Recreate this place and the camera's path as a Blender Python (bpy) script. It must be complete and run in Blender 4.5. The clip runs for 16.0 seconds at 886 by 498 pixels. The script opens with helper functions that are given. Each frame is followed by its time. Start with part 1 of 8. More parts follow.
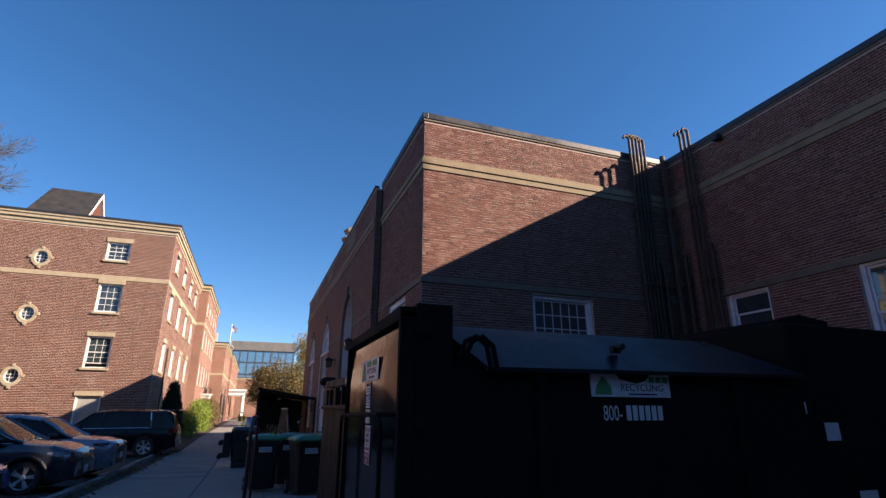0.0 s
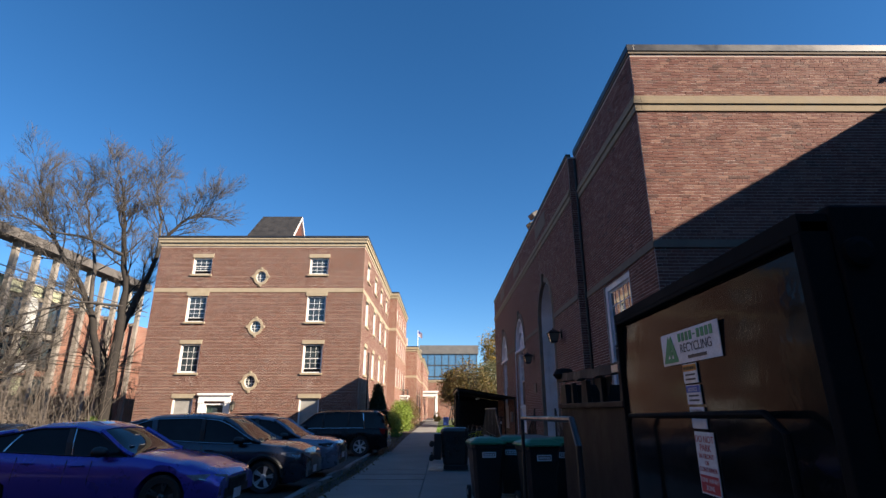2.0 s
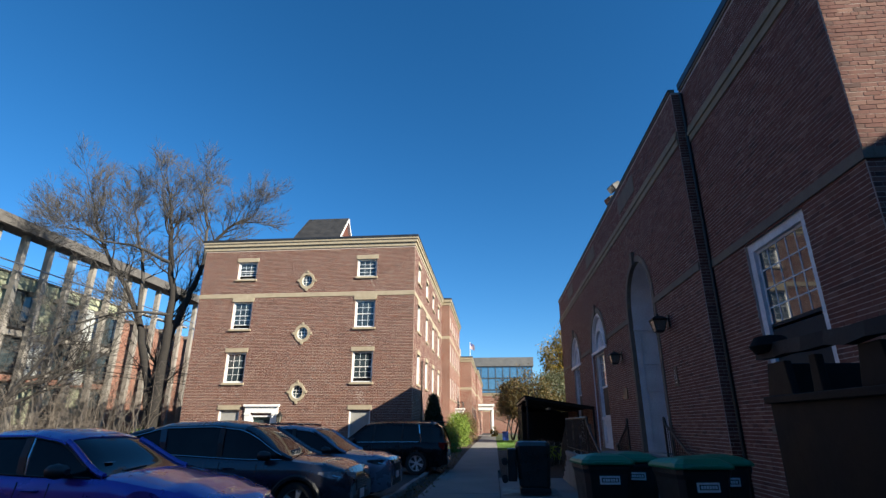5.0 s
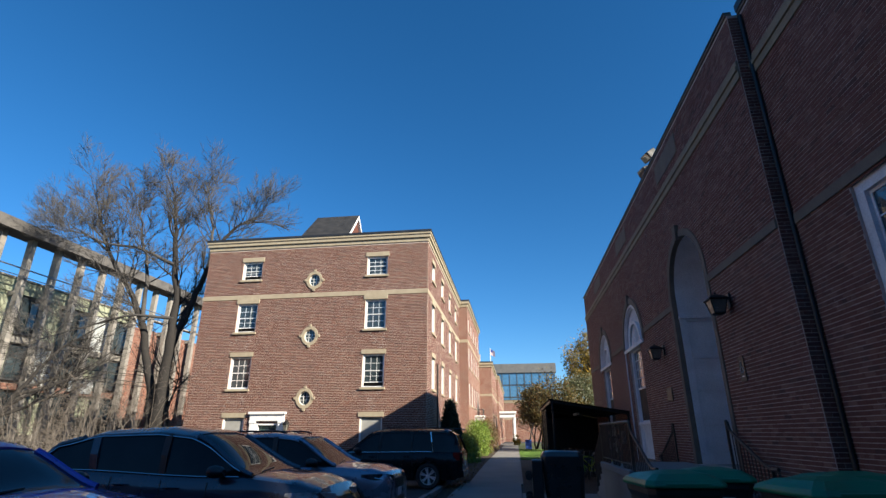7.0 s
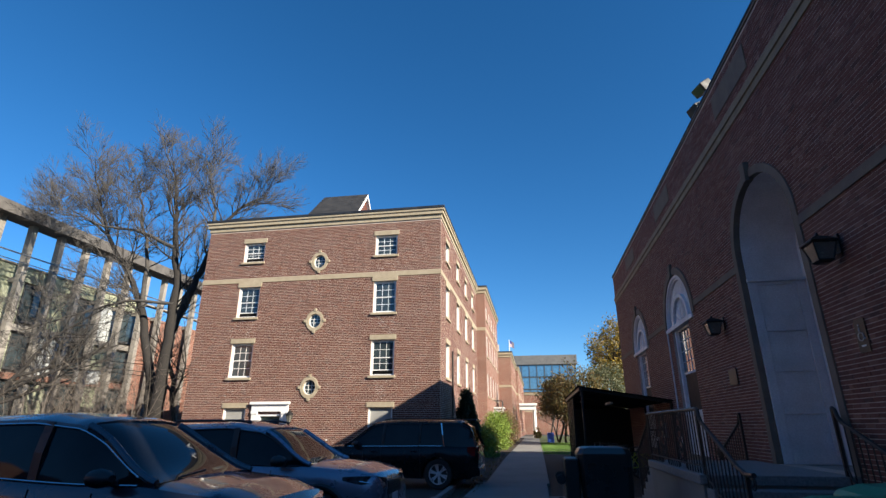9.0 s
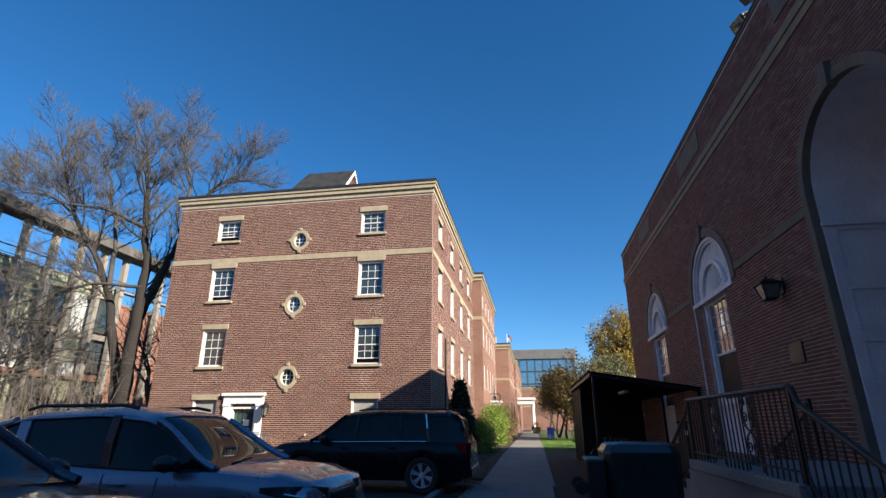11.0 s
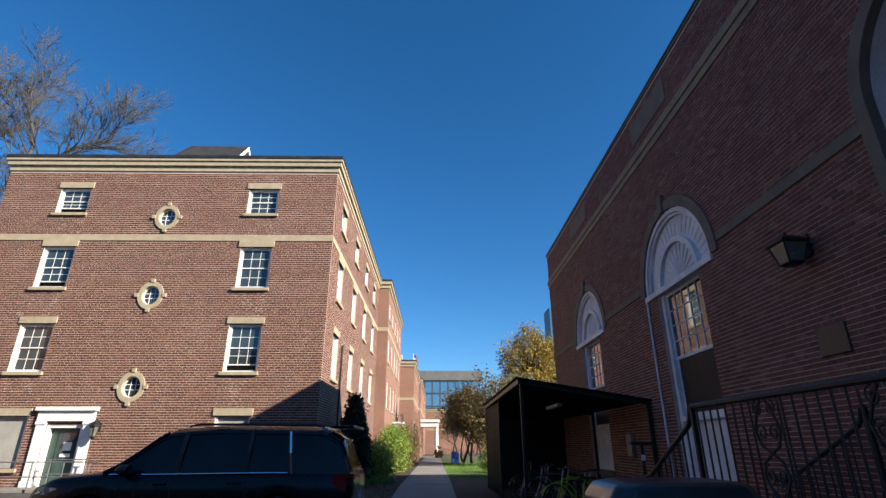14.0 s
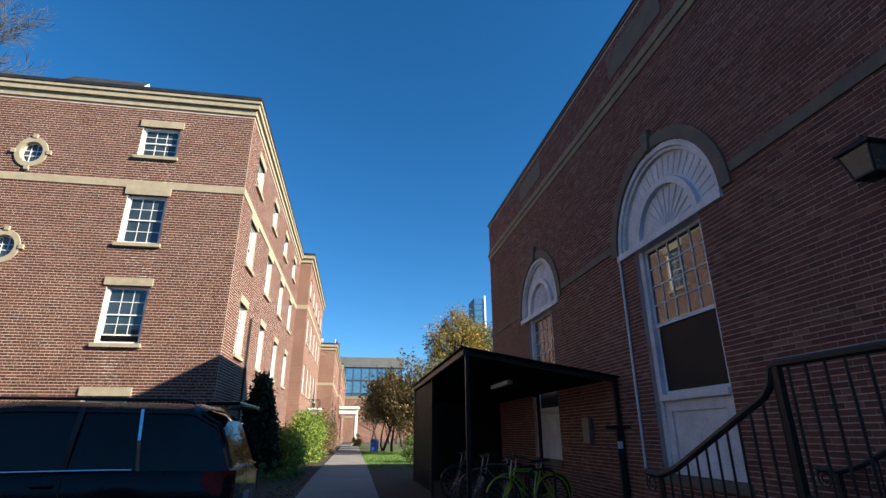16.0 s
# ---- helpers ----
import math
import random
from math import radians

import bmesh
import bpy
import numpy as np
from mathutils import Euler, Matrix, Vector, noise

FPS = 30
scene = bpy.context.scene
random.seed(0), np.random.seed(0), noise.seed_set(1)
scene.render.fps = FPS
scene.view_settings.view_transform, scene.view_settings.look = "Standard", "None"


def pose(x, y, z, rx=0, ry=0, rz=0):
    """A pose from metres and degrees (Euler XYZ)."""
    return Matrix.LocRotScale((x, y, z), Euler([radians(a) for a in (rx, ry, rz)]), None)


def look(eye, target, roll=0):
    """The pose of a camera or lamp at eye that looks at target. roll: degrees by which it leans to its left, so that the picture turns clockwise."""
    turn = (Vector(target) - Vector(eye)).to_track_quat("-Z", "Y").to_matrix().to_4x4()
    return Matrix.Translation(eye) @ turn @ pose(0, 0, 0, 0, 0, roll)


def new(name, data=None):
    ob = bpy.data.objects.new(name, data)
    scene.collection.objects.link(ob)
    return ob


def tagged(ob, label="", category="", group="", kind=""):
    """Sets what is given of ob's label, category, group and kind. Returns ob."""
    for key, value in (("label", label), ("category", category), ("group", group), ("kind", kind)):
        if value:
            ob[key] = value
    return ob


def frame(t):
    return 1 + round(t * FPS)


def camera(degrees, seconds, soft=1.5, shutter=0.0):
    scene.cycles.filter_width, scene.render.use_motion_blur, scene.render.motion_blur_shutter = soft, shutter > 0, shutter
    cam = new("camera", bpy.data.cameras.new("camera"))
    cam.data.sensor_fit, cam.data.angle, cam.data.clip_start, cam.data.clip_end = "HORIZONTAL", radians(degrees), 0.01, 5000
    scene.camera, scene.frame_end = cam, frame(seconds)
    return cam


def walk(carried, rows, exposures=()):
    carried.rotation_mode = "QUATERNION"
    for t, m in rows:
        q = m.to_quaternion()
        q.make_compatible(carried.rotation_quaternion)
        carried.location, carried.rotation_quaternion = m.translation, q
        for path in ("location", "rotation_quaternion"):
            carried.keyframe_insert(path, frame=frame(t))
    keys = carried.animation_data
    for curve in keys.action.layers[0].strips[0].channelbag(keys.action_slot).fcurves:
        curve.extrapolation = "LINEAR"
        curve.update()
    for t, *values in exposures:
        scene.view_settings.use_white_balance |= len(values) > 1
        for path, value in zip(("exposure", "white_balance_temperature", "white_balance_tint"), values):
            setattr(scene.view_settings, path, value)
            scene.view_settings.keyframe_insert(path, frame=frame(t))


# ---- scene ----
cam = camera(82.1, 16.0, soft=1.45)
PATH = [
    (0, (0.728, -0.716, 1.866), (1.372, 1.078, 2.47), 0.3),
    (0.5, (0.568, -0.194, 1.848), (1.087, 1.645, 2.44), 0.2),
    (1, (0.417, 0.362, 1.849), (0.717, 2.25, 2.44), 0.1),
    (1.5, (0.27, 0.837, 1.869), (0.45, 2.736, 2.471), 0.0),
    (2, (0.185, 1.344, 1.849), (0.193, 3.251, 2.452), 0.0),
    (2.5, (0.102, 1.855, 1.822), (0.066, 3.757, 2.437), 0.0),
    (3, (0.067, 2.35, 1.81), (0.014, 4.245, 2.448), -0.1),
    (3.5, (-0.05, 2.886, 1.778), (-0.158, 4.778, 2.42), 0.0),
    (4, (-0.134, 3.42, 1.726), (-0.266, 5.307, 2.375), 0.0),
    (4.5, (-0.263, 3.98, 1.704), (-0.431, 5.865, 2.351), 0.1),
    (5, (-0.385, 4.508, 1.697), (-0.564, 6.389, 2.351), 0.1),
    (7.5, (-0.349, 7.524, 1.644), (-0.616, 9.384, 2.328), -0.1),
    (8, (-0.395, 8.206, 1.634), (-0.67, 10.07, 2.307), -0.0),
    (8.5, (-0.404, 8.868, 1.632), (-0.687, 10.731, 2.302), -0.1),
    (9, (-0.504, 9.557, 1.623), (-0.826, 11.418, 2.282), -0.0),
    (11.5, (-0.712, 13.03, 1.519), (-1.026, 14.899, 2.159), -0.0),
    (12, (-0.791, 13.635, 1.559), (-1.106, 15.505, 2.194), -0.1),
    (12.5, (-0.845, 14.26, 1.549), (-1.13, 16.133, 2.187), -0.1),
    (13, (-0.819, 14.949, 1.529), (-1.039, 16.798, 2.26), 0.0),
    (13.5, (-0.867, 15.607, 1.5), (-0.966, 17.466, 2.233), 0.0),
    (14, (-0.853, 16.276, 1.483), (-0.824, 18.141, 2.206), -0.1),
    (14.5, (-0.878, 16.946, 1.482), (-0.771, 18.815, 2.185), -0.1),
    (15, (-0.901, 17.604, 1.475), (-0.681, 19.469, 2.161), -0.3),
    (15.5, (-0.92, 18.253, 1.488), (-0.657, 20.114, 2.171), -0.3),
    (16, (-0.887, 18.896, 1.439), (-0.576, 20.75, 2.123), -0.2),
]
walk(cam, [(t, look(eye, target, roll)) for t, eye, target, roll in PATH],
     exposures=[(0, 1.54, 7250, 22), (1.0, 1.54, 7250, 21), (2.5, 1.42, 6600, 11), (4.0, 1.37, 6250, 6), (9.0, 1.34, 6300, 9), (12.5, 1.34, 6400, 10), (14.0, 1.38, 6350, 9), (16, 1.46, 6250, 5)])

# ---- light ----
SUN = Vector((1.0, -0.50, 0.56)).normalized()
world = bpy.data.worlds.new("world")
scene.world = world
world.use_nodes = True
nt = world.node_tree
sky = nt.nodes.new("ShaderNodeTexSky")
sky.sky_type = "NISHITA"
sky.sun_disc = False
sky.sun_elevation = math.asin(SUN.z)
sky.sun_rotation = math.atan2(SUN.x, SUN.y)
sky.altitude, sky.air_density, sky.dust_density, sky.ozone_density = 0.0, 0.85, 0.1, 5.0
deep = nt.nodes.new("ShaderNodeHueSaturation")
deep.inputs["Saturation"].default_value, deep.inputs["Hue"].default_value = 1.2, 0.498
nt.links.new(sky.outputs[0], deep.inputs["Color"])
nt.links.new(deep.outputs[0], nt.nodes["Background"].inputs[0])
nt.nodes["Background"].inputs[1].default_value = 0.066
sun = new("sun", bpy.data.lights.new("sun", "SUN"))
sun.data.energy, sun.data.angle, sun.data.color = 5.0, radians(0.53), (1.0, 0.88, 0.72)
sun.matrix_world = look((0, 0, 40), Vector((0, 0, 40)) - SUN)


# ---- mesh building ----
class Mesh:
    """Collects verts and faces, then becomes one mesh."""

    def __init__(self):
        self.v, self.f, self.smooth = [], [], False

    def add(self, verts, faces):
        n = len(self.v)
        self.v += [tuple(p) for p in verts]
        self.f += [tuple(i + n for i in face) for face in faces]
        return self

    def box(self, x0, x1, y0, y1, z0, z1):
        return self.add([(x0, y0, z0), (x1, y0, z0), (x1, y1, z0), (x0, y1, z0), (x0, y0, z1), (x1, y0, z1), (x1, y1, z1), (x0, y1, z1)],
                        [(3, 2, 1, 0), (4, 5, 6, 7), (0, 1, 5, 4), (1, 2, 6, 5), (2, 3, 7, 6), (3, 0, 4, 7)])

    def prism(self, poly, axis, a, b):
        """A flat outline swept along an axis. The outline's two coordinates are the other axes in order."""
        def at(p, c):
            return {"x": (c, p[0], p[1]), "y": (p[0], c, p[1]), "z": (p[0], p[1], c)}[axis]
        n = len(poly)
        return self.add([at(p, a) for p in poly] + [at(p, b) for p in poly],
                        [tuple(range(n - 1, -1, -1)), tuple(range(n, 2 * n))] + [(i, (i + 1) % n, n + (i + 1) % n, n + i) for i in range(n)])

    def loft(self, rings, closed=True, caps=True):
        n = len(rings[0])
        m = n if closed else n - 1
        faces = [(k * n + i, k * n + (i + 1) % n, (k + 1) * n + (i + 1) % n, (k + 1) * n + i) for k in range(len(rings) - 1) for i in range(m)]
        if caps and closed:
            faces += [tuple(range(n - 1, -1, -1)), tuple(range((len(rings) - 1) * n, len(rings) * n))]
        return self.add([p for r in rings for p in r], faces)

    def tube(self, points, radius, n=8, caps=True):
        pts = [Vector(p) for p in points]
        rad = radius if isinstance(radius, (list, tuple)) else [radius] * len(pts)
        rings, side = [], None
        for i, p in enumerate(pts):
            d = (pts[min(i + 1, len(pts) - 1)] - pts[max(i - 1, 0)]).normalized()
            if side is None:
                side = d.orthogonal().normalized()
            side = (side - d * side.dot(d)).normalized()
            up = d.cross(side)
            rings.append([p + rad[i] * (math.cos(2 * math.pi * k / n) * side + math.sin(2 * math.pi * k / n) * up) for k in range(n)])
        return self.loft(rings, caps=caps)

    def lathe(self, profile, n=24, axis="z", centre=(0, 0, 0), caps=True):
        """profile: (radius, height) pairs."""
        c, rings = Vector(centre), []
        for r, h in profile:
            ring = []
            for k in range(n):
                a = 2 * math.pi * k / n
                u, w = r * math.cos(a), r * math.sin(a)
                ring.append(c + Vector({"z": (u, w, h), "x": (h, u, w), "y": (w, h, u)}[axis]))
            rings.append(ring)
        return self.loft(rings, caps=caps)

    def data(self, name, smooth=None):
        me = bpy.data.meshes.new(name)
        me.from_pydata(self.v, [], self.f)
        me.validate()
        if self.smooth if smooth is None else smooth:
            me.polygons.foreach_set("use_smooth", [True] * len(me.polygons))
        me.update()
        return me


def part(name, m, material, parent=None, label="", bevel=0.0, smooth=False, segs=2):
    """Links a mesh as one object under a thing or under a part."""
    ob = new(name, m if isinstance(m, bpy.types.Mesh) else m.data(name, smooth))
    if not ob.data.materials:
        ob.data.materials.append(material)
    if bevel:
        mod = ob.modifiers.new("bevel", "BEVEL")
        mod.width, mod.segments, mod.limit_method = bevel, segs, "ANGLE"
    if smooth and not bevel:
        ob.data.set_sharp_from_angle(angle=radians(40))
    ob.parent = parent
    if label:
        tagged(ob, label)
    return ob


def pieces(name, m, material, parent=None, label="", bevel=0.0):
    """Each connected piece of a mesh becomes a part of its own."""
    root = list(range(len(m.v)))

    def top(i):
        while root[i] != i:
            root[i] = root[root[i]]
            i = root[i]
        return i

    for f in m.f:
        for i in f[1:]:
            root[top(i)] = top(f[0])
    groups = {}
    for f in m.f:
        groups.setdefault(top(f[0]), []).append(f)
    for faces in groups.values():
        used = sorted({i for f in faces for i in f})
        where = {i: k for k, i in enumerate(used)}
        part(name, Mesh().add([m.v[i] for i in used], [tuple(where[i] for i in f) for f in faces]), material, parent, label, bevel)


def thing(name, label, category, at=(0, 0, 0), turn=0, group="", kind=""):
    """An empty at a thing's base, for its parts."""
    ob = new(name)
    ob.matrix_world = pose(*at, 0, 0, turn)
    return tagged(ob, label, category, group, kind)


def curve(keys, x):
    """Smooth line through (x, value) pairs."""
    for (a, va), (b, vb) in zip(keys, keys[1:]):
        if x <= b:
            f = min(max((x - a) / (b - a), 0), 1)
            return va + (vb - va) * (f * f * (3 - 2 * f) * 0.5 + f * 0.5)
    return keys[-1][1]


# ---- materials ----
def shader(name, rough=0.6, metal=0.0):
    mat = bpy.data.materials.new(name)
    mat.use_nodes = True
    b = mat.node_tree.nodes["Principled BSDF"]
    b.inputs["Roughness"].default_value, b.inputs["Metallic"].default_value = rough, metal
    return mat, mat.node_tree, b


def node(tree, kind, **inputs):
    n = tree.nodes.new(kind)
    for key, value in inputs.items():
        n.inputs[key.replace("_", " ")].default_value = value
    return n


def ramp(tree, source, *stops):
    r = tree.nodes.new("ShaderNodeValToRGB")
    while len(r.color_ramp.elements) < len(stops):
        r.color_ramp.elements.new(0.5)
    for e, (at, colour) in zip(r.color_ramp.elements, stops):
        e.position, e.color = at, (*colour, 1)
    tree.links.new(source, r.inputs[0])
    return r.outputs[0]


def mixed(tree, kind, factor, a, b):
    m = tree.nodes.new("ShaderNodeMix")
    m.data_type, m.blend_type = "RGBA", kind
    for socket, value in ((m.inputs[0], factor), (m.inputs[6], a), (m.inputs[7], b)):
        if isinstance(value, bpy.types.NodeSocket):
            tree.links.new(value, socket)
        else:
            socket.default_value = value if isinstance(value, (int, float)) else (*value, 1)
    return m.outputs[2]


def grain(tree, scale, detail=6.0, rough=0.6):
    co = tree.nodes.new("ShaderNodeTexCoord")
    n = node(tree, "ShaderNodeTexNoise", Scale=scale, Detail=detail, Roughness=rough)
    tree.links.new(co.outputs["Object"], n.inputs["Vector"])
    return n.outputs["Fac"]


def relief(tree, b, height, strength=0.3, distance=0.01):
    bump = node(tree, "ShaderNodeBump", Strength=strength, Distance=distance)
    tree.links.new(height, bump.inputs["Height"])
    tree.links.new(bump.outputs[0], b.inputs["Normal"])


def surface(name, dark, light, scale=8.0, rough=0.7, metal=0.0, bump=0.25, fine=60.0, spread=0.12, coat=0.0, distance=0.004):
    """A surface with colour that varies at two scales, uneven gloss and fine relief."""
    mat, tree, b = shader(name, rough, metal)
    big, small = grain(tree, scale, 5), grain(tree, fine, 4)
    base = ramp(tree, big, (0.3, dark), (0.7, light))
    tint = ramp(tree, small, (0.25, (0.8, 0.8, 0.8)), (0.75, (1.12, 1.12, 1.12)))
    tree.links.new(mixed(tree, "MULTIPLY", 1.0, base, tint), b.inputs["Base Color"])
    lo, hi = max(0.03, rough - spread), min(1.0, rough + spread)
    tree.links.new(ramp(tree, big, (0.3, (lo,) * 3), (0.7, (hi,) * 3)), b.inputs["Roughness"])
    b.inputs["Coat Weight"].default_value = coat
    b.inputs["Coat Roughness"].default_value = 0.06
    if bump:
        relief(tree, b, small, bump, distance)
    return mat


def brick_stuff(name, tones, loose=False, soot=(0.16, 0.1, 0.09), soot_amount=0.35):
    """Fired clay: each brick takes its own tone, with grain and weathering over it."""
    mat, tree, b = shader(name, 0.88)
    pick = tree.nodes.new("ShaderNodeObjectInfo").outputs["Random"] if loose else tree.nodes.new("ShaderNodeNewGeometry").outputs["Random Per Island"]
    steps = [(i / (len(tones) - 1), c) for i, c in enumerate(tones)]
    own = ramp(tree, pick, *steps)
    fine, mid, big = grain(tree, 90, 5), grain(tree, 9, 5), grain(tree, 0.55, 6, 0.65)
    own = mixed(tree, "MULTIPLY", 1.0, own, ramp(tree, fine, (0.25, (0.72, 0.72, 0.72)), (0.75, (1.2, 1.2, 1.2))))
    own = mixed(tree, "MULTIPLY", 1.0, own, ramp(tree, mid, (0.3, (0.86, 0.84, 0.84)), (0.7, (1.08, 1.08, 1.08))))
    worn = ramp(tree, big, (0.48, (0, 0, 0)), (0.75, (soot_amount,) * 3))
    tree.links.new(mixed(tree, "MIX", worn, own, soot), b.inputs["Base Color"])
    relief(tree, b, fine, 0.5, 0.004)
    return mat


def glass_stuff(name, tint=(0.02, 0.03, 0.035), rough=0.03):
    """Window glass in front of a dark room: a glossy dark pane."""
    mat, tree, b = shader(name, rough)
    tree.links.new(ramp(tree, grain(tree, 1.3), (0.3, tint), (0.7, tuple(c * 1.8 + 0.01 for c in tint))), b.inputs["Base Color"])
    b.inputs["IOR"].default_value = 1.6
    b.inputs["Coat Weight"].default_value = 0.6
    b.inputs["Coat Roughness"].default_value = 0.02
    relief(tree, b, grain(tree, 0.9, 1), 0.06, 0.05)
    return mat


R_TONES = [(0.114, 0.041, 0.030), (0.132, 0.048, 0.034), (0.143, 0.055, 0.039), (0.117, 0.039, 0.030), (0.151, 0.061, 0.045), (0.132, 0.047, 0.034), (0.158, 0.072, 0.053), (0.215, 0.110, 0.080), (0.072, 0.031, 0.025), (0.150, 0.056, 0.040)]
L_TONES = [(0.073, 0.024, 0.015), (0.106, 0.034, 0.020), (0.089, 0.028, 0.018), (0.125, 0.042, 0.024), (0.080, 0.024, 0.016), (0.110, 0.035, 0.020), (0.165, 0.066, 0.042), (0.055, 0.019, 0.015), (0.110, 0.036, 0.023)]
hall_brick = brick_stuff("hall_brick", R_TONES)
hall_brick_loose = brick_stuff("hall_brick_loose", R_TONES, True)
dorm_brick = brick_stuff("dorm_brick", L_TONES, soot_amount=0.15)
dorm_brick_loose = brick_stuff("dorm_brick_loose", L_TONES, True, soot_amount=0.15)
hall_mortar = surface("hall_mortar", (0.36, 0.29, 0.25), (0.5, 0.41, 0.36), 3, 0.95, bump=0.6, fine=150)
dorm_mortar = surface("dorm_mortar", (0.45, 0.36, 0.29), (0.62, 0.52, 0.44), 3, 0.95, bump=0.6, fine=150)
limestone = surface("limestone", (0.30, 0.25, 0.17), (0.40, 0.345, 0.245), 4, 0.85, bump=0.4, fine=70)
brownstone = surface("brownstone", (0.120, 0.096, 0.075), (0.186, 0.156, 0.120), 3, 0.9, bump=0.5, fine=60)
buff_stone = surface("buff_stone", (0.178, 0.140, 0.089), (0.281, 0.230, 0.153), 3, 0.85, bump=0.4, fine=60)
white_paint = surface("white_paint", (0.66, 0.66, 0.64), (0.82, 0.82, 0.8), 5, 0.5, bump=0.15, fine=40)
old_white = surface("old_white", (0.5, 0.52, 0.56), (0.74, 0.76, 0.8), 2.5, 0.6, bump=0.35, fine=35)
grey_door = surface("grey_door", (0.52, 0.52, 0.53), (0.66, 0.66, 0.67), 2.0, 0.5, bump=0.2, fine=30)
green_paint = surface("green_paint", (0.03, 0.06, 0.05), (0.05, 0.09, 0.075), 4, 0.45, bump=0.1)
coping_metal = surface("coping_metal", (0.035, 0.038, 0.042), (0.063, 0.066, 0.070), 2, 0.45, 0.6, bump=0.1)
black_iron = surface("black_iron", (0.012, 0.012, 0.013), (0.03, 0.029, 0.028), 12, 0.45, 0.3, bump=0.3, fine=90)
black_steel = surface("black_steel", (0.012, 0.012, 0.013), (0.022, 0.021, 0.02), 1.5, 0.33, 0.0, bump=0.12, fine=14, coat=0.3)
rust_steel = surface("rust_steel", (0.03, 0.022, 0.018), (0.09, 0.06, 0.045), 7, 0.7, 0.2, bump=0.5)
galvanised = surface("galvanised", (0.25, 0.26, 0.27), (0.4, 0.41, 0.42), 8, 0.4, 0.8, bump=0.1)
window_glass = glass_stuff("window_glass")
asphalt = surface("asphalt", (0.030, 0.030, 0.031), (0.055, 0.054, 0.051), 0.6, 0.9, bump=0.8, fine=120, distance=0.01)
concrete = surface("concrete", (0.162, 0.153, 0.141), (0.240, 0.228, 0.210), 0.8, 0.9, bump=0.5, fine=90)
granite = surface("granite", (0.130, 0.127, 0.124), (0.260, 0.254, 0.247), 25, 0.8, bump=0.6, fine=120)
grass_soil = surface("grass_soil", (0.04, 0.06, 0.015), (0.08, 0.1, 0.03), 5, 1.0, bump=0.8, fine=90, distance=0.03)
mulch = surface("mulch", (0.025, 0.017, 0.012), (0.07, 0.045, 0.03), 14, 1.0, bump=1.0, fine=60, distance=0.03)
roof_felt = surface("roof_felt", (0.012, 0.013, 0.014), (0.028, 0.028, 0.03), 2, 0.8, bump=0.4)


# ---- ground ----
def gz(y):
    """Height of the ground: it falls along the lot, then lies level."""
    if y < 19.5:
        return 0.30 - 0.0215 * max(y, -12)
    return -0.119 + 0.15 * min(max(y - 27.0, 0) / 11.0, 1.0)


YS = [-2500, -60, -12, -6, 0, 6, 12, 16, 19.5, 23, 27, 30, 33, 38, 50, 70, 110, 300, 3000]


def strip(x0, x1, y0, y1, lift, depth=0.0):
    """A sheet on the ground between two lines, with a thickness where depth is given."""
    ys = [y0] + [y for y in YS if y0 < y < y1] + [y1]
    m = Mesh()
    if depth:
        m.loft([[(x0, y, gz(y) + lift - depth), (x1, y, gz(y) + lift - depth), (x1, y, gz(y) + lift), (x0, y, gz(y) + lift)] for y in ys])
    else:
        m.loft([[(x0, y, gz(y) + lift), (x1, y, gz(y) + lift)] for y in ys], closed=False)
        m.f = [f[::-1] for f in m.f]
    return m


tagged(part("ground", strip(-2500, 2500, -2500, 3000, 0.0), asphalt), "worn dark asphalt of the parking lot", "ground", kind="structure")


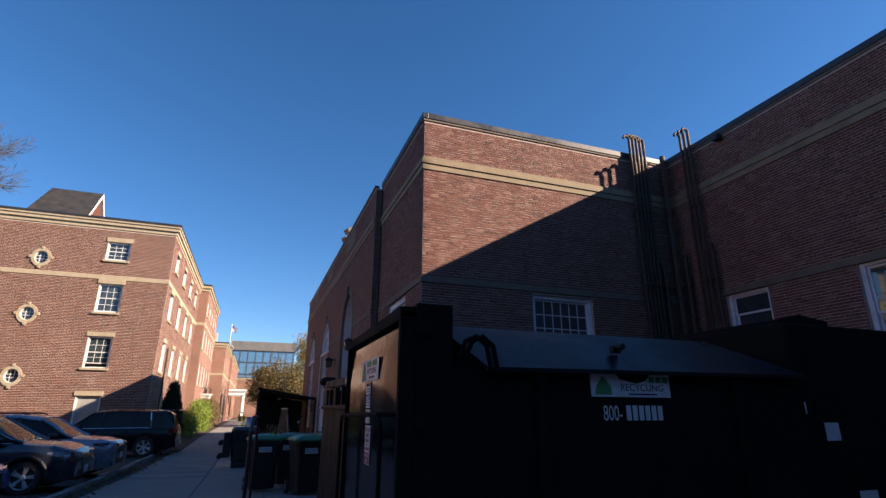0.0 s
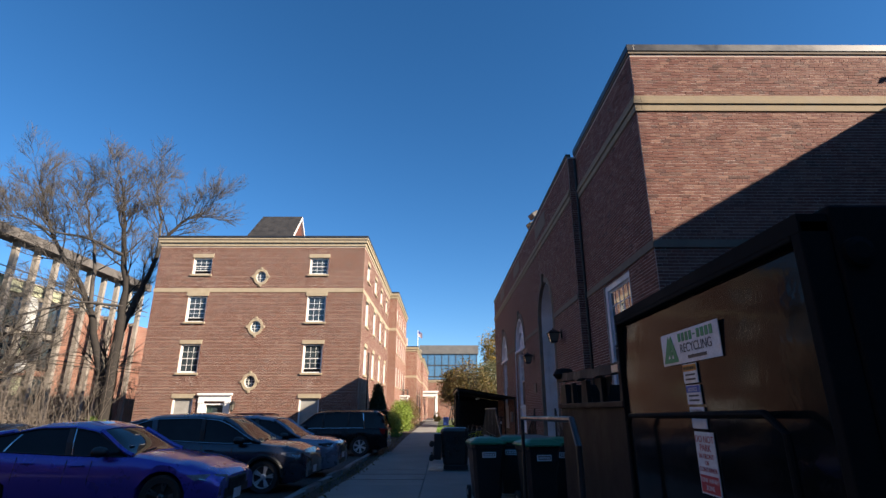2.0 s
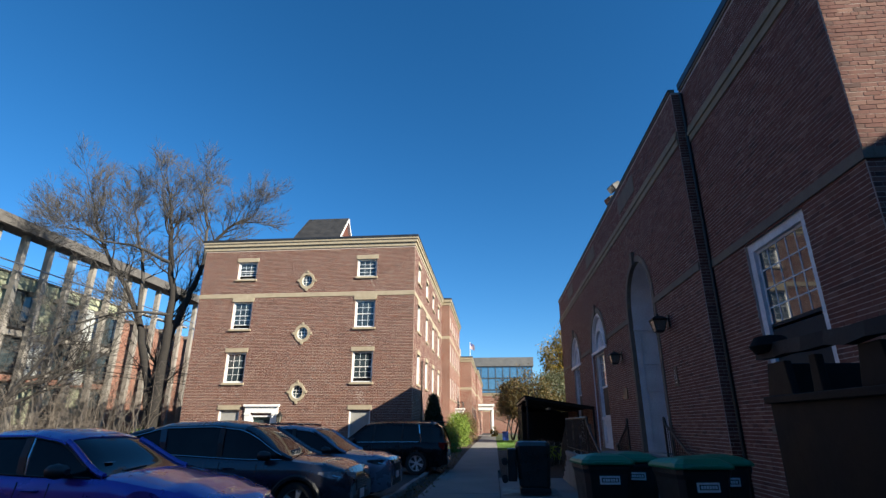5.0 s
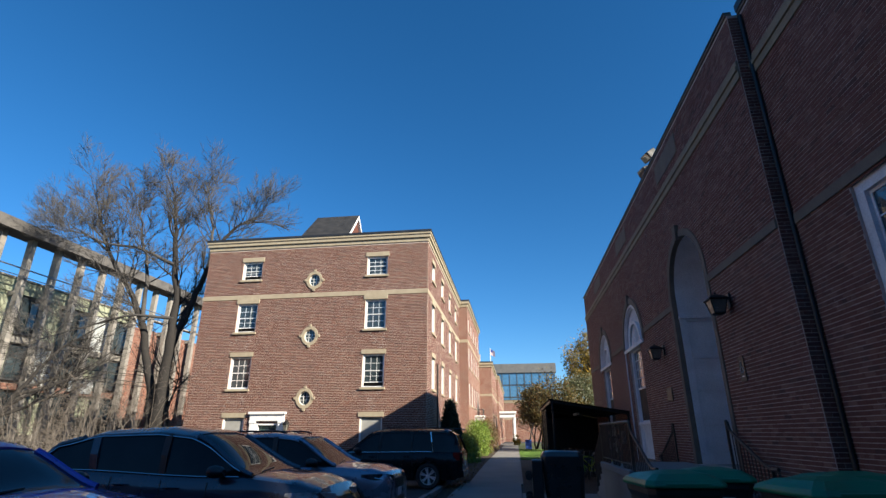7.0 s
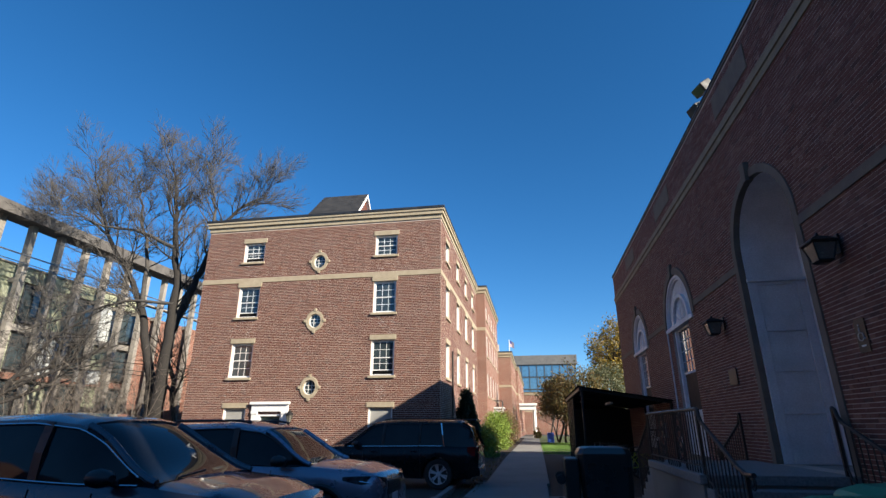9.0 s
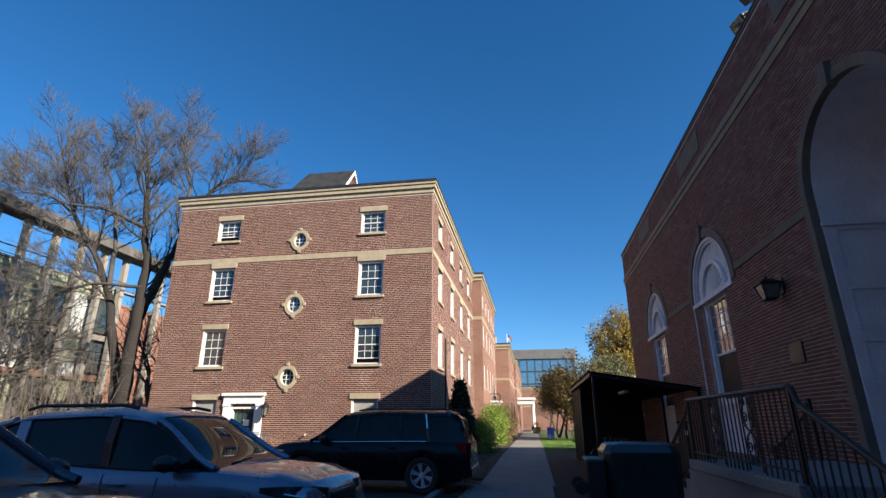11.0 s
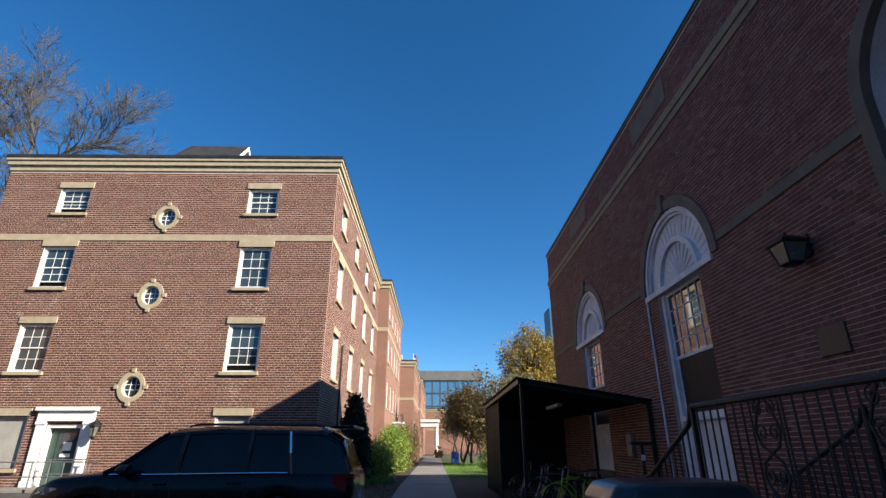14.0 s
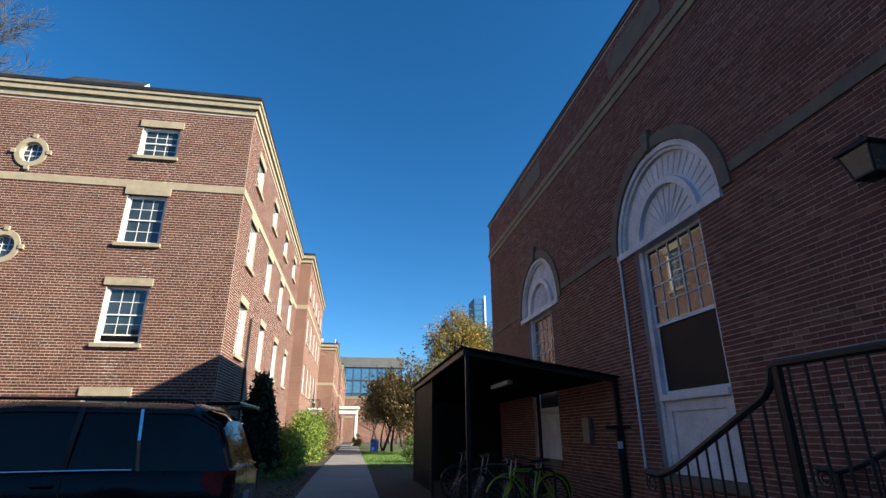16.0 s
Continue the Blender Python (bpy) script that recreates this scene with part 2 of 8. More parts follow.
# ---- brick walls ----
class Wall:
    """An upright wall: a core with holes cut through it, and courses of bricks laid proud on its face.
    origin: foot of the wall at u=0; along: unit vector of u; out: outward normal."""

    def __init__(self, origin, along, out, width, height, thick=0.35):
        self.o, self.u, self.n = Vector(origin), Vector(along), Vector(out)
        self.w, self.h, self.t = width, height, thick
        self.rects, self.arches = [], []

    def at(self, u, v, d=0.0):
        return self.o + self.u * u + Vector((0, 0, v)) + self.n * d

    def block(self, m, u0, u1, v0, v1, d0, d1):
        c = [self.at(u, v, d) for d in (d0, d1) for u, v in ((u0, v0), (u1, v0), (u1, v1), (u0, v1))]
        flip = self.u.cross(Vector((0, 0, 1))).dot(self.n) < 0
        faces = [(3, 2, 1, 0), (4, 5, 6, 7), (0, 1, 5, 4), (1, 2, 6, 5), (2, 3, 7, 6), (3, 0, 4, 7)]
        return m.add(c, [f[::-1] for f in faces] if flip else faces)

    def outline(self, m, poly, d0, d1):
        """A flat outline in (u, v) given depth."""
        n = len(poly)
        v = [self.at(*p, d0) for p in poly] + [self.at(*p, d1) for p in poly]
        return m.add(v, [tuple(range(n - 1, -1, -1)), tuple(range(n, 2 * n))] + [(i, (i + 1) % n, n + (i + 1) % n, n + i) for i in range(n)])

    def ring(self, m, cu, cv, ri, ro, d0, d1, a0=0, a1=180, n=24, stretch=1.0):
        full = a1 - a0 >= 360
        turns = [radians(a0 + (a1 - a0) * k / n) for k in range(n if full else n + 1)]
        rings = [[self.at(cu + r * math.cos(t), cv + stretch * r * math.sin(t), d) for r, d in ((ri, d0), (ro, d0), (ro, d1), (ri, d1))] for t in turns]
        if full:
            rings.append(rings[0])
        return m.loft(rings, caps=not full)

    def hole(self, u0, u1, v0, v1):
        self.rects.append((u0, u1, v0, v1))

    def arch(self, cu, cv, r):
        """A half round opening above the springing line."""
        self.arches.append((cu, cv, r))

    def core(self):
        m = Mesh()
        rects = self.rects + [(c - r, c + r, v, v + r) for c, v, r in self.arches]
        us = sorted({0, self.w, *[x for r in rects for x in r[:2]]})
        vs = sorted({0, self.h, *[x for r in rects for x in r[2:]]})
        for a, b in zip(us, us[1:]):
            run = None
            for c, d in zip(vs, vs[1:]):
                um, vm = (a + b) / 2, (c + d) / 2
                if any(r[0] < um < r[1] and r[2] < vm < r[3] for r in rects):
                    if run:
                        self.block(m, a, b, *run, -self.t, 0)
                    run = None
                else:
                    run = (run[0], d) if run else (c, d)
            if run:
                self.block(m, a, b, *run, -self.t, 0)
        for c, v, r in self.arches:
            for s in (-1, 1):
                for k in range(12):
                    t0, t1 = radians(90 * k / 12), radians(90 * (k + 1) / 12)
                    p = [(c + s * r * math.cos(t), v + r * math.sin(t)) for t in (t0, t1)]
                    self.outline(m, [p[0], (c + s * r, p[0][1]), (c + s * r, p[1][1]), p[1]], -self.t, 0)
        return m

    def laid(self, course, length, joint=0.011, header=6, v0=0.0, v1=None, seed=1, proud=(0.0012, 0.003)):
        """Spans (u0, u1, v0, v1) of all bricks, cut at the openings."""
        rng, out = random.Random(seed), []
        rects = self.rects
        for k in range(int(((v1 or self.h) - v0) / course)):
            lo, hi = v0 + k * course + joint / 2, v0 + (k + 1) * course - joint / 2
            mid = (lo + hi) / 2
            cuts = sorted([(a, b) for a, b, c, d in rects if c < mid < d] +
                          [(c - h, c + h) for c, v, r in self.arches if v < mid < v + r for h in [math.sqrt(r * r - (mid - v) ** 2)]])
            spans, start = [], 0.0
            for a, b in cuts:
                if a > start:
                    spans.append((start, a))
                start = max(start, b)
            spans.append((start, self.w))
            step = length / 2 if header and k % header == header - 1 else length
            for a, b in spans:
                u = math.floor((a - (k % 2) * step / 2) / step) * step + (k % 2) * step / 2
                while u < b:
                    x0, x1 = max(u, a) + joint * 0.3, min(u + step, b) - joint * 0.3
                    if x1 - x0 > 0.02:
                        out.append((x0, x1, lo, hi, rng.uniform(*proud)))
                    u += step
        return out

    def brickwork(self, spans):
        """All the spans in one mesh, each a block of its own."""
        n = len(spans)
        s = np.array(spans)
        o, u, nn = np.array(self.o), np.array(self.u), np.array(self.n)
        rng = np.random.default_rng(5)
        wob = rng.normal(0, 0.0012, (n, 4, 2))
        uu = np.stack([s[:, 0], s[:, 1], s[:, 1], s[:, 0]], 1) + wob[:, :, 0]
        vv = np.stack([s[:, 2], s[:, 2], s[:, 3], s[:, 3]], 1) + wob[:, :, 1]
        back = o + uu[..., None] * u + vv[..., None] * np.array([0, 0, 1.0])
        front = back + np.maximum(s[:, 4][:, None] + rng.normal(0, 0.0007, (n, 4)), 0.0008)[..., None] * nn
        verts = np.concatenate([back, front], 1).reshape(-1, 3)
        pat = np.array([(4, 5, 6, 7), (0, 1, 5, 4), (1, 2, 6, 5), (2, 3, 7, 6), (3, 0, 4, 7)])
        if self.u.cross(Vector((0, 0, 1))).dot(self.n) < 0:
            pat = pat[:, ::-1]
        faces = (pat[None] + 8 * np.arange(n)[:, None, None]).reshape(-1)
        me = bpy.data.meshes.new("brickwork")
        me.vertices.add(8 * n)
        me.vertices.foreach_set("co", verts.ravel())
        me.loops.add(20 * n)
        me.loops.foreach_set("vertex_index", faces)
        me.polygons.add(5 * n)
        me.polygons.foreach_set("loop_start", np.arange(0, 20 * n, 4))
        me.polygons.foreach_set("use_smooth", np.zeros(5 * n, dtype=bool))
        me.update(calc_edges=True)
        return me

    def finish(self, parent, name, mortar, brick, loose, course, length, near=None, **kw):
        """Core, brickwork and, within the stretch near (u0, u1, v0, v1), single bricks."""
        core = part(name, self.core(), mortar, parent)
        spans = self.laid(course, length, **kw)
        single = []
        if near:
            a, b, c, d = near
            whole = length * 0.9
            single = [s for s in spans if a < s[0] and s[1] < b and c < s[2] and s[3] < d and s[1] - s[0] > whole][:300]
            chosen = set(single)
            spans = [s for s in spans if s not in chosen]
        tagged(part("brickwork", self.brickwork(spans), brick, core), kind="stuff")
        self.pending = (core, single, loose)
        return core

    def single_bricks(self):
        """The bricks that can be picked apart, on one shared mesh."""
        core, single, loose = self.pending
        if not single:
            return
        w, h = single[0][1] - single[0][0], single[0][3] - single[0][2]
        c = 0.002
        m = Mesh().loft([[(-w / 2, 0, -h / 2), (w / 2, 0, -h / 2), (w / 2, 0, h / 2), (-w / 2, 0, h / 2)],
                         [(-w / 2, 0.006, -h / 2), (w / 2, 0.006, -h / 2), (w / 2, 0.006, h / 2), (-w / 2, 0.006, h / 2)],
                         [(-w / 2 + c, 0.008, -h / 2 + c), (w / 2 - c, 0.008, -h / 2 + c), (w / 2 - c, 0.008, h / 2 - c), (-w / 2 + c, 0.008, h / 2 - c)]])
        turn = Matrix((self.u, self.n, (0, 0, 1))).transposed().to_4x4()
        if turn.determinant() < 0:
            turn = Matrix((-self.u, self.n, (0, 0, 1))).transposed().to_4x4()
        me = m.data("brick")
        me.materials.append(loose)
        for s in single:
            ob = new("brick", me)
            ob.parent = core
            ob.matrix_basis = Matrix.Translation(self.at((s[0] + s[1]) / 2, (s[2] + s[3]) / 2, s[4] - 0.008)) @ turn


def sash_window(wall, parent, u0, u1, v0, v1, frame_mat, cols, rows, deep=0.14, casing=0.07, blind=0.0, sill=None, lintel=None, open_gap=0.0, label=""):
    """A double-hung window in a wall's opening, with glazing bars, sill and lintel."""
    w = tagged(new("window"), label or "white double-hung sash window with dark panes")
    w.parent = parent
    m = Mesh()
    for a, b, c, d in ((u0, u0 + casing, v0, v1), (u1 - casing, u1, v0, v1), (u0 + casing, u1 - casing, v1 - casing, v1), (u0 + casing, u1 - casing, v0, v0 + casing)):
        wall.block(m, a, b, c, d, -deep - 0.08, -deep + 0.06)
    part("frame", m, frame_mat, w, bevel=0.006)
    a, b, c, d = u0 + casing, u1 - casing, v0 + casing, v1 - casing
    mid = (c + d) / 2
    for k, (lo, hi) in enumerate(((mid - 0.02, d), (c + open_gap, mid + 0.02 + open_gap * 0.2))):
        m, off = Mesh(), -deep - 0.035 * k
        st = 0.045
        for p, q, r, s in ((a, a + st, lo, hi), (b - st, b, lo, hi), (a + st, b - st, hi - st, hi), (a + st, b - st, lo, lo + st)):
            wall.block(m, p, q, r, s, off - 0.03, off)
        n_rows = rows[k] if isinstance(rows, tuple) else rows
        bar = 0.011
        for i in range(1, cols):
            x = a + st + (b - a - 2 * st) * i / cols
            wall.block(m, x - bar, x + bar, lo + st, hi - st, off - 0.026, off - 0.006)
        for i in range(1, n_rows):
            z = lo + st + (hi - lo - 2 * st) * i / n_rows
            wall.block(m, a + st, b - st, z - bar, z + bar, off - 0.024, off - 0.008)
        part("sash", m, frame_mat, w)
        for i in range(cols):
            for j in range(n_rows):
                p = a + st + (b - a - 2 * st) * i / cols
                q = a + st + (b - a - 2 * st) * (i + 1) / cols
                r = lo + st + (hi - lo - 2 * st) * j / n_rows
                s = lo + st + (hi - lo - 2 * st) * (j + 1) / n_rows
                part("pane", wall.block(Mesh(), p, q, r, s, off - 0.02, off - 0.014), window_glass, w)
    part("back", wall.block(Mesh(), u0, u1, v0, v1, -deep - 0.3, -deep - 0.28), room_shade, w, "dark sheet standing in for the unlit room")
    if blind:
        part("blind", wall.block(Mesh(), a, b, d - (d - c) * blind, d, -deep - 0.12, -deep - 0.1), blind_cloth, w, "pale roller blind")
    if sill:
        part("sill", wall.block(Mesh(), u0 - 0.1, u1 + 0.1, v0 - 0.13, v0, -deep, 0.1), sill, w, bevel=0.008)
    if lintel:
        part("lintel", wall.block(Mesh(), u0 - 0.1, u1 + 0.1, v1, v1 + 0.28, -deep, 0.05), lintel, w, bevel=0.008)
    return w


screen_mesh = surface("screen_mesh", (0.008, 0.008, 0.009), (0.018, 0.018, 0.02), 2, 0.6, bump=0.05, fine=400)
screen_mesh.node_tree.nodes["Principled BSDF"].inputs["Specular IOR Level"].default_value = 0.25
# near-black colour stands in for the shade inside unlit rooms
room_shade = surface("room_shade", (0.015, 0.016, 0.018), (0.04, 0.04, 0.042), 2, 0.9, bump=0)
blind_cloth = surface("blind_cloth", (0.35, 0.35, 0.34), (0.5, 0.5, 0.48), 3, 0.8, bump=0.1)
board_grey = surface("board_grey", (0.26, 0.255, 0.235), (0.34, 0.335, 0.31), 2, 0.7, bump=0.1)

# ---- hall: the brick building beside the walk ----
HN, HS, H_TOP = 3.98, 4.2, 9.1
hall = thing("brick_hall", "long red-brick hall with arched openings and stone bands", "building", (HN, 23, 0))
hall.matrix_world = Matrix()

north = Wall((HN, 15.1, -0.6), (0, 1, 0), (-1, 0, 0), 21.85, H_TOP + 0.6)
B = 0.6   # foot of the wall below the datum
DOOR_Y, A1_Y, A2_Y = 19.66, 25.99, 32.03
for cy, r, half, low, spring in ((DOOR_Y, 1.3, 1.3, 0.95, 5.05), (A1_Y, 1.47, 0.92, 0.85, 4.62), (A2_Y, 1.47, 0.92, 0.85, 4.62)):
    cu = cy - 15.1
    if half < r:
        north.hole(cu - half, cu + half, low + B, spring - 0.12 + B)
        north.hole(cu - r, cu + r, spring - 0.12 + B, spring + B)
    else:
        north.hole(cu - half, cu + half, low + B, spring + B)
    north.arch(cu, spring + B, r)
north.finish(hall, "wall_west", hall_mortar, hall_brick, hall_brick_loose, 0.0665, 0.205, near=(6.2, 9.2, 1.6 + B, 3.4 + B), seed=3, proud=(0.002, 0.0065))

south_w = Wall((HS, 10.457, -0.6), (0, 1, 0), (-1, 0, 0), 4.64, H_TOP + 0.6)
south_w.hole(1.37, 3.16, 1.7 + B, 4.74 + B)
south_w.finish(hall, "wall_west_pavilion", hall_mortar, hall_brick, hall_brick_loose, 0.0665, 0.205, seed=4, proud=(0.002, 0.0065))
south_s = Wall((HS + 0.007, 10.45, -0.6), (1, 0, 0), (0, -1, 0), 8.0, H_TOP + 0.6)
south_s.hole(2.95, 4.75, 2.3 + B, 4.7 + B)
south_s.finish(hall, "wall_south", hall_mortar, hall_brick, hall_brick_loose, 0.0665, 0.205, seed=6, proud=(0.002, 0.0065))
ret = Wall((HN + 0.004, 15.09, -0.6), (1, 0, 0), (0, -1, 0), HS - HN - 0.008, H_TOP + 0.6, 0.008)
ret.finish(hall, "wall_return", hall_mortar, hall_brick, hall_brick_loose, 0.0665, 0.205, seed=12, proud=(0.002, 0.0065))
WX = 12.1
wing_w = Wall((WX, -25.0, -0.6), (0, 1, 0), (-1, 0, 0), 35.45, H_TOP + 0.6)
for y0, y1, lo, hi in ((7.85, 9.05, 3.67, 4.79), (4.35, 5.87, 2.7, 4.8)):
    wing_w.hole(y0 + 25, y1 + 25, lo + B, hi + B)
wing_w.finish(hall, "wall_wing", hall_mortar, hall_brick, hall_brick_loose, 0.0665, 0.205, seed=7, v0=2.2 + B, proud=(0.002, 0.0065))
# plain walls that close the block, and its flat roof
m = Mesh()
m.box(HN + 0.35, 26, 36.6, 36.95, -0.6, H_TOP)
m.box(25.6, 26, -25, 36.6, -0.6, H_TOP)
m.box(WX + 0.35, 25.6, -25, -24.6, -0.6, H_TOP)
part("wall_back", m, dorm_mortar, hall)
m = Mesh().box(HN + 0.36, 25.6, 15.3, 36.55, 8.55, 8.7)
m.box(HS + 0.36, 25.6, 10.85, 15.3, 8.55, 8.7)
m.box(WX + 0.36, 25.6, -24.5, 10.85, 8.55, 8.7)
part("roof", m, roof_felt, hall)


def hall_band(name, lo, hi, out, mat, arches=False, drop=0.0):
    """A stone course that runs round the hall, broken at the arches."""
    m = Mesh()
    low_hi = hi - drop
    gaps = [(DOOR_Y, 1.44), (A1_Y, 1.7), (A2_Y, 1.7)] if arches else []
    y = 15.1
    for c, r in gaps + [(36.95 + out, 0)]:
        m.box(HN - out, HN + 0.1, y, c - r, lo, low_hi)
        y = c + r
    m.box(HS - out, HS + 0.1, 10.45 - out, 15.1 - 0.002, lo, hi)
    m.box(HS + 0.1, WX - out, 10.45 - out, 10.55, lo, hi)
    m.box(WX - out, WX + 0.1, -25, 10.45 + 0.0, lo, hi)
    pieces(name, m, mat, hall, bevel=0.006)


hall_band("impost_band", 4.76, 4.92, 0.03, brownstone, True)
hall_band("cornice_band", 7.7, 7.86, 0.03, buff_stone)
hall_band("cornice_band", 7.86, 7.95, 0.06, buff_stone)
hall_band("cornice_band", 7.95, 8.06, 0.035, buff_stone)
hall_band("coping", 9.1, 9.16, 0.03, brownstone)
hall_band("parapet_flashing", 9.16, 9.32, 0.05, coping_metal, drop=0.12)
m = Mesh()
for c, half in ((A1_Y, 0.95), (A2_Y, 0.95), (DOOR_Y, 0.95)):
    north.block(m, c - 15.1 - half, c - 15.1 + half, 8.3 + B, 8.86 + B, -0.01, 0.022)
pieces("frieze_panel", m, brownstone, hall, "weathered stone panel in the parapet", bevel=0.005)


def lunette_window(cy):
    """An arched white fan panel over a tall sash window with a panelled apron."""
    w = tagged(new("arched_window"), "tall white window under a carved sunburst lunette")
    w.parent = hall
    cu, sp, r = cy - 15.1, 4.62 + B, 1.47
    part("stone_arch", north.ring(Mesh(), cu, sp, r, r + 0.22, -0.05, 0.04), brownstone, w, "dark stone arch with keystone", bevel=0.004)
    part("keystone", north.outline(Mesh(), [(cu - 0.07, sp + r - 0.02), (cu + 0.07, sp + r - 0.02), (cu + 0.12, sp + r + 0.36), (cu - 0.12, sp + r + 0.36)], -0.05, 0.09), brownstone, w, bevel=0.006)
    fan = [(cu + r * math.cos(radians(a)), sp + r * math.sin(radians(a))) for a in range(0, 181, 6)]
    part("lunette_panel", north.outline(Mesh(), fan, -0.16, -0.12), old_white, w, "weathered white-painted fan panel")
    m = north.ring(Mesh(), cu, sp, r - 0.1, r, -0.12, 0.0)
    north.ring(m, cu, sp, r - 0.16, r - 0.1, -0.12, -0.05)
    pieces("lunette_moulding", m, old_white, w, bevel=0.006)
    part("lunette_moulding", north.ring(Mesh(), cu, sp, r * 0.52, r * 0.6, -0.12, -0.03), old_white, w, bevel=0.008)
    m = Mesh()
    for k in range(1, 12):
        a = radians(180 * k / 12)
        d, s = Vector((math.cos(a), math.sin(a))), Vector((-math.sin(a), math.cos(a)))
        p = Vector((cu, sp))
        north.outline(m, [tuple(p + d * 0.12 + s * 0.008), tuple(p + d * 0.12 - s * 0.008), tuple(p + d * r * 0.5 - s * 0.03), tuple(p + d * r * 0.5 + s * 0.03)], -0.13, -0.1)
    for k in range(22):
        a = radians(180 * (k + 0.5) / 22)
        d, s = Vector((math.cos(a), math.sin(a))), Vector((-math.sin(a), math.cos(a)))
        p = Vector((cu, sp))
        north.outline(m, [tuple(p + d * r * 0.63 + s * 0.03), tuple(p + d * r * 0.63 - s * 0.03), tuple(p + d * r * 0.87 - s * 0.055), tuple(p + d * r * 0.87 + s * 0.055)], -0.13, -0.108)
    pieces("sunburst_ray", m, old_white, w)
    part("lunette_rail", north.block(Mesh(), cu - r, cu + r, sp - 0.12, sp, -0.2, 0.05), old_white, w, bevel=0.01)
    u0, u1, top, low = cu - 0.92, cu + 0.92, sp - 0.12, 0.85 + B
    m = Mesh()
    for a, b in ((u0, u0 + 0.12), (u1 - 0.12, u1)):
        north.block(m, a, b, low, top, -0.2, -0.07)
    pieces("casing", m, old_white, w, bevel=0.01)
    a, b = u0 + 0.12, u1 - 0.12
    sill = 2.02 + B
    part("apron_panel", north.block(Mesh(), a, b, low, sill - 0.1, -0.2, -0.12), old_white, w, "white wooden apron panel below the sash")
    m = Mesh()
    for p, q, s, t in ((a, a + 0.16, low, sill - 0.1), (b - 0.16, b, low, sill - 0.1), (a + 0.16, b - 0.16, low, low + 0.2), (a + 0.16, b - 0.16, sill - 0.26, sill - 0.1)):
        north.block(m, p, q, s, t, -0.12, -0.09)
    pieces("apron_rail", m, old_white, w, bevel=0.008)
    part("sill", north.block(Mesh(), a - 0.02, b + 0.02, sill - 0.1, sill, -0.2, -0.02), old_white, w, bevel=0.01)
    part("stone_sill", north.block(Mesh(), u0 - 0.06, u1 + 0.06, low - 0.14, low - 0.002, -0.2, 0.06), brownstone, w, bevel=0.01)
    midz = 3.12 + B
    m = Mesh()
    for lo, hi, off in ((midz, top, -0.13), (sill, midz + 0.09, -0.16)):
        for p, q, s, t in ((a, a + 0.05, lo, hi), (b - 0.05, b, lo, hi), (a + 0.05, b - 0.05, hi - 0.06, hi), (a + 0.05, b - 0.05, lo, lo + 0.06)):
            north.block(m, p, q, s, t, off - 0.03, off)
    part("sash", m, old_white, w)
    m = Mesh()
    for lo, hi, off in ((midz, top, -0.13),):
        for i in range(1, 5):
            x = a + 0.05 + (b - a - 0.1) * i / 5
            north.block(m, x - 0.01, x + 0.01, lo + 0.06, hi - 0.06, off - 0.02, off - 0.004)
        for j in range(1, 4):
            z = lo + 0.06 + (hi - lo - 0.12) * j / 4
            north.block(m, a + 0.05, b - 0.05, z - 0.01, z + 0.01, off - 0.018, off - 0.006)
    pieces("glazing_bar", m, old_white, w)
    part("pane", north.block(Mesh(), a + 0.05, b - 0.05, midz + 0.06, top - 0.06, -0.155, -0.149), window_glass, w)
    part("pane", north.block(Mesh(), a + 0.05, b - 0.05, sill + 0.06, midz + 0.03, -0.185, -0.179), window_glass, w)
    part("insect_screen", north.block(Mesh(), a + 0.05, b - 0.05, sill + 0.06, midz + 0.03, -0.165, -0.162), screen_mesh, w, "dark insect screen over the lower sash")
    part("back", north.block(Mesh(), u0, u1, low, top, -0.42, -0.4), room_shade, w)


lunette_window(A1_Y)
lunette_window(A2_Y)


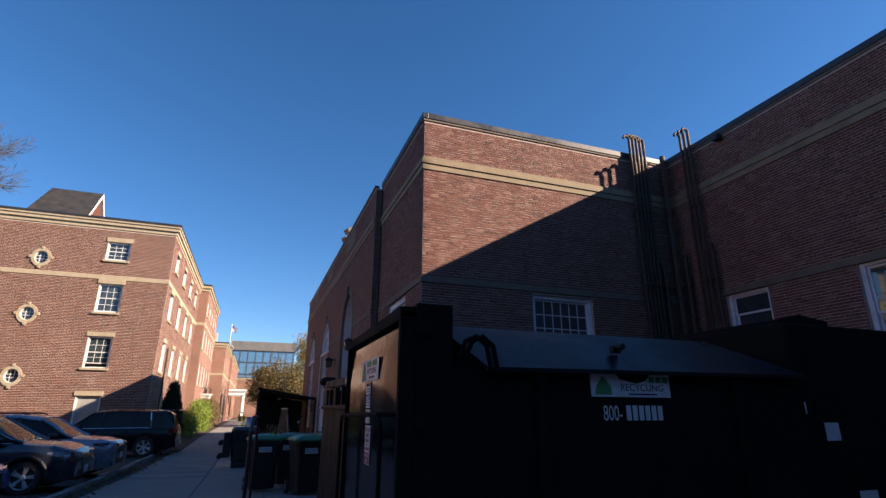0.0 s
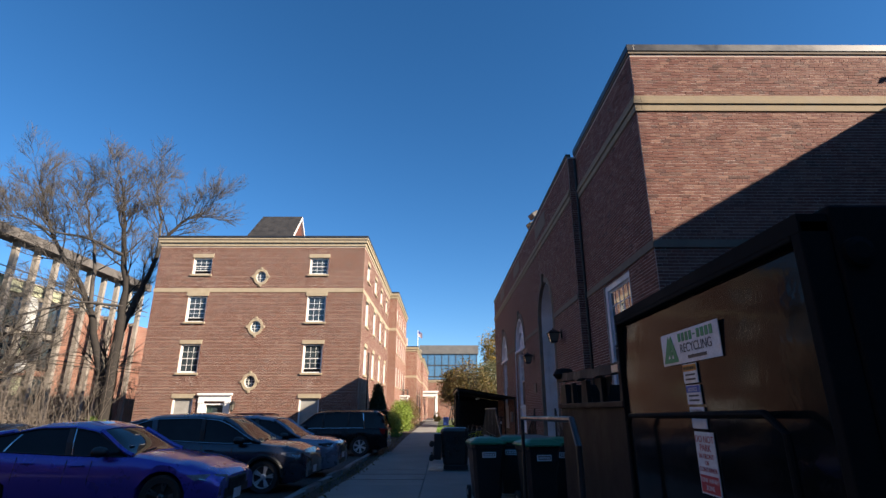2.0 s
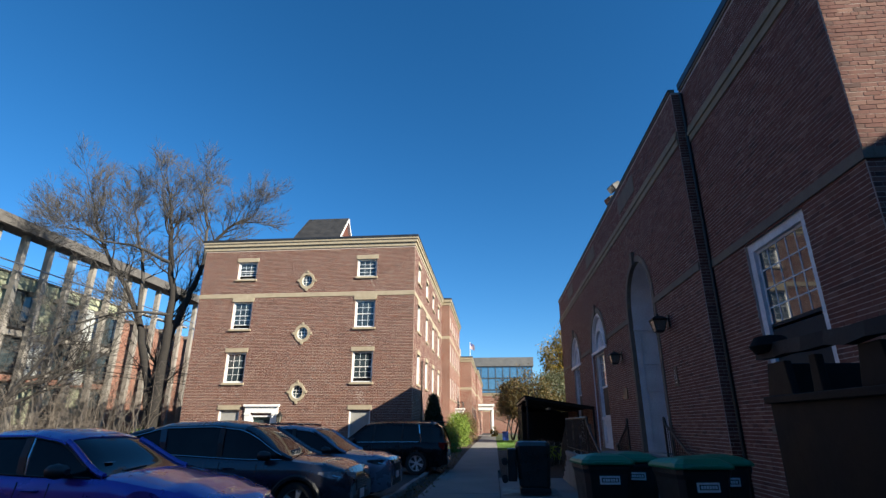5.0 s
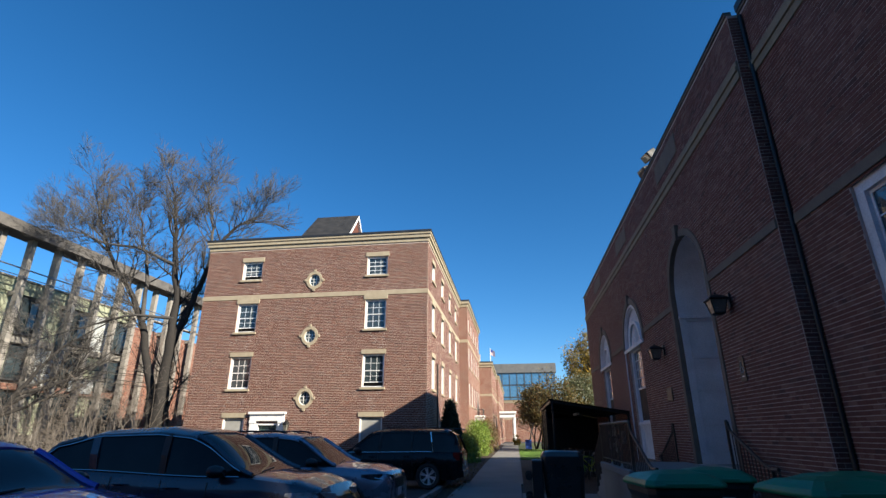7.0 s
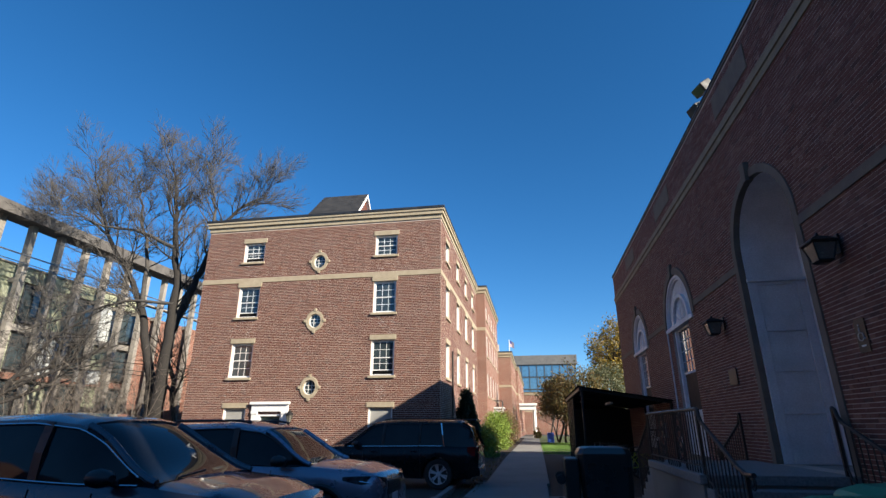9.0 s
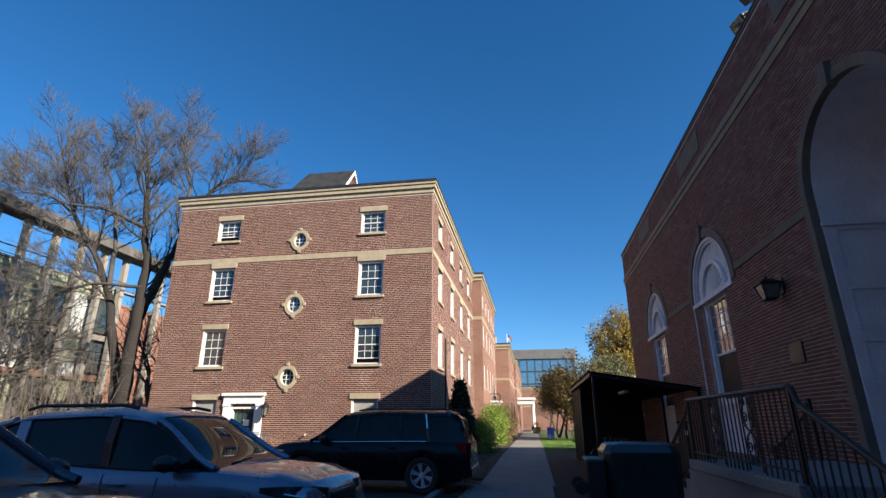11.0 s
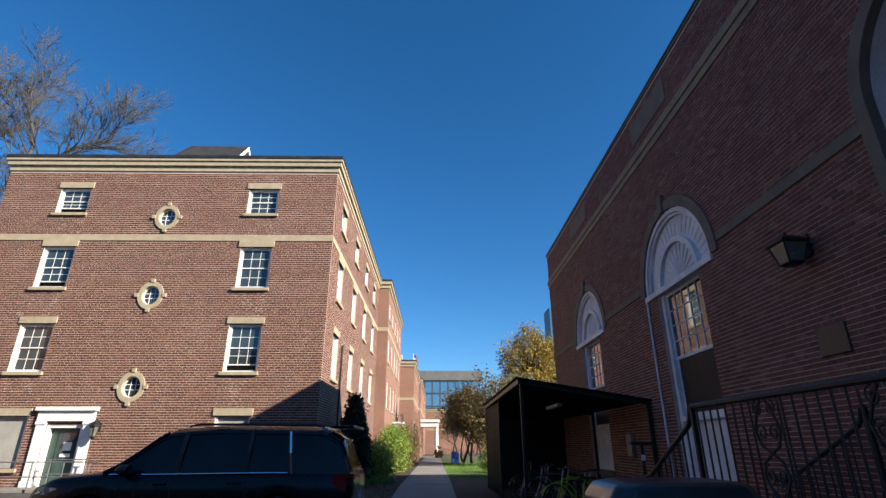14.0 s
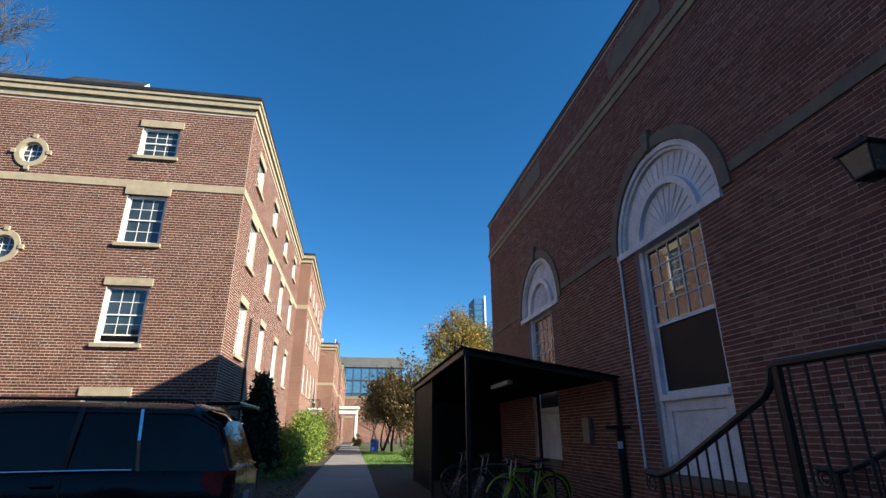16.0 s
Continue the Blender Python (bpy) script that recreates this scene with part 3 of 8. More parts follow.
def hall_door():
    """A deep arched porch: stone surround, panelled side linings under a plain vault, and the door at the back."""
    w = tagged(new("arched_porch"), "deep arched porch lined with pale grey panelling")
    w.parent = hall
    cu, sp, r, deep = DOOR_Y - 15.1, 5.05 + B, 1.3, 1.2
    ri, foot = r - 0.03, 0.95 + B
    m = north.ring(Mesh(), cu, sp, ri, r + 0.14, -0.1, 0.03, n=36)
    for s in (-1, 1):
        a, b = sorted((cu + s * ri, cu + s * (r + 0.14)))
        north.block(m, a, b, foot, sp, -0.1, 0.03)
    pieces("stone_surround", m, brownstone, w, "dark moulded stone surround", bevel=0.006)
    part("keystone", north.outline(Mesh(), [(cu - 0.08, sp + r - 0.1), (cu + 0.08, sp + r - 0.1), (cu + 0.12, sp + r + 0.3), (cu - 0.12, sp + r + 0.3)], -0.05, 0.1), brownstone, w, bevel=0.006)
    part("vault", north.ring(Mesh(), cu, sp, ri, ri + 0.06, -deep, -0.1, n=36), grey_door, w, "plain painted vault over the porch", smooth=True)
    for s in (-1, 1):
        a, b = sorted((cu + s * ri, cu + s * (ri + 0.06)))
        lining = part("side_lining", north.block(Mesh(), a, b, foot, sp, -deep, -0.1), grey_door, w, "pale grey panelled side of the porch")
        a, b = sorted((cu + s * ri, cu + s * (ri - 0.03)))
        zs = ((4.43, 3.80), (3.46, 2.80), (2.66, 1.98), (1.85, 1.15))
        m = north.block(Mesh(), a, b, foot, 4.5 + B, -0.27, -0.1)
        north.block(m, a, b, foot, 4.5 + B, -deep + 0.002, -1.02)
        low = foot
        for hi, lo in zs[::-1]:
            north.block(m, a, b, low, lo + B, -1.02, -0.27)
            low = hi + B
        north.block(m, a, b, low, 4.5 + B, -1.02, -0.27)
        pieces("rail", m, grey_door, lining, bevel=0.008)
        a, b = sorted((cu + s * ri, cu + s * (ri - 0.08)))
        part("impost_moulding", north.block(Mesh(), a, b, 4.5 + B, 4.58 + B, -deep + 0.002, -0.08), grey_door, lining, bevel=0.01)
    back = [(cu + r, foot - 0.1)] + [(cu + r * math.cos(radians(a)), sp + r * math.sin(radians(a))) for a in range(0, 181, 6)] + [(cu - r, foot - 0.1)]
    part("back_wall", north.outline(Mesh(), back, -deep - 0.2, -deep), grey_door, w)
    m = Mesh()
    for a, b, c, d in ((cu - 0.95, cu - 0.8, foot, 4.3 + B), (cu + 0.8, cu + 0.95, foot, 4.3 + B), (cu - 0.8, cu + 0.8, 4.14 + B, 4.3 + B), (cu - 0.8, cu + 0.8, 3.2 + B, 3.32 + B), (cu + 0.5, cu + 0.6, foot, 3.2 + B), (cu - 0.6, cu - 0.5, foot, 3.2 + B)):
        north.block(m, a, b, c, d, -deep, -deep + 0.07)
    pieces("door_frame", m, white_paint, w, "white-painted door frame", bevel=0.006)
    for a, b, c, d in ((cu + 0.6, cu + 0.8, foot + 0.1, 3.2 + B), (cu - 0.8, cu - 0.6, foot + 0.1, 3.2 + B), (cu - 0.8, cu + 0.8, 3.32 + B, 4.14 + B)):
        part("pane", north.block(Mesh(), a, b, c, d, -deep, -deep + 0.02), window_glass, w)
    leaf = part("door_leaf", north.block(Mesh(), cu - 0.5, cu + 0.5, foot + 0.01, 3.2 + B, -deep, -deep + 0.04), white_paint, w)
    part("door_handle", Mesh().tube([(HN + deep - 0.04, DOOR_Y - 0.4, 1.9), (HN + deep - 0.1, DOOR_Y - 0.4, 1.9), (HN + deep - 0.1, DOOR_Y - 0.4, 2.15), (HN + deep - 0.04, DOOR_Y - 0.4, 2.15)], 0.012), black_iron, leaf)
    part("threshold", Mesh().box(HN + 0.002, HN + deep, DOOR_Y - ri + 0.002, DOOR_Y + ri - 0.002, 0.7, 0.946), granite, w)


hall_door()
part("downpipe", Mesh().tube([(HS - 0.04, 15.0, 0.0), (HS - 0.04, 15.0, 9.0)], 0.035, 10), black_iron, hall, "dark downpipe in the corner of the wall")
sash_window(south_w, hall, 1.37, 3.16, 1.7 + B, 4.74 + B, old_white, 5, (4, 3), deep=0.1, casing=0.16, sill=brownstone, label="tall white barred window with many small panes")
# added sheet: the lower sash's darkness is put in as colour
part("window_board", south_w.block(Mesh(), 1.53, 3.0, 1.86 + B, 3.3 + B, -0.12, -0.1), room_shade, hall, "added dark sheet that keeps the lower sash dark")
sash_window(south_s, hall, 2.95, 4.75, 2.3 + B, 4.7 + B, old_white, 6, (3, 3), casing=0.1, sill=brownstone, label="white window with small panes")
sash_window(wing_w, hall, 32.85, 34.05, 3.67 + B, 4.79 + B, old_white, 1, 1, casing=0.1, label="small white-framed window")
sash_window(wing_w, hall, 29.35, 30.87, 2.7 + B, 4.8 + B, old_white, 1, 1, casing=0.1, label="white-framed sash window")

# ---- dorm: the four-storey brick block across the lot ----
DX0, DX1, DY, D_TOP = -20.4, -5.4, 37.13, 13.35
dorm = thing("brick_block", "four-storey red-brick block with stone band and cornice", "building")
front = Wall((DX0, DY, -0.4), (1, 0, 0), (0, -1, 0), DX1 - DX0 - 0.007, D_TOP + 0.4)
D = 0.4
ROWS = [(11.22, 12.47), (7.76, 9.62), (4.26, 6.22), (0.72, 2.6)]
COLS = [(-17.86, -16.52), (-9.36, -8.02)]
for lo, hi in ROWS:
    for a, b in COLS:
        front.hole(a - DX0, b - DX0, lo + D, hi + D)
front.hole(-15.75 - DX0, -14.3 - DX0, 0.12 + D, 2.3 + D)
OC = -12.83 - DX0
for z in (11.03, 7.42, 3.68):
    front.hole(OC - 0.36, OC + 0.36, z - 0.42 + D, z + 0.42 + D)
front.finish(dorm, "wall_south", dorm_mortar, dorm_brick, dorm_brick_loose, 0.0955, 0.262, near=(8.3, 10.6, 4.1, 7.0), header=6, joint=0.016, seed=8)
side = Wall((DX1, DY + 0.007, -0.4), (0, 1, 0), (1, 0, 0), 18.9, D_TOP + 0.4)
for lo, hi in ROWS[:3]:
    for k in range(4):
        side.hole(1.75 + 4.45 * k, 3.05 + 4.45 * k, lo + D, hi + D)
side.finish(dorm, "wall_east", dorm_mortar, dorm_brick, dorm_brick_loose, 0.0955, 0.262, joint=0.016, seed=9)
m = Mesh().box(DX0, DX0 + 0.35, DY + 0.35, 88, -0.4, D_TOP).box(DX0 + 0.35, DX1, 87.6, 88, -0.4, D_TOP)
part("wall_back", m, dorm_mortar, dorm)
part("roof", Mesh().box(DX0 + 0.36, DX1 - 0.36, DY + 0.36, 87.5, 13.0, 13.2), roof_felt, dorm)


def dorm_band(name, lo, hi, out, mat):
    m = Mesh().box(DX0 - out, DX1 + out, DY - out, DY + 0.15, lo, hi)
    m.box(DX1 - 0.15, DX1 + out, DY + 0.15, 56.0, lo, hi)
    m.box(DX0 - out, DX0 + 0.15, DY + 0.15, 88, lo, hi)
    part(name, m, mat, dorm, bevel=0.008)


dorm_band("stone_band", 9.9, 10.18, 0.03, limestone)
dorm_band("cornice", 13.35, 13.6, 0.06, limestone)
dorm_band("cornice", 13.6, 13.82, 0.16, limestone)
dorm_band("cornice", 13.82, 13.95, 0.22, limestone)
dorm_band("roof_edge", 13.95, 14.1, 0.25, coping_metal)

for i, (lo, hi) in enumerate(ROWS):
    for j, (a, b) in enumerate(COLS):
        if i < 3:
            sash_window(front, dorm, a - DX0, b - DX0, lo + D, hi + D, white_paint, 3, 2, casing=0.07, blind=(0, 0.45, 0.35, 0.5, 0, 0.3)[i * 2 + j], sill=limestone, lintel=limestone,
                        open_gap=0.22 if (i, j) in ((2, 1), (1, 0), (0, 0)) else 0.0)
        else:
            w = tagged(new("window"), "window covered by a plain grey board")
            w.parent = dorm
            m = Mesh()
            u0, u1 = a - DX0, b - DX0
            for p, q, r, s in ((u0, u0 + 0.08, lo + D, hi + D), (u1 - 0.08, u1, lo + D, hi + D), (u0 + 0.08, u1 - 0.08, hi + D - 0.05, hi + D)):
                front.block(m, p, q, r, s, -0.2, -0.06)
            part("frame", m, white_paint, w)
            part("board", front.block(Mesh(), u0 + 0.08, u1 - 0.08, lo + D, hi + D - 0.05, -0.16, -0.13), board_grey, w)
            part("sill", front.block(Mesh(), u0 - 0.1, u1 + 0.1, lo + D - 0.13, lo + D, -0.14, 0.1), limestone, w, bevel=0.008)
            part("lintel", front.block(Mesh(), u0 - 0.1, u1 + 0.1, hi + D, hi + D + 0.28, -0.14, 0.05), limestone, w, bevel=0.008)
for lo, hi in ROWS[:3]:
    for k in range(4):
        sash_window(side, dorm, 1.75 + 4.45 * k, 3.05 + 4.45 * k, lo + D, hi + D, white_paint, 3, 2, casing=0.07, blind=0.4, sill=limestone, lintel=limestone)

for z in (11.03, 7.42, 3.68):
    w = tagged(new("oval_window"), "small oval window in a cream stone ring")
    w.parent = dorm
    v = z + D
    m = front.ring(Mesh(), OC, v, 0.36, 0.54, -0.12, 0.05, 0, 360, 32, 1.12)
    part("stone_ring", m, limestone, w, bevel=0.01)
    m = Mesh()
    for s in (-1, 1):
        front.block(m, OC - 0.08, OC + 0.08, *sorted((v + s * 0.56, v + s * 0.72)), -0.05, 0.08)
        front.block(m, *sorted((OC + s * 0.5, OC + s * 0.66)), v - 0.08, v + 0.08, -0.05, 0.08)
    pieces("keystone", m, limestone, w, bevel=0.01)
    m = Mesh()
    for k in range(32):
        t0, t1 = radians(360 * k / 32), radians(360 * (k + 1) / 32)
        c = [(OC + 0.37 * math.cos(t), v + 0.42 * math.sin(t)) for t in (t0, t1)]
        e = [(OC + 0.32 * math.cos(t), v + 0.37 * math.sin(t)) for t in (t0, t1)]
        front.outline(m, [c[0], c[1], e[1], e[0]], -0.14, -0.08)
    for s in (-0.1, 0.1):
        front.block(m, OC + s - 0.012, OC + s + 0.012, v - 0.34, v + 0.34, -0.13, -0.1)
        front.block(m, OC - 0.3, OC + 0.3, v + s - 0.012, v + s + 0.012, -0.128, -0.102)
    part("sash", m, white_paint, w)
    part("pane", front.outline(Mesh(), [(OC + 0.36 * math.cos(radians(a)), v + 0.41 * math.sin(radians(a))) for a in range(0, 360, 12)], -0.125, -0.118), window_glass, w)

# pale repointed joints stepping down between the windows
r = random.Random(77)
m = Mesh()
for a, b in COLS:
    for (hi_lo, _), (_, lo_hi) in zip(ROWS, ROWS[1:]):
        for side_u in (0.25, 0.8):
            u, v = (a + (b - a) * side_u) - DX0, hi_lo - 0.2
            way = r.choice((-1, 1))
            while v > lo_hi + 0.35:
                course = math.floor((v + D) / 0.0955) * 0.0955
                for _ in range(r.choice((0, 1, 1, 2))):
                    x = u + r.gauss(0, 0.13)
                    ln = r.uniform(0.05, 0.13)
                    front.block(m, x - ln / 2, x + ln / 2, course - 0.01, course + 0.01, 0.0, 0.0046)
                u += way * r.uniform(0.0, 0.12)
                if r.random() < 0.3:
                    way = -way
                v -= 0.0955
repoint = surface("repoint_mortar", (0.6, 0.55, 0.48), (0.78, 0.72, 0.65), 5, 0.95, bump=0.5, fine=150)
tagged(part("repointing", m, repoint, dorm, "pale patches of fresh mortar in the joints"), kind="stuff")

# ---- walks, kerbs and beds ----
walk_thing = thing("pavement", "pale concrete footpath of jointed slabs", "pavement", kind="structure")
rng = random.Random(11)


def slabs(parent, x0, x1, y0, y1, length, lift=0.09, mat=concrete):
    y = y0
    while y < y1 - 0.2:
        e = min(y + length, y1)
        tilt = rng.uniform(-0.006, 0.006)
        m = Mesh()
        a, b = y + 0.007, e - 0.007
        za, zb = gz(a) + lift + tilt, gz(b) + lift - tilt
        m.add([(x0, a, za - 0.25), (x1, a, za - 0.25), (x1, b, zb - 0.25), (x0, b, zb - 0.25), (x0, a, za - 0.006), (x1, a, za - 0.006), (x1, b, zb - 0.006), (x0, b, zb - 0.006),
               (x0 + 0.008, a + 0.008, za), (x1 - 0.008, a + 0.008, za), (x1 - 0.008, b - 0.008, zb), (x0 + 0.008, b - 0.008, zb)],
              [(0, 1, 5, 4), (1, 2, 6, 5), (2, 3, 7, 6), (3, 0, 4, 7), (4, 5, 9, 8), (5, 6, 10, 9), (6, 7, 11, 10), (7, 4, 8, 11), (8, 9, 10, 11)])
        part("slab", m, mat, parent)
        y = e


slabs(walk_thing, -2.38, -0.28, -9.0, 27.0, 1.5)
slabs(walk_thing, -2.15, -0.2, 27.0, 96.0, 1.8)
pad = thing("pavement", "stained concrete pad under the bins and steps", "pavement", kind="structure")
for k in range(3):
    slabs(pad, -0.266 + 1.45 * k, -0.266 + 1.45 * (k + 1) - 0.014, -6.0, 24.0, 2.4, 0.085)
kerb = thing("kerb", "rough granite kerb stones edging the parking lot", "kerb", kind="structure")
y = 9.0
while y < 31:
    ln = rng.uniform(1.2, 2.0)
    x = -3.0 + rng.uniform(-0.05, 0.05)
    a, b = y + 0.02, y + ln - 0.02
    z = gz(y)
    h = 0.16 + rng.uniform(-0.04, 0.03)
    m = Mesh().loft([[(x - 0.1, a, z - 0.1), (x + 0.12, a, z - 0.1), (x + 0.1, a, z + h), (x - 0.07, a, z + h - 0.02)],
                     [(x - 0.09 + rng.uniform(-0.03, 0.03), b, gz(b) - 0.1), (x + 0.12, b, gz(b) - 0.1), (x + 0.1, b, gz(b) + h - rng.uniform(0, 0.03)), (x - 0.08, b, gz(b) + h - 0.02)]])
    part("kerb_stone", m, granite, kerb, bevel=0.015)
    y += ln
tagged(part("planting_bed", strip(-5.39, -2.16, 28.6, 92, 0.06), mulch), "dark mulch bed beside the footpath", "planting bed", kind="structure")
tagged(part("planting_bed", strip(-0.19, 4.06, 24.1, 41.5, 0.07), mulch), "dark mulch bed beside the brick hall", "planting bed", kind="structure")
tagged(part("lawn", strip(-0.19, 30, 41.5, 100, 0.075), grass_soil), "short green lawn beside the footpath", "lawn", kind="structure")
tagged(part("verge", strip(-2.86, -2.385, 9, 28.6, 0.03), mulch), "soil and leaf strip behind the kerb", "verge", kind="structure")
slabs(walk_thing, -0.18, 2.6, 44.0, 45.6, 1.6, 0.085)


def blades(name, x0, x1, y0, y1, count, mat, label):
    """Short grass as many thin blades."""
    r = np.random.default_rng(3)
    m = Mesh()
    for _ in range(count):
        x, y = r.uniform(x0, x1), r.uniform(y0, y1)
        a, h = r.uniform(0, 6.28), r.uniform(0.04, 0.1)
        dx, dy = 0.012 * math.cos(a), 0.012 * math.sin(a)
        z = gz(y) + 0.07
        lx, ly = r.normal(0, 0.03), r.normal(0, 0.03)
        m.add([(x - dx, y - dy, z), (x + dx, y + dy, z), (x + lx, y + ly, z + h)], [(0, 1, 2)])
    tagged(part(name, m, mat), label, "grass", kind="stuff")


grass_blade = surface("grass_blade", (0.06, 0.13, 0.015), (0.14, 0.26, 0.035), 3, 0.6, bump=0)
blades("grass", -0.15, 5.5, 41.6, 64, 28000, grass_blade, "sunlit short green grass on the lawn")

# ---- dorm: door, lamp, ramp, roof house ----
w = tagged(new("entrance_door"), "dark green glazed door in a white pilastered surround")
w.parent = dorm
u0, u1 = -15.75 - DX0, -14.3 - DX0
m = Mesh()
for a, b in ((u0 - 0.34, u0), (u1, u1 + 0.34)):
    front.block(m, a, b, 0.1 + D, 2.28 + D, -0.05, 0.09)
    front.block(m, a - 0.03, b + 0.03, 2.28 + D, 2.4 + D, -0.05, 0.12)
    front.block(m, a - 0.03, b + 0.03, 0.1 + D, 0.3 + D, -0.05, 0.12)
pieces("pilaster", m, white_paint, w, bevel=0.008)
m = front.block(Mesh(), u0 - 0.36, u1 + 0.36, 2.4 + D, 2.78 + D, -0.05, 0.1)
front.block(m, u0 - 0.44, u1 + 0.44, 2.78 + D, 2.92 + D, -0.05, 0.2)
part("entablature", m, white_paint, w, bevel=0.01)
m = Mesh()
for p, q, r, s in ((u0, u0 + 0.14, 0.12 + D, 2.3 + D), (u1 - 0.14, u1, 0.12 + D, 2.3 + D), (u0 + 0.14, u1 - 0.14, 2.16 + D, 2.3 + D)):
    front.block(m, p, q, r, s, -0.3, -0.03)
part("door_frame", m, white_paint, w, bevel=0.006)
a, b = u0 + 0.14, u1 - 0.14
leaf = part("door_leaf", front.block(Mesh(), a + 0.3, b, 0.14 + D, 2.14 + D, -0.26, -0.21), green_paint, w)
part("pane", front.block(Mesh(), a + 0.42, b - 0.12, 0.95 + D, 2.0 + D, -0.21, -0.2), window_glass, leaf)
part("notice", front.block(Mesh(), a + 0.55, b - 0.3, 1.35 + D, 1.65 + D, -0.2, -0.197), white_paint, leaf)
part("notice", front.block(Mesh(), a + 0.5, b - 0.28, 1.12 + D, 1.24 + D, -0.2, -0.197), white_paint, leaf)
part("sidelight", front.block(Mesh(), a, a + 0.28, 0.14 + D, 2.14 + D, -0.26, -0.23), green_paint, w, "green side panel of the door")
part("back", front.block(Mesh(), a - 0.2, b + 0.2, 0.1 + D, 2.3 + D, -0.42, -0.4), room_shade, w)


def wall_lantern(name, label, at, out, scale=1.0):
    """An old lantern on a bracket: cap, cage bars, glass and arm."""
    t = thing(name, label, "lantern", at)
    q = Vector(out)
    s = scale
    c = q * 0.2 * s
    part("bracket", Mesh().tube([(0, 0, 0.02 * s), tuple(q * 0.06 * s + Vector((0, 0, 0.16 * s))), tuple(c + Vector((0, 0, 0.22 * s))), tuple(c + Vector((0, 0, 0.14 * s)))], 0.014 * s), black_iron, t)
    part("back_plate", Mesh().box(-0.05 * s - 0.02 * abs(q.x), 0.05 * s, -0.05 * s, 0.05 * s, -0.12 * s, 0.12 * s) if abs(q.y) < 0.5 else Mesh().box(-0.05 * s, 0.05 * s, -0.02 * s, 0.02 * s, -0.12 * s, 0.12 * s), black_iron, t)
    part("cap", Mesh().lathe([(0.02 * s, 0.2 * s), (0.035 * s, 0.16 * s), (0.07 * s, 0.13 * s), (0.155 * s, 0.03 * s), (0.155 * s, 0.0)], 6, centre=c), black_iron, t)
    part("glass", Mesh().lathe([(0.12 * s, 0.0), (0.075 * s, -0.26 * s)], 6, centre=c), lantern_glass, t, "frosted lantern glass")
    m = Mesh()
    for k in range(6):
        a = math.pi * k / 3
        m.tube([tuple(c + Vector((0.126 * s * math.cos(a), 0.126 * s * math.sin(a), 0))), tuple(c + Vector((0.08 * s * math.cos(a), 0.08 * s * math.sin(a), -0.27 * s)))], 0.009 * s, 6)
    part("cage", m, black_iron, t)
    part("base", Mesh().lathe([(0.085 * s, -0.26 * s), (0.06 * s, -0.3 * s), (0.02 * s, -0.36 * s)], 6, centre=c), black_iron, t)
    return t


lantern_glass = surface("lantern_glass", (0.110, 0.105, 0.088), (0.165, 0.160, 0.138), 4, 0.25, bump=0.1)
wall_lantern("wall_lantern", "black wall lantern with pale glass beside the entrance", (-13.72, DY - 0.02, 2.2), (0, -1, 0), 1.35)

ramp_rail = thing("ramp_railing", "grey metal pipe railing of the entrance ramp", "railing", (-15.6, 35.9, gz(36)))
for x in (-1.9, -0.6, 0.6, 1.7, 2.6):
    part("post", Mesh().tube([(x, 0, 0), (x, 0, 1.0)], 0.022), galvanised, ramp_rail)
for z in (0.5, 0.98):
    part("rail", Mesh().tube([(-2.0, 0, z), (2.9, 0, z)], 0.02), galvanised, ramp_rail)
for x in (0.6, 1.9):
    part("post", Mesh().tube([(x, 0.9, 0), (x, 0.9, 1.05)], 0.022), galvanised, ramp_rail)
for z in (0.55, 1.04):
    part("rail", Mesh().tube([(0.5, 0.9, z), (2.0, 0.9, z)], 0.02), galvanised, ramp_rail)
tagged(part("entrance_ramp", Mesh().box(-17.6, -12.6, 35.95, DY - 0.02, -0.2, 0.1), concrete, bevel=0.01), "low concrete ramp landing at the entrance", "ramp", kind="structure")
vent = thing("wall_pipe", "short capped pipe on the brick wall", "pipe", (-11.55, DY - 0.01, 0.95))
part("pipe", Mesh().tube([(0, 0, 0), (0, -0.14, 0.02)], 0.03), galvanised, vent)
part("cap", Mesh().lathe([(0.04, -0.14), (0.04, -0.18)], 10, "y"), white_paint, vent)

roof_house = tagged(new("roof_house"), "dark-shingled roof house with a brick gable end")
roof_house.parent = dorm
RY, RZ = 41.0, 17.2
m = Mesh()
for k in (-1, 1):
    a, b = RY + k * 2.75, RY
    m.add([(-15.0, a, 14.1), (-11.35, a, 14.1), (-11.35, b, RZ), (-14.6, b, RZ), (-15.0, a, 13.98), (-11.35, a, 13.98), (-11.35, b, RZ - 0.12), (-14.6, b, RZ - 0.12)],
          [(0, 1, 2, 3), (7, 6, 5, 4), (0, 4, 5, 1), (1, 5, 6, 2), (2, 6, 7, 3), (3, 7, 4, 0)])
pieces("shingles", m, roof_felt, roof_house)
part("gable", Mesh().prism([(RY - 2.45, 13.1), (RY - 2.45, 14.2), (RY, RZ - 0.2), (RY + 2.45, 14.2), (RY + 2.45, 13.1)], "x", -14.5, -11.55), dorm_brick, roof_house)
m = Mesh()
for k in (-1, 1):
    m.prism([(RY + k * 2.78, 14.0), (RY + k * 2.55, 14.0), (RY, RZ - 0.28), (RY, RZ - 0.03)], "x", -11.55, -11.33)
pieces("rake_trim", m, white_paint, roof_house)
m = Mesh().tube([(DX1 + 0.08, 40.9, -0.1), (DX1 + 0.08, 40.9, 6.0)], 0.05)
part("downpipe", m, black_iron, dorm)


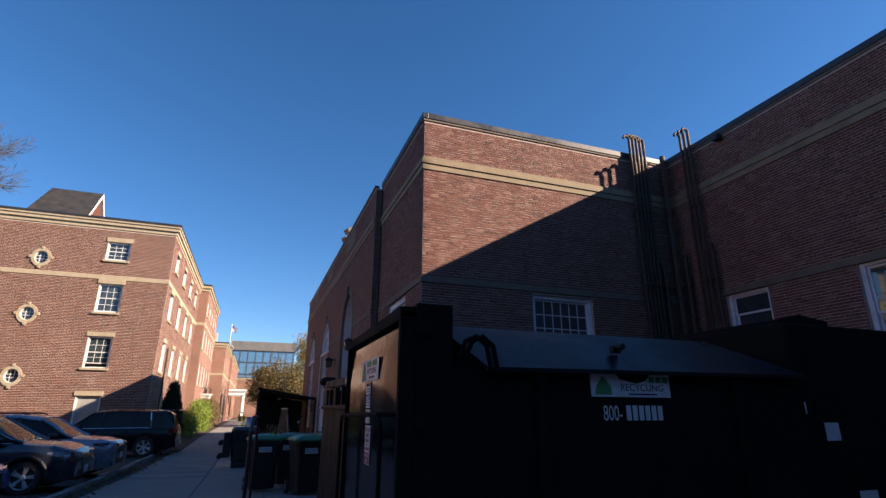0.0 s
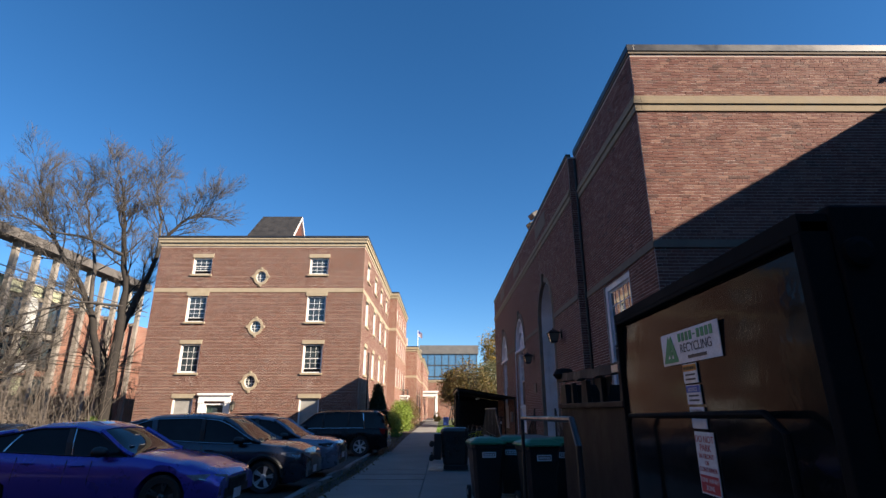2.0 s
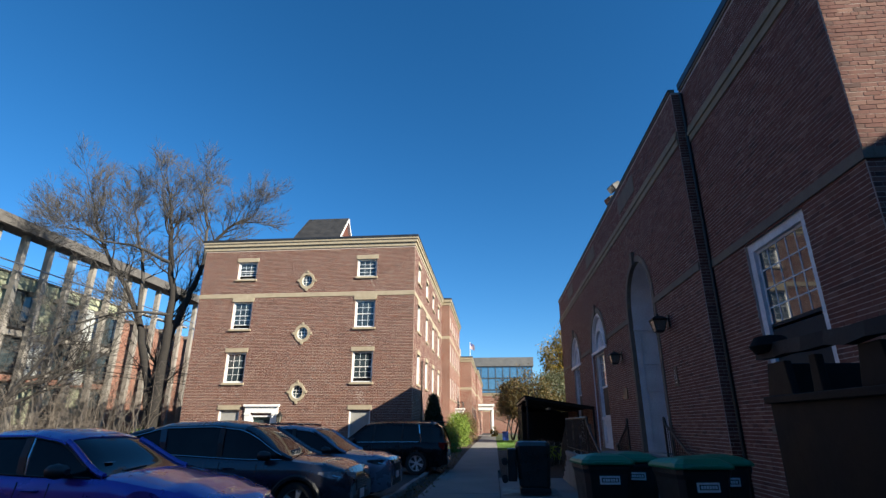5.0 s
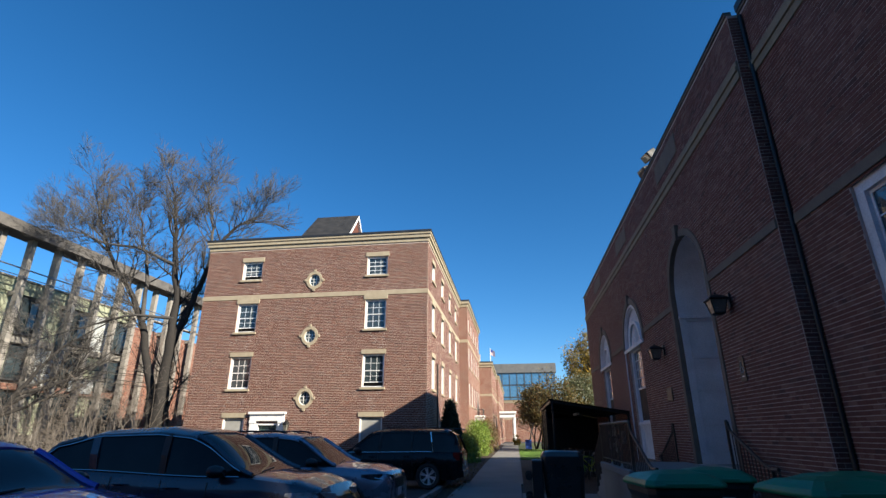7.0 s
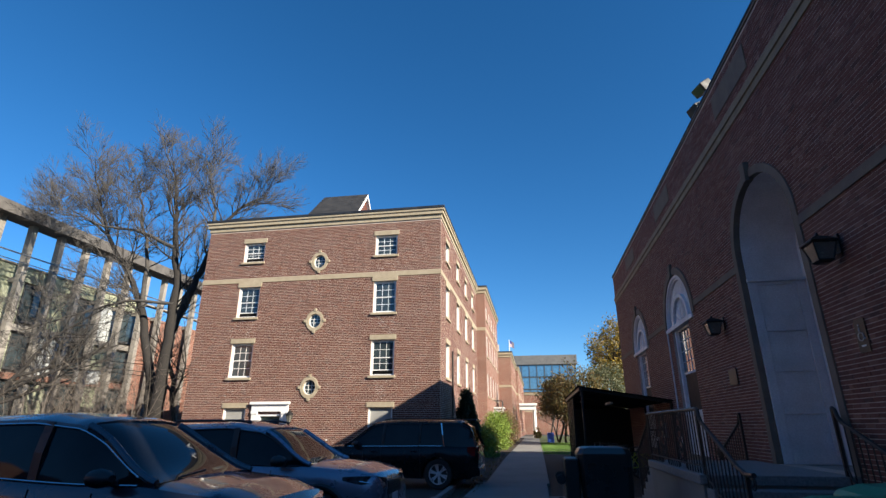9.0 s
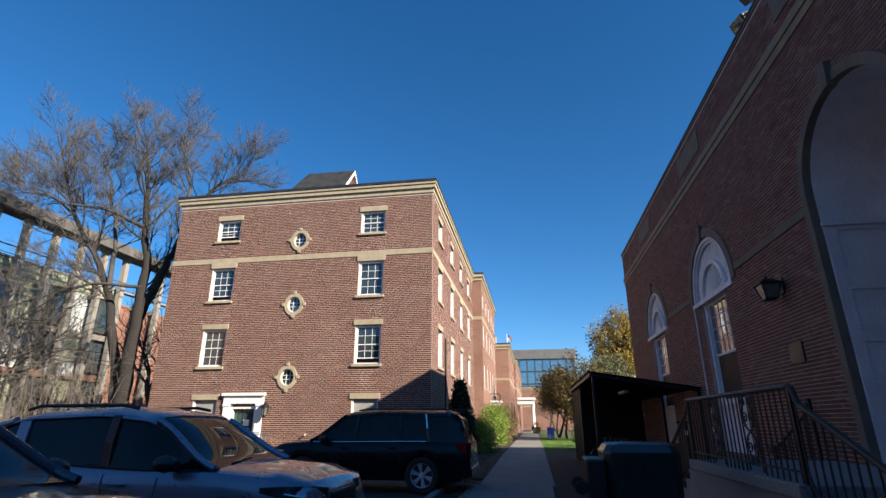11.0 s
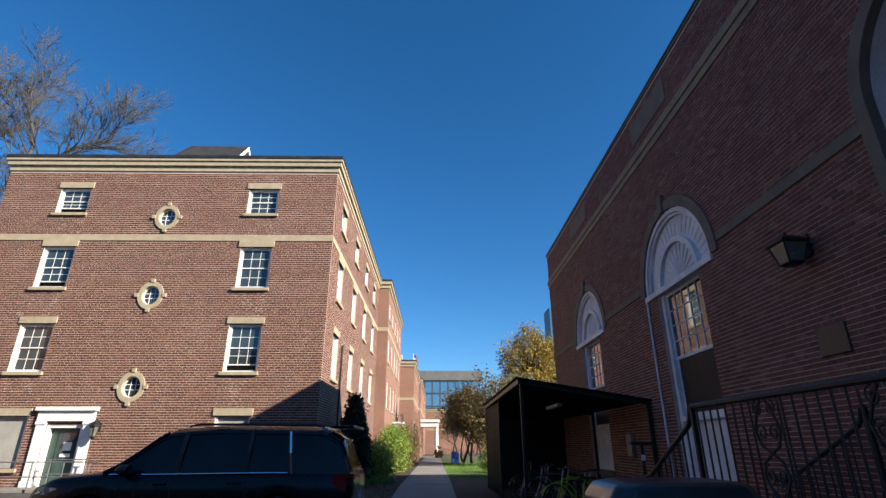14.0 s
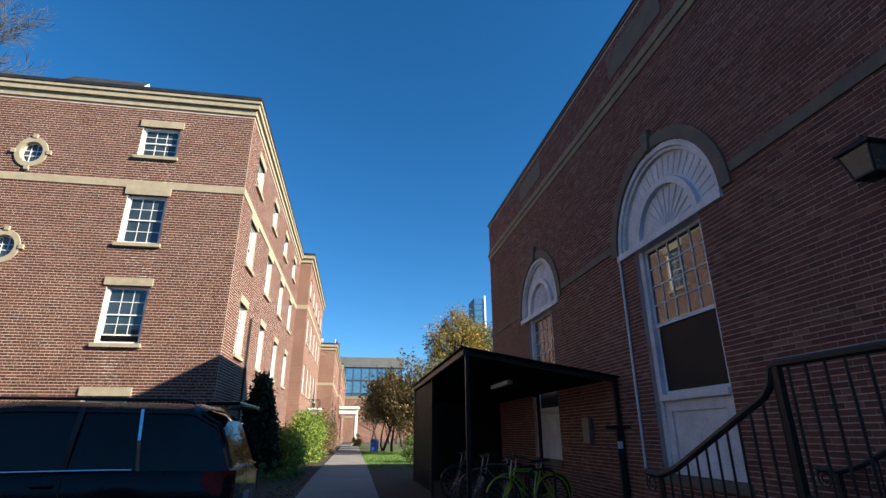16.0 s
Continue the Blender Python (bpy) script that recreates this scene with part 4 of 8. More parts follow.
# ---- the blocks beyond ----
def far_window(wall, parent, u0, u1, v0, v1):
    w = tagged(new("window"), "white window with dark panes")
    w.parent = parent
    m = Mesh()
    for a, b, c, d in ((u0, u0 + 0.1, v0, v1), (u1 - 0.1, u1, v0, v1), (u0 + 0.1, u1 - 0.1, v1 - 0.1, v1), (u0 + 0.1, u1 - 0.1, v0, v0 + 0.1), (u0 + 0.1, u1 - 0.1, (v0 + v1) / 2 - 0.04, (v0 + v1) / 2 + 0.04)):
        wall.block(m, a, b, c, d, -0.2, -0.05)
    part("frame", m, white_paint, w)
    part("pane", wall.block(Mesh(), u0 + 0.1, u1 - 0.1, v0 + 0.1, v1 - 0.1, -0.16, -0.14), window_glass, w)
    part("sill", wall.block(Mesh(), u0 - 0.1, u1 + 0.1, v0 - 0.13, v0, -0.1, 0.08), limestone, w)


def brick_pattern(name, tones, mortar):
    """Far brickwork, too small to pick apart: courses in the material with relief."""
    mat, tree, b = shader(name, 0.9)
    co = tree.nodes.new("ShaderNodeTexCoord")
    sep = tree.nodes.new("ShaderNodeSeparateXYZ")
    tree.links.new(co.outputs["Object"], sep.inputs[0])
    add = tree.nodes.new("ShaderNodeMath")
    tree.links.new(sep.outputs[0], add.inputs[0])
    tree.links.new(sep.outputs[1], add.inputs[1])
    comb = tree.nodes.new("ShaderNodeCombineXYZ")
    tree.links.new(add.outputs[0], comb.inputs[0])
    tree.links.new(sep.outputs[2], comb.inputs[1])
    t = tree.nodes.new("ShaderNodeTexBrick")
    tree.links.new(comb.outputs[0], t.inputs["Vector"])
    t.inputs["Scale"].default_value = 1.0
    t.inputs["Brick Width"].default_value, t.inputs["Row Height"].default_value, t.inputs["Mortar Size"].default_value = 0.26, 0.095, 0.008
    t.inputs["Color1"].default_value, t.inputs["Color2"].default_value, t.inputs["Mortar"].default_value = (*tones[0], 1), (*tones[1], 1), (*mortar, 1)
    tint = ramp(tree, grain(tree, 0.4), (0.3, (0.85, 0.85, 0.85)), (0.7, (1.1, 1.1, 1.1)))
    tree.links.new(mixed(tree, "MULTIPLY", 1.0, t.outputs["Color"], tint), b.inputs["Base Color"])
    relief(tree, b, t.outputs["Fac"], -0.3, 0.01)
    return mat


far_brick = brick_pattern("far_brick", [(0.2, 0.078, 0.05), (0.14, 0.054, 0.038)], (0.42, 0.34, 0.27))
orange_brick = brick_pattern("orange_brick", [(0.23, 0.095, 0.062), (0.18, 0.072, 0.047)], (0.33, 0.25, 0.2))


def brick_wing(name, label, x1, y0, y1, top, cols, rows, south=True, x0=-19.0):
    t = thing(name, label, "building")
    e = Wall((x1, y0, -0.4), (0, 1, 0), (1, 0, 0), y1 - y0, top + 0.4)
    step = (y1 - y0) / cols
    spots = [(step * (k + 0.5) - 0.62, step * (k + 0.5) + 0.62, lo + 0.4, hi + 0.4) for lo, hi in rows for k in range(cols)]
    for s in spots:
        e.hole(*s)
    part("wall_east", e.core(), far_brick, t)
    for s in spots:
        far_window(e, t, *s)
    part("wall_south", Mesh().box(x0, x1 - 0.35, y0, y0 + 0.35, -0.4, top), far_brick, t)
    part("wall_north", Mesh().box(x0, x1 - 0.35, y1 - 0.35, y1, -0.4, top), far_brick, t)
    part("room_core", Mesh().box(x0, x1 - 0.5, y0 + 0.36, y1 - 0.36, -0.4, top - 0.2), room_shade, t)
    for lo, hi, out, mat in ((top, top + 0.3, 0.08, limestone), (top + 0.3, top + 0.55, 0.2, limestone), (top + 0.55, top + 0.68, 0.24, coping_metal), (top - 3.5, top - 3.22, 0.03, limestone)):
        m = Mesh().box(x1 - 0.2, x1 + out, y0 - out, y1, lo, hi)
        m.box(x0, x1 - 0.2, y0 - out, y0 + 0.2, lo, hi)
        part("cornice" if lo >= top else "stone_band", m, mat, t)
    part("roof", Mesh().box(x0, x1 - 0.2, y0 + 0.2, y1, top, top + 0.2), roof_felt, t)
    return t


wing_rows = [(11.1, 12.5), (7.7, 9.6), (4.2, 6.2), (0.8, 2.6)]
brick_wing("brick_wing", "projecting red-brick wing with rows of white windows", -4.6, 56.0, 72.0, 13.45, 5, wing_rows)
brick_wing("brick_house", "three-storey brick house with a pale cornice", -3.1, 72.03, 88.0, 9.5, 5, [(7.0, 8.4), (3.9, 5.5), (0.9, 2.5)])
brick_wing("brick_house", "lower three-storey brick house with a pale cornice", -2.8, 88.03, 124.0, 9.5, 9, [(7.0, 8.4), (3.9, 5.5), (0.9, 2.5)])
brick_wing("brick_house", "low brick building closing the footpath", 16.0, 125.0, 134.0, 8.0, 2, [(4.8, 6.6), (1.4, 3.4)], x0=-3.0)

canopy = thing("entry_canopy", "small white door hood with a stone balcony", "canopy", (-4.6, 64.0, 0))
part("hood", Mesh().box(0, 0.9, -1.0, 1.0, 3.0, 3.3), white_paint, canopy, bevel=0.02)
part("hood_moulding", Mesh().box(0, 1.05, -1.15, 1.15, 3.3, 3.45), white_paint, canopy, bevel=0.02)
for s in (-1, 1):
    part("column", Mesh().lathe([(0.14, 0.0), (0.12, 0.15), (0.1, 2.8), (0.15, 3.0)], 14, centre=(0.75, s * 0.85, 0)), white_paint, canopy, smooth=True)
    part("pilaster", Mesh().box(0, 0.1, s * 0.85 - 0.14, s * 0.85 + 0.14, 0, 3.0), white_paint, canopy)
part("balcony_rail", Mesh().tube([(0.0, -1.0, 4.1), (0.85, -1.0, 4.1), (0.85, 1.0, 4.1), (0.0, 1.0, 4.1)], 0.025), black_iron, canopy)
for k in range(9):
    part("baluster", Mesh().tube([(0.85, -1 + 0.25 * k, 3.45), (0.85, -1 + 0.25 * k, 4.1)], 0.014, 5), black_iron, canopy)

portico = thing("portico", "white columned portico over the entrance", "portico", (-2.79, 90.5, gz(90)))
portico.scale = (0.75, 1.0, 1.0)
part("floor", Mesh().box(0, 3.5, -1.9, 1.9, -0.1, 0.16), granite, portico)
part("entablature", Mesh().box(0, 3.2, -1.8, 1.8, 3.9, 4.5), white_paint, portico, bevel=0.02)
part("cornice", Mesh().box(0, 3.42, -2.0, 2.0, 4.5, 4.8), white_paint, portico, bevel=0.03)
for s in (-1, 1):
    c = part("column", Mesh().lathe([(0.4, 0.28), (0.4, 0.36), (0.36, 0.45), (0.35, 2.2), (0.3, 3.6)], 20, centre=(2.85, s * 1.35, 0)), white_paint, portico, smooth=True)
    part("capital", Mesh().lathe([(0.3, 3.6), (0.36, 3.75), (0.42, 3.9)], 20, centre=(2.85, s * 1.35, 0)), white_paint, c)
    part("plinth", Mesh().box(2.4, 3.3, s * 1.35 - 0.45, s * 1.35 + 0.45, 0.16, 0.28), white_paint, c)

flag_pole = thing("flag_pole", "thin white flag pole with a small flag", "flag pole", (-6.5, 150.0, 0))
part("pole", Mesh().tube([(0, 0, 0), (0, 0, 24.0)], 0.09), white_paint, flag_pole)
flag_cloth = surface("flag_cloth", (0.45, 0.28, 0.3), (0.6, 0.5, 0.52), 2, 0.8, bump=0)
flag_blue = surface("flag_blue", (0.03, 0.05, 0.2), (0.05, 0.07, 0.26), 2, 0.8, bump=0)
part("flag", Mesh().loft([[(0.1, 0, 22.2), (0.1, 0, 23.8)], [(0.7, 0.1, 21.9), (0.7, 0.1, 23.5)], [(1.3, -0.1, 21.5), (1.3, -0.1, 23.0)]], closed=False), flag_cloth, flag_pole)
part("canton", Mesh().loft([[(0.1, -0.02, 23.0), (0.1, -0.02, 23.8)], [(0.7, 0.07, 22.7), (0.7, 0.07, 23.5)]], closed=False), flag_blue, flag_pole)

blue_glass = glass_stuff("blue_glass", (0.03, 0.09, 0.17), 0.04)
blue_glass.node_tree.nodes["Principled BSDF"].inputs["IOR"].default_value = 2.3
steel_dark = surface("steel_dark", (0.06, 0.065, 0.07), (0.1, 0.105, 0.11), 3, 0.5, 0.4, bump=0)
slate = surface("slate", (0.1, 0.1, 0.1), (0.16, 0.16, 0.155), 1, 0.8, bump=0.2)
office = thing("glass_office", "dark glass office block with a flat slate-grey top", "building", (0, 150, 0))
part("core", Mesh().box(-5.5, 10.5, 0.3, 14, 0, 19.2), steel_dark, office)
part("roof_band", Mesh().box(-6.0, 11.0, -0.3, 14.3, 17.2, 19.6), slate, office)
for k in range(8):
    for j in range(4):
        x, z = -5.5 + 2.0 * k, 4.6 + 3.15 * j
        part("pane", Mesh().box(x + 0.1, x + 2.0 - 0.1, 0.1, 0.2, z + 0.1, z + 3.0), blue_glass, office)
for k in range(9):
    part("mullion", Mesh().box(-5.5 + 2.0 * k - 0.1, -5.5 + 2.0 * k + 0.1, 0.0, 0.28, 4.5, 17.2), steel_dark, office)
for j in range(5):
    part("spandrel", Mesh().box(-5.5, 10.5, -0.02, 0.26, 4.5 + 3.15 * j - 0.1, 4.5 + 3.15 * j + 0.1), steel_dark, office)
part("brick_base", Mesh().box(-5.5, 10.5, 0, 0.25, 0, 4.4), far_brick, office)
stack = thing("brick_stack", "buff stone stair tower", "tower", (-6.5, 128, 0))
part("shaft", Mesh().box(-1.2, 1.6, 0, 5, 0, 15.6), buff_stone, stack)
part("cap", Mesh().box(-1.4, 1.8, -0.2, 5.2, 15.6, 16.0), limestone, stack)
tower = thing("glass_tower", "slim pale blue glass tower", "tower", (54, 260, 0))
part("shaft", Mesh().box(1, 7, 0, 12, 0, 65), steel_dark, tower)
for j in range(21):
    part("pane", Mesh().box(1.2, 5.9, -0.15, -0.05, 3.1 * j + 0.2, 3.1 * j + 3.0), blue_glass, tower)
part("rim", Mesh().box(6.1, 7.0, -0.6, 0, 0, 66.5), white_paint, tower)

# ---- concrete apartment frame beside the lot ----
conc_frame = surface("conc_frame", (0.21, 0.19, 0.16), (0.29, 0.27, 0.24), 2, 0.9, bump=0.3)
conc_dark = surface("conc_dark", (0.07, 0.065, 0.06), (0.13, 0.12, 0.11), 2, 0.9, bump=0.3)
pale_panel = surface("pale_panel", (0.36, 0.38, 0.37), (0.48, 0.5, 0.49), 2, 0.7, bump=0.1)
panel_green = surface("panel_green", (0.285, 0.304, 0.203), (0.360, 0.383, 0.270), 2, 0.8, bump=0.1)
flats = thing("apartment_block", "concrete-framed apartment block with pale green panels", "building", (-34, 0, 0))
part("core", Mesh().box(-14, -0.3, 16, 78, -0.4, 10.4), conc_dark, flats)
part("brick_wall", Mesh().box(-0.3, -0.02, 46, 78, -0.4, 10.4), orange_brick, flats)
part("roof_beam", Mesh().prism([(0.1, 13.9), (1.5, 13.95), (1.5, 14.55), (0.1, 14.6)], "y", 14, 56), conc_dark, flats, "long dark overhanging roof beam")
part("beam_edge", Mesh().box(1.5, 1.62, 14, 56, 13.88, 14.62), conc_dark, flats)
for y in np.arange(17.0, 56, 2.15):
    part("column", Mesh().box(0.5, 0.9, float(y), float(y) + 0.36, -0.2, 14.0), conc_frame, flats)
    part("beam", Mesh().box(-0.3, 0.5, float(y) + 0.05, float(y) + 0.33, 10.1, 10.4), conc_frame, flats)
part("rail", Mesh().tube([(1.6, 16, 11.6), (1.6, 56, 11.6)], 0.05), galvanised, flats)
part("rail", Mesh().tube([(1.6, 16, 11.1), (1.6, 56, 11.1)], 0.03), galvanised, flats)
part("parapet", Mesh().box(-0.3, 0.1, 16, 46, 10.4, 11.3), panel_green, flats, "pale green parapet")
part("parapet_cap", Mesh().box(-0.35, 0.2, 16, 56, 11.3, 11.42), conc_frame, flats)
for j, (lo, hi) in enumerate(((7.6, 10.4), (4.6, 7.2), (1.4, 4.2))):
    for k, y in enumerate(np.arange(16.0, 46, 4.3)):
        y = float(y)
        part("panel", Mesh().box(-0.3, 0.0, y + 0.1, y + 2.2, lo, hi), panel_green if (j + k) % 3 else pale_panel, flats)
        w = part("window", Mesh().box(-0.3, -0.05, y + 2.3, y + 4.2, lo + 0.2, hi - 0.1), steel_dark, flats)
        for i in range(3):
            part("pane", Mesh().box(-0.06, 0.0, y + 2.36 + 0.62 * i, y + 2.9 + 0.62 * i, lo + 0.35, hi - 0.2), window_glass, w)
    part("slab", Mesh().box(-0.3, 0.25, 16, 46, lo - 0.42, lo - 0.02), orange_brick if j == 1 else conc_frame, flats)
part("hung_sheet", Mesh().loft([[(0.3, 40.4, 4.4), (0.34, 40.4, 4.4), (0.34, 40.5, 5.45), (0.3, 40.5, 5.45)], [(0.22, 41.6, 4.3), (0.26, 41.6, 4.3), (0.26, 41.6, 5.4), (0.22, 41.6, 5.4)], [(0.3, 42.7, 4.35), (0.34, 42.7, 4.35), (0.34, 42.8, 5.42), (0.3, 42.8, 5.42)]]), pale_panel, flats, "pale sheet hung on the facade")
# plain blocks that close the place behind the camera; the east one casts shade
closing = thing("back_block", "plain brick block closing the lot", "building")
part("wall_south", Mesh().box(-48, WX, -26, -25.1, -0.6, 16), far_brick, closing)
part("wall_west", Mesh().box(-49, -48, -26, 16, -0.6, 16), far_brick, closing)
# unseen slab, added only to keep the sun off the parked cars
part("wall_east", Mesh().box(26.5, 28.0, -60, -1.5, -0.6, 22), far_brick, closing, "unseen tall slab added to shade the parked cars")
flats.location.x, flats.scale = -40.0, (1.2, 1.2, 1.2)

# ---- parked vehicles ----
def car_paint(name, colour, rough=0.3, metal=0.5):
    mat, tree, b = shader(name, rough, metal)
    flake = grain(tree, 900, 2)
    tree.links.new(mixed(tree, "MULTIPLY", 1.0, colour, ramp(tree, flake, (0.3, (0.85, 0.85, 0.85)), (0.7, (1.15, 1.15, 1.15)))), b.inputs["Base Color"])
    dust = grain(tree, 2.5, 6)
    tree.links.new(ramp(tree, dust, (0.35, (rough * 0.8,) * 3), (0.75, (rough * 1.4,) * 3)), b.inputs["Roughness"])
    b.inputs["Coat Weight"].default_value, b.inputs["Coat Roughness"].default_value = 1.0, 0.03
    return mat


paint_blue = car_paint("paint_blue", (0.075, 0.05, 0.38))
paint_slate = car_paint("paint_slate", (0.03, 0.034, 0.05))
paint_grey = car_paint("paint_grey", (0.19, 0.205, 0.27))
paint_black = car_paint("paint_black", (0.005, 0.005, 0.007), 0.25, 0.1)
paint_black.node_tree.nodes["Principled BSDF"].inputs["IOR"].default_value = 1.35
paint_black.node_tree.nodes["Principled BSDF"].inputs["Coat Weight"].default_value = 0.1
car_glass, tree, b = shader("car_glass", 0.03)
tree.links.new(ramp(tree, grain(tree, 1.3), (0.3, (0.006, 0.007, 0.009)), (0.7, (0.014, 0.016, 0.019))), b.inputs["Base Color"])
b.inputs["IOR"].default_value = 1.3
tyre_rubber = surface("tyre_rubber", (0.012, 0.012, 0.012), (0.028, 0.027, 0.026), 8, 0.85, bump=0.4)
alloy = surface("alloy", (0.5, 0.51, 0.52), (0.66, 0.67, 0.68), 6, 0.35, 0.35, bump=0)
alloy_dark = surface("alloy_dark", (0.06, 0.06, 0.063), (0.12, 0.12, 0.124), 6, 0.3, 0.4, bump=0)
chrome = surface("chrome", (0.6, 0.6, 0.62), (0.75, 0.75, 0.77), 6, 0.12, 1.0, bump=0, spread=0.04)
trim_black = surface("trim_black", (0.01, 0.01, 0.01), (0.022, 0.022, 0.022), 9, 0.5, bump=0.2)
lamp_lens = surface("lamp_lens", (0.3, 0.32, 0.35), (0.7, 0.72, 0.75), 14, 0.06, 0.5, bump=0.1, coat=1.0, spread=0.02)
lamp_dark = surface("lamp_dark", (0.02, 0.02, 0.024), (0.07, 0.075, 0.085), 14, 0.06, bump=0.1, coat=1.0, spread=0.02)
lamp_red = surface("lamp_red", (0.2, 0.008, 0.008), (0.3, 0.015, 0.012), 14, 0.1, bump=0.1, coat=1.0)
plate_white = surface("plate_white", (0.55, 0.56, 0.58), (0.7, 0.71, 0.73), 9, 0.5, bump=0)


def make_car(name, label, at, turn, paint, L, W, H, base, wr, top, roof, belt_in, low, rim, spokes, lens=lamp_lens, trim=chrome, pillars=(), cladding=None, rails=False, scale=1.0, tail_round=0.5, plate=True, category="car", trim_from=-10.0):
    """A car: lofted body with wheel arches, glass house, roof skin, pillars, lamps and wheels.
    top: height of bonnet, belt and boot along the car; roof: height of the glass house along it."""
    t = thing(name, label, category, at, turn)
    t.scale = (scale,) * 3
    ax = (base / 2 + 0.05, -base / 2 + 0.05)
    half = L / 2

    def wide(x):
        e = abs(x) / half
        return W / 2 * (1 - (0.16 if x > 0 else 0.1) * max(0, (e - 0.72) / 0.28) ** 2.2)

    xs = sorted(set([round(-half + L * k / 76, 4) for k in range(77)] + [round(a + s * (wr + 0.055), 4) for a in ax for s in (-1, 1)]))
    rings = []
    for x in xs:
        zl = low + 0.1 * max(0, (abs(x) / half - 0.86) / 0.14)
        for a in ax:
            d = abs(x - a)
            if d < wr + 0.055:
                zl = max(zl, wr * 0.98 + math.sqrt((wr + 0.056) ** 2 - d * d))
        zt = curve(top, x)
        w = wide(x)
        zm = max(zl + 0.02, low + (zt - low) * 0.52)
        zs = max(zl + 0.03, zt - 0.1)
        sideline = [(w * 0.955, zl), (w, max(zl + 0.01, zm - 0.1)), (w * 0.998, max(zl + 0.015, zm + 0.08)), (w * 0.975, zs), (w * 0.93, max(zl + 0.035, zt - 0.035)), (w * 0.8, max(zl + 0.04, zt)), (w * 0.35, zt + 0.025)]
        rings.append([(x, -y, z) for y, z in sideline] + [(x, y, z) for y, z in sideline[::-1]])
    body = part("body", Mesh().loft(rings), paint, t, smooth=True)
    part("underbody", Mesh().box(-half + 0.25, half - 0.25, -W / 2 + 0.22, W / 2 - 0.22, low - 0.02, low + 0.45), trim_black, t)
    if cladding:
        m = Mesh()
        for s in (-1, 1):
            for a in ax:
                arc = [(a + (wr + 0.075) * math.cos(radians(g)), s * (wide(a) - 0.0), wr + (wr + 0.075) * math.sin(radians(g))) for g in range(0, 181, 12)]
                m.tube(arc, 0.045, 6)
            m.box(ax[1] + wr + 0.1, ax[0] - wr - 0.1, *sorted((s * W * 0.46, s * (W * 0.5 + 0.004))), low, low + 0.17)
        pieces("cladding", m, trim_black, body, "black plastic cladding")
    # glass house
    x_lo, x_hi = roof[0][0], roof[-1][0]
    gs = [x_lo + (x_hi - x_lo) * k / 40 for k in range(41)]
    rings, skin, edge = [], [], []
    for x in gs:
        zb, zr = curve(top, x) - 0.06, curve(roof, x)
        h = max(0.03, zr - zb)
        wb = min(W / 2 - 0.07, wide(x) * 0.93)
        lean = belt_in * min(1, h / 0.45)
        wt = wb - lean
        pts = [(wb, zb), (wb - lean * 0.45, zb + h * 0.55), (wt + 0.03, zb + h * 0.9), (wt - 0.08, zb + h * 0.985), (wt * 0.5, zb + h + 0.012)]
        rings.append([(x, -y, z) for y, z in pts] + [(x, y, z) for y, z in pts[::-1]])
        skin.append((x, wt, zb, h))
    part("glass_house", Mesh().loft(rings), car_glass, t, "dark tinted car windows", smooth=True)
    roof_z = max(s[2] + s[3] for s in skin)
    rs = [s for s in skin if s[2] + s[3] > roof_z - 0.115]
    rings = []
    for x, wt, zb, h in rs:
        pts = [(wt + 0.05, zb + h * 0.86), (wt + 0.04, zb + h * 0.92), (wt - 0.08, zb + h + 0.004), (wt * 0.5, zb + h + 0.03)]
        rings.append([(x, -y, z) for y, z in pts] + [(x, y, z) for y, z in pts[::-1]])
    part("roof", Mesh().loft(rings), paint, t, smooth=True)
    for s in (-1, 1):
        front_edge = [(x, s * (wt + 0.01), zb + h * 0.96) for x, wt, zb, h in skin if x >= rs[-1][0] - 0.05]
        part("windscreen_pillar", Mesh().tube(front_edge, 0.035, 8), paint, t)
        back_edge = [(x, s * (wt + 0.005), zb + h * 0.94) for x, wt, zb, h in skin if x <= rs[0][0] + 0.05]
        part("rear_pillar", Mesh().tube(back_edge, [0.05 if paint is not paint_black else 0.035] * len(back_edge), 8), paint, t)
        for px, lean, wd, mat in pillars:
            zb, zr = curve(top, px) - 0.06, curve(roof, px + lean)
            wb = min(W / 2 - 0.07, wide(px) * 0.93)
            m = Mesh()
            b, u = Vector((px, s * (wb + 0.004), zb)), Vector((px + lean, s * (wb - belt_in + 0.055), zr - 0.06))
            mid = (b + u) / 2 + Vector((0, s * 0.026, 0.0))
            m.loft([[(p.x - wd / 2, p.y, p.z), (p.x + wd / 2, p.y, p.z), (p.x + wd / 2, p.y - s * 0.03, p.z), (p.x - wd / 2, p.y - s * 0.03, p.z)] for p in (b, mid, u)])
            part("window_pillar", m, mat or trim_black, t)
        line = [(x, s * (min(W / 2 - 0.07, wide(x) * 0.93) + 0.008), curve(top, x) - 0.025) for x, wt, zb, h in skin if h > 0.1 and x > trim_from]
        part("window_trim", Mesh().tube(line, 0.011, 6), trim, t)
        arc = [(x, s * (min(W / 2 - 0.07, wide(x) * 0.93) - belt_in * min(1, h / 0.45) + 0.055), zb + h * 0.86) for x, wt, zb, h in skin if h > 0.12]
        part("window_trim", Mesh().tube(arc, 0.01, 6), trim if trim_from < -9 else trim_black, t)
        if rails:
            zr = roof_z
            part("roof_rail", Mesh().tube([(rs[0][0] + 0.1, s * (rs[0][1] - 0.02), zr - 0.01), (rs[0][0] + 0.25, s * (rs[0][1] - 0.02), zr + 0.03), (rs[-1][0] - 0.5, s * (rs[0][1] - 0.02), zr + 0.035), (rs[-1][0] - 0.3, s * (rs[0][1] - 0.02), zr)], 0.02), trim_black, t)
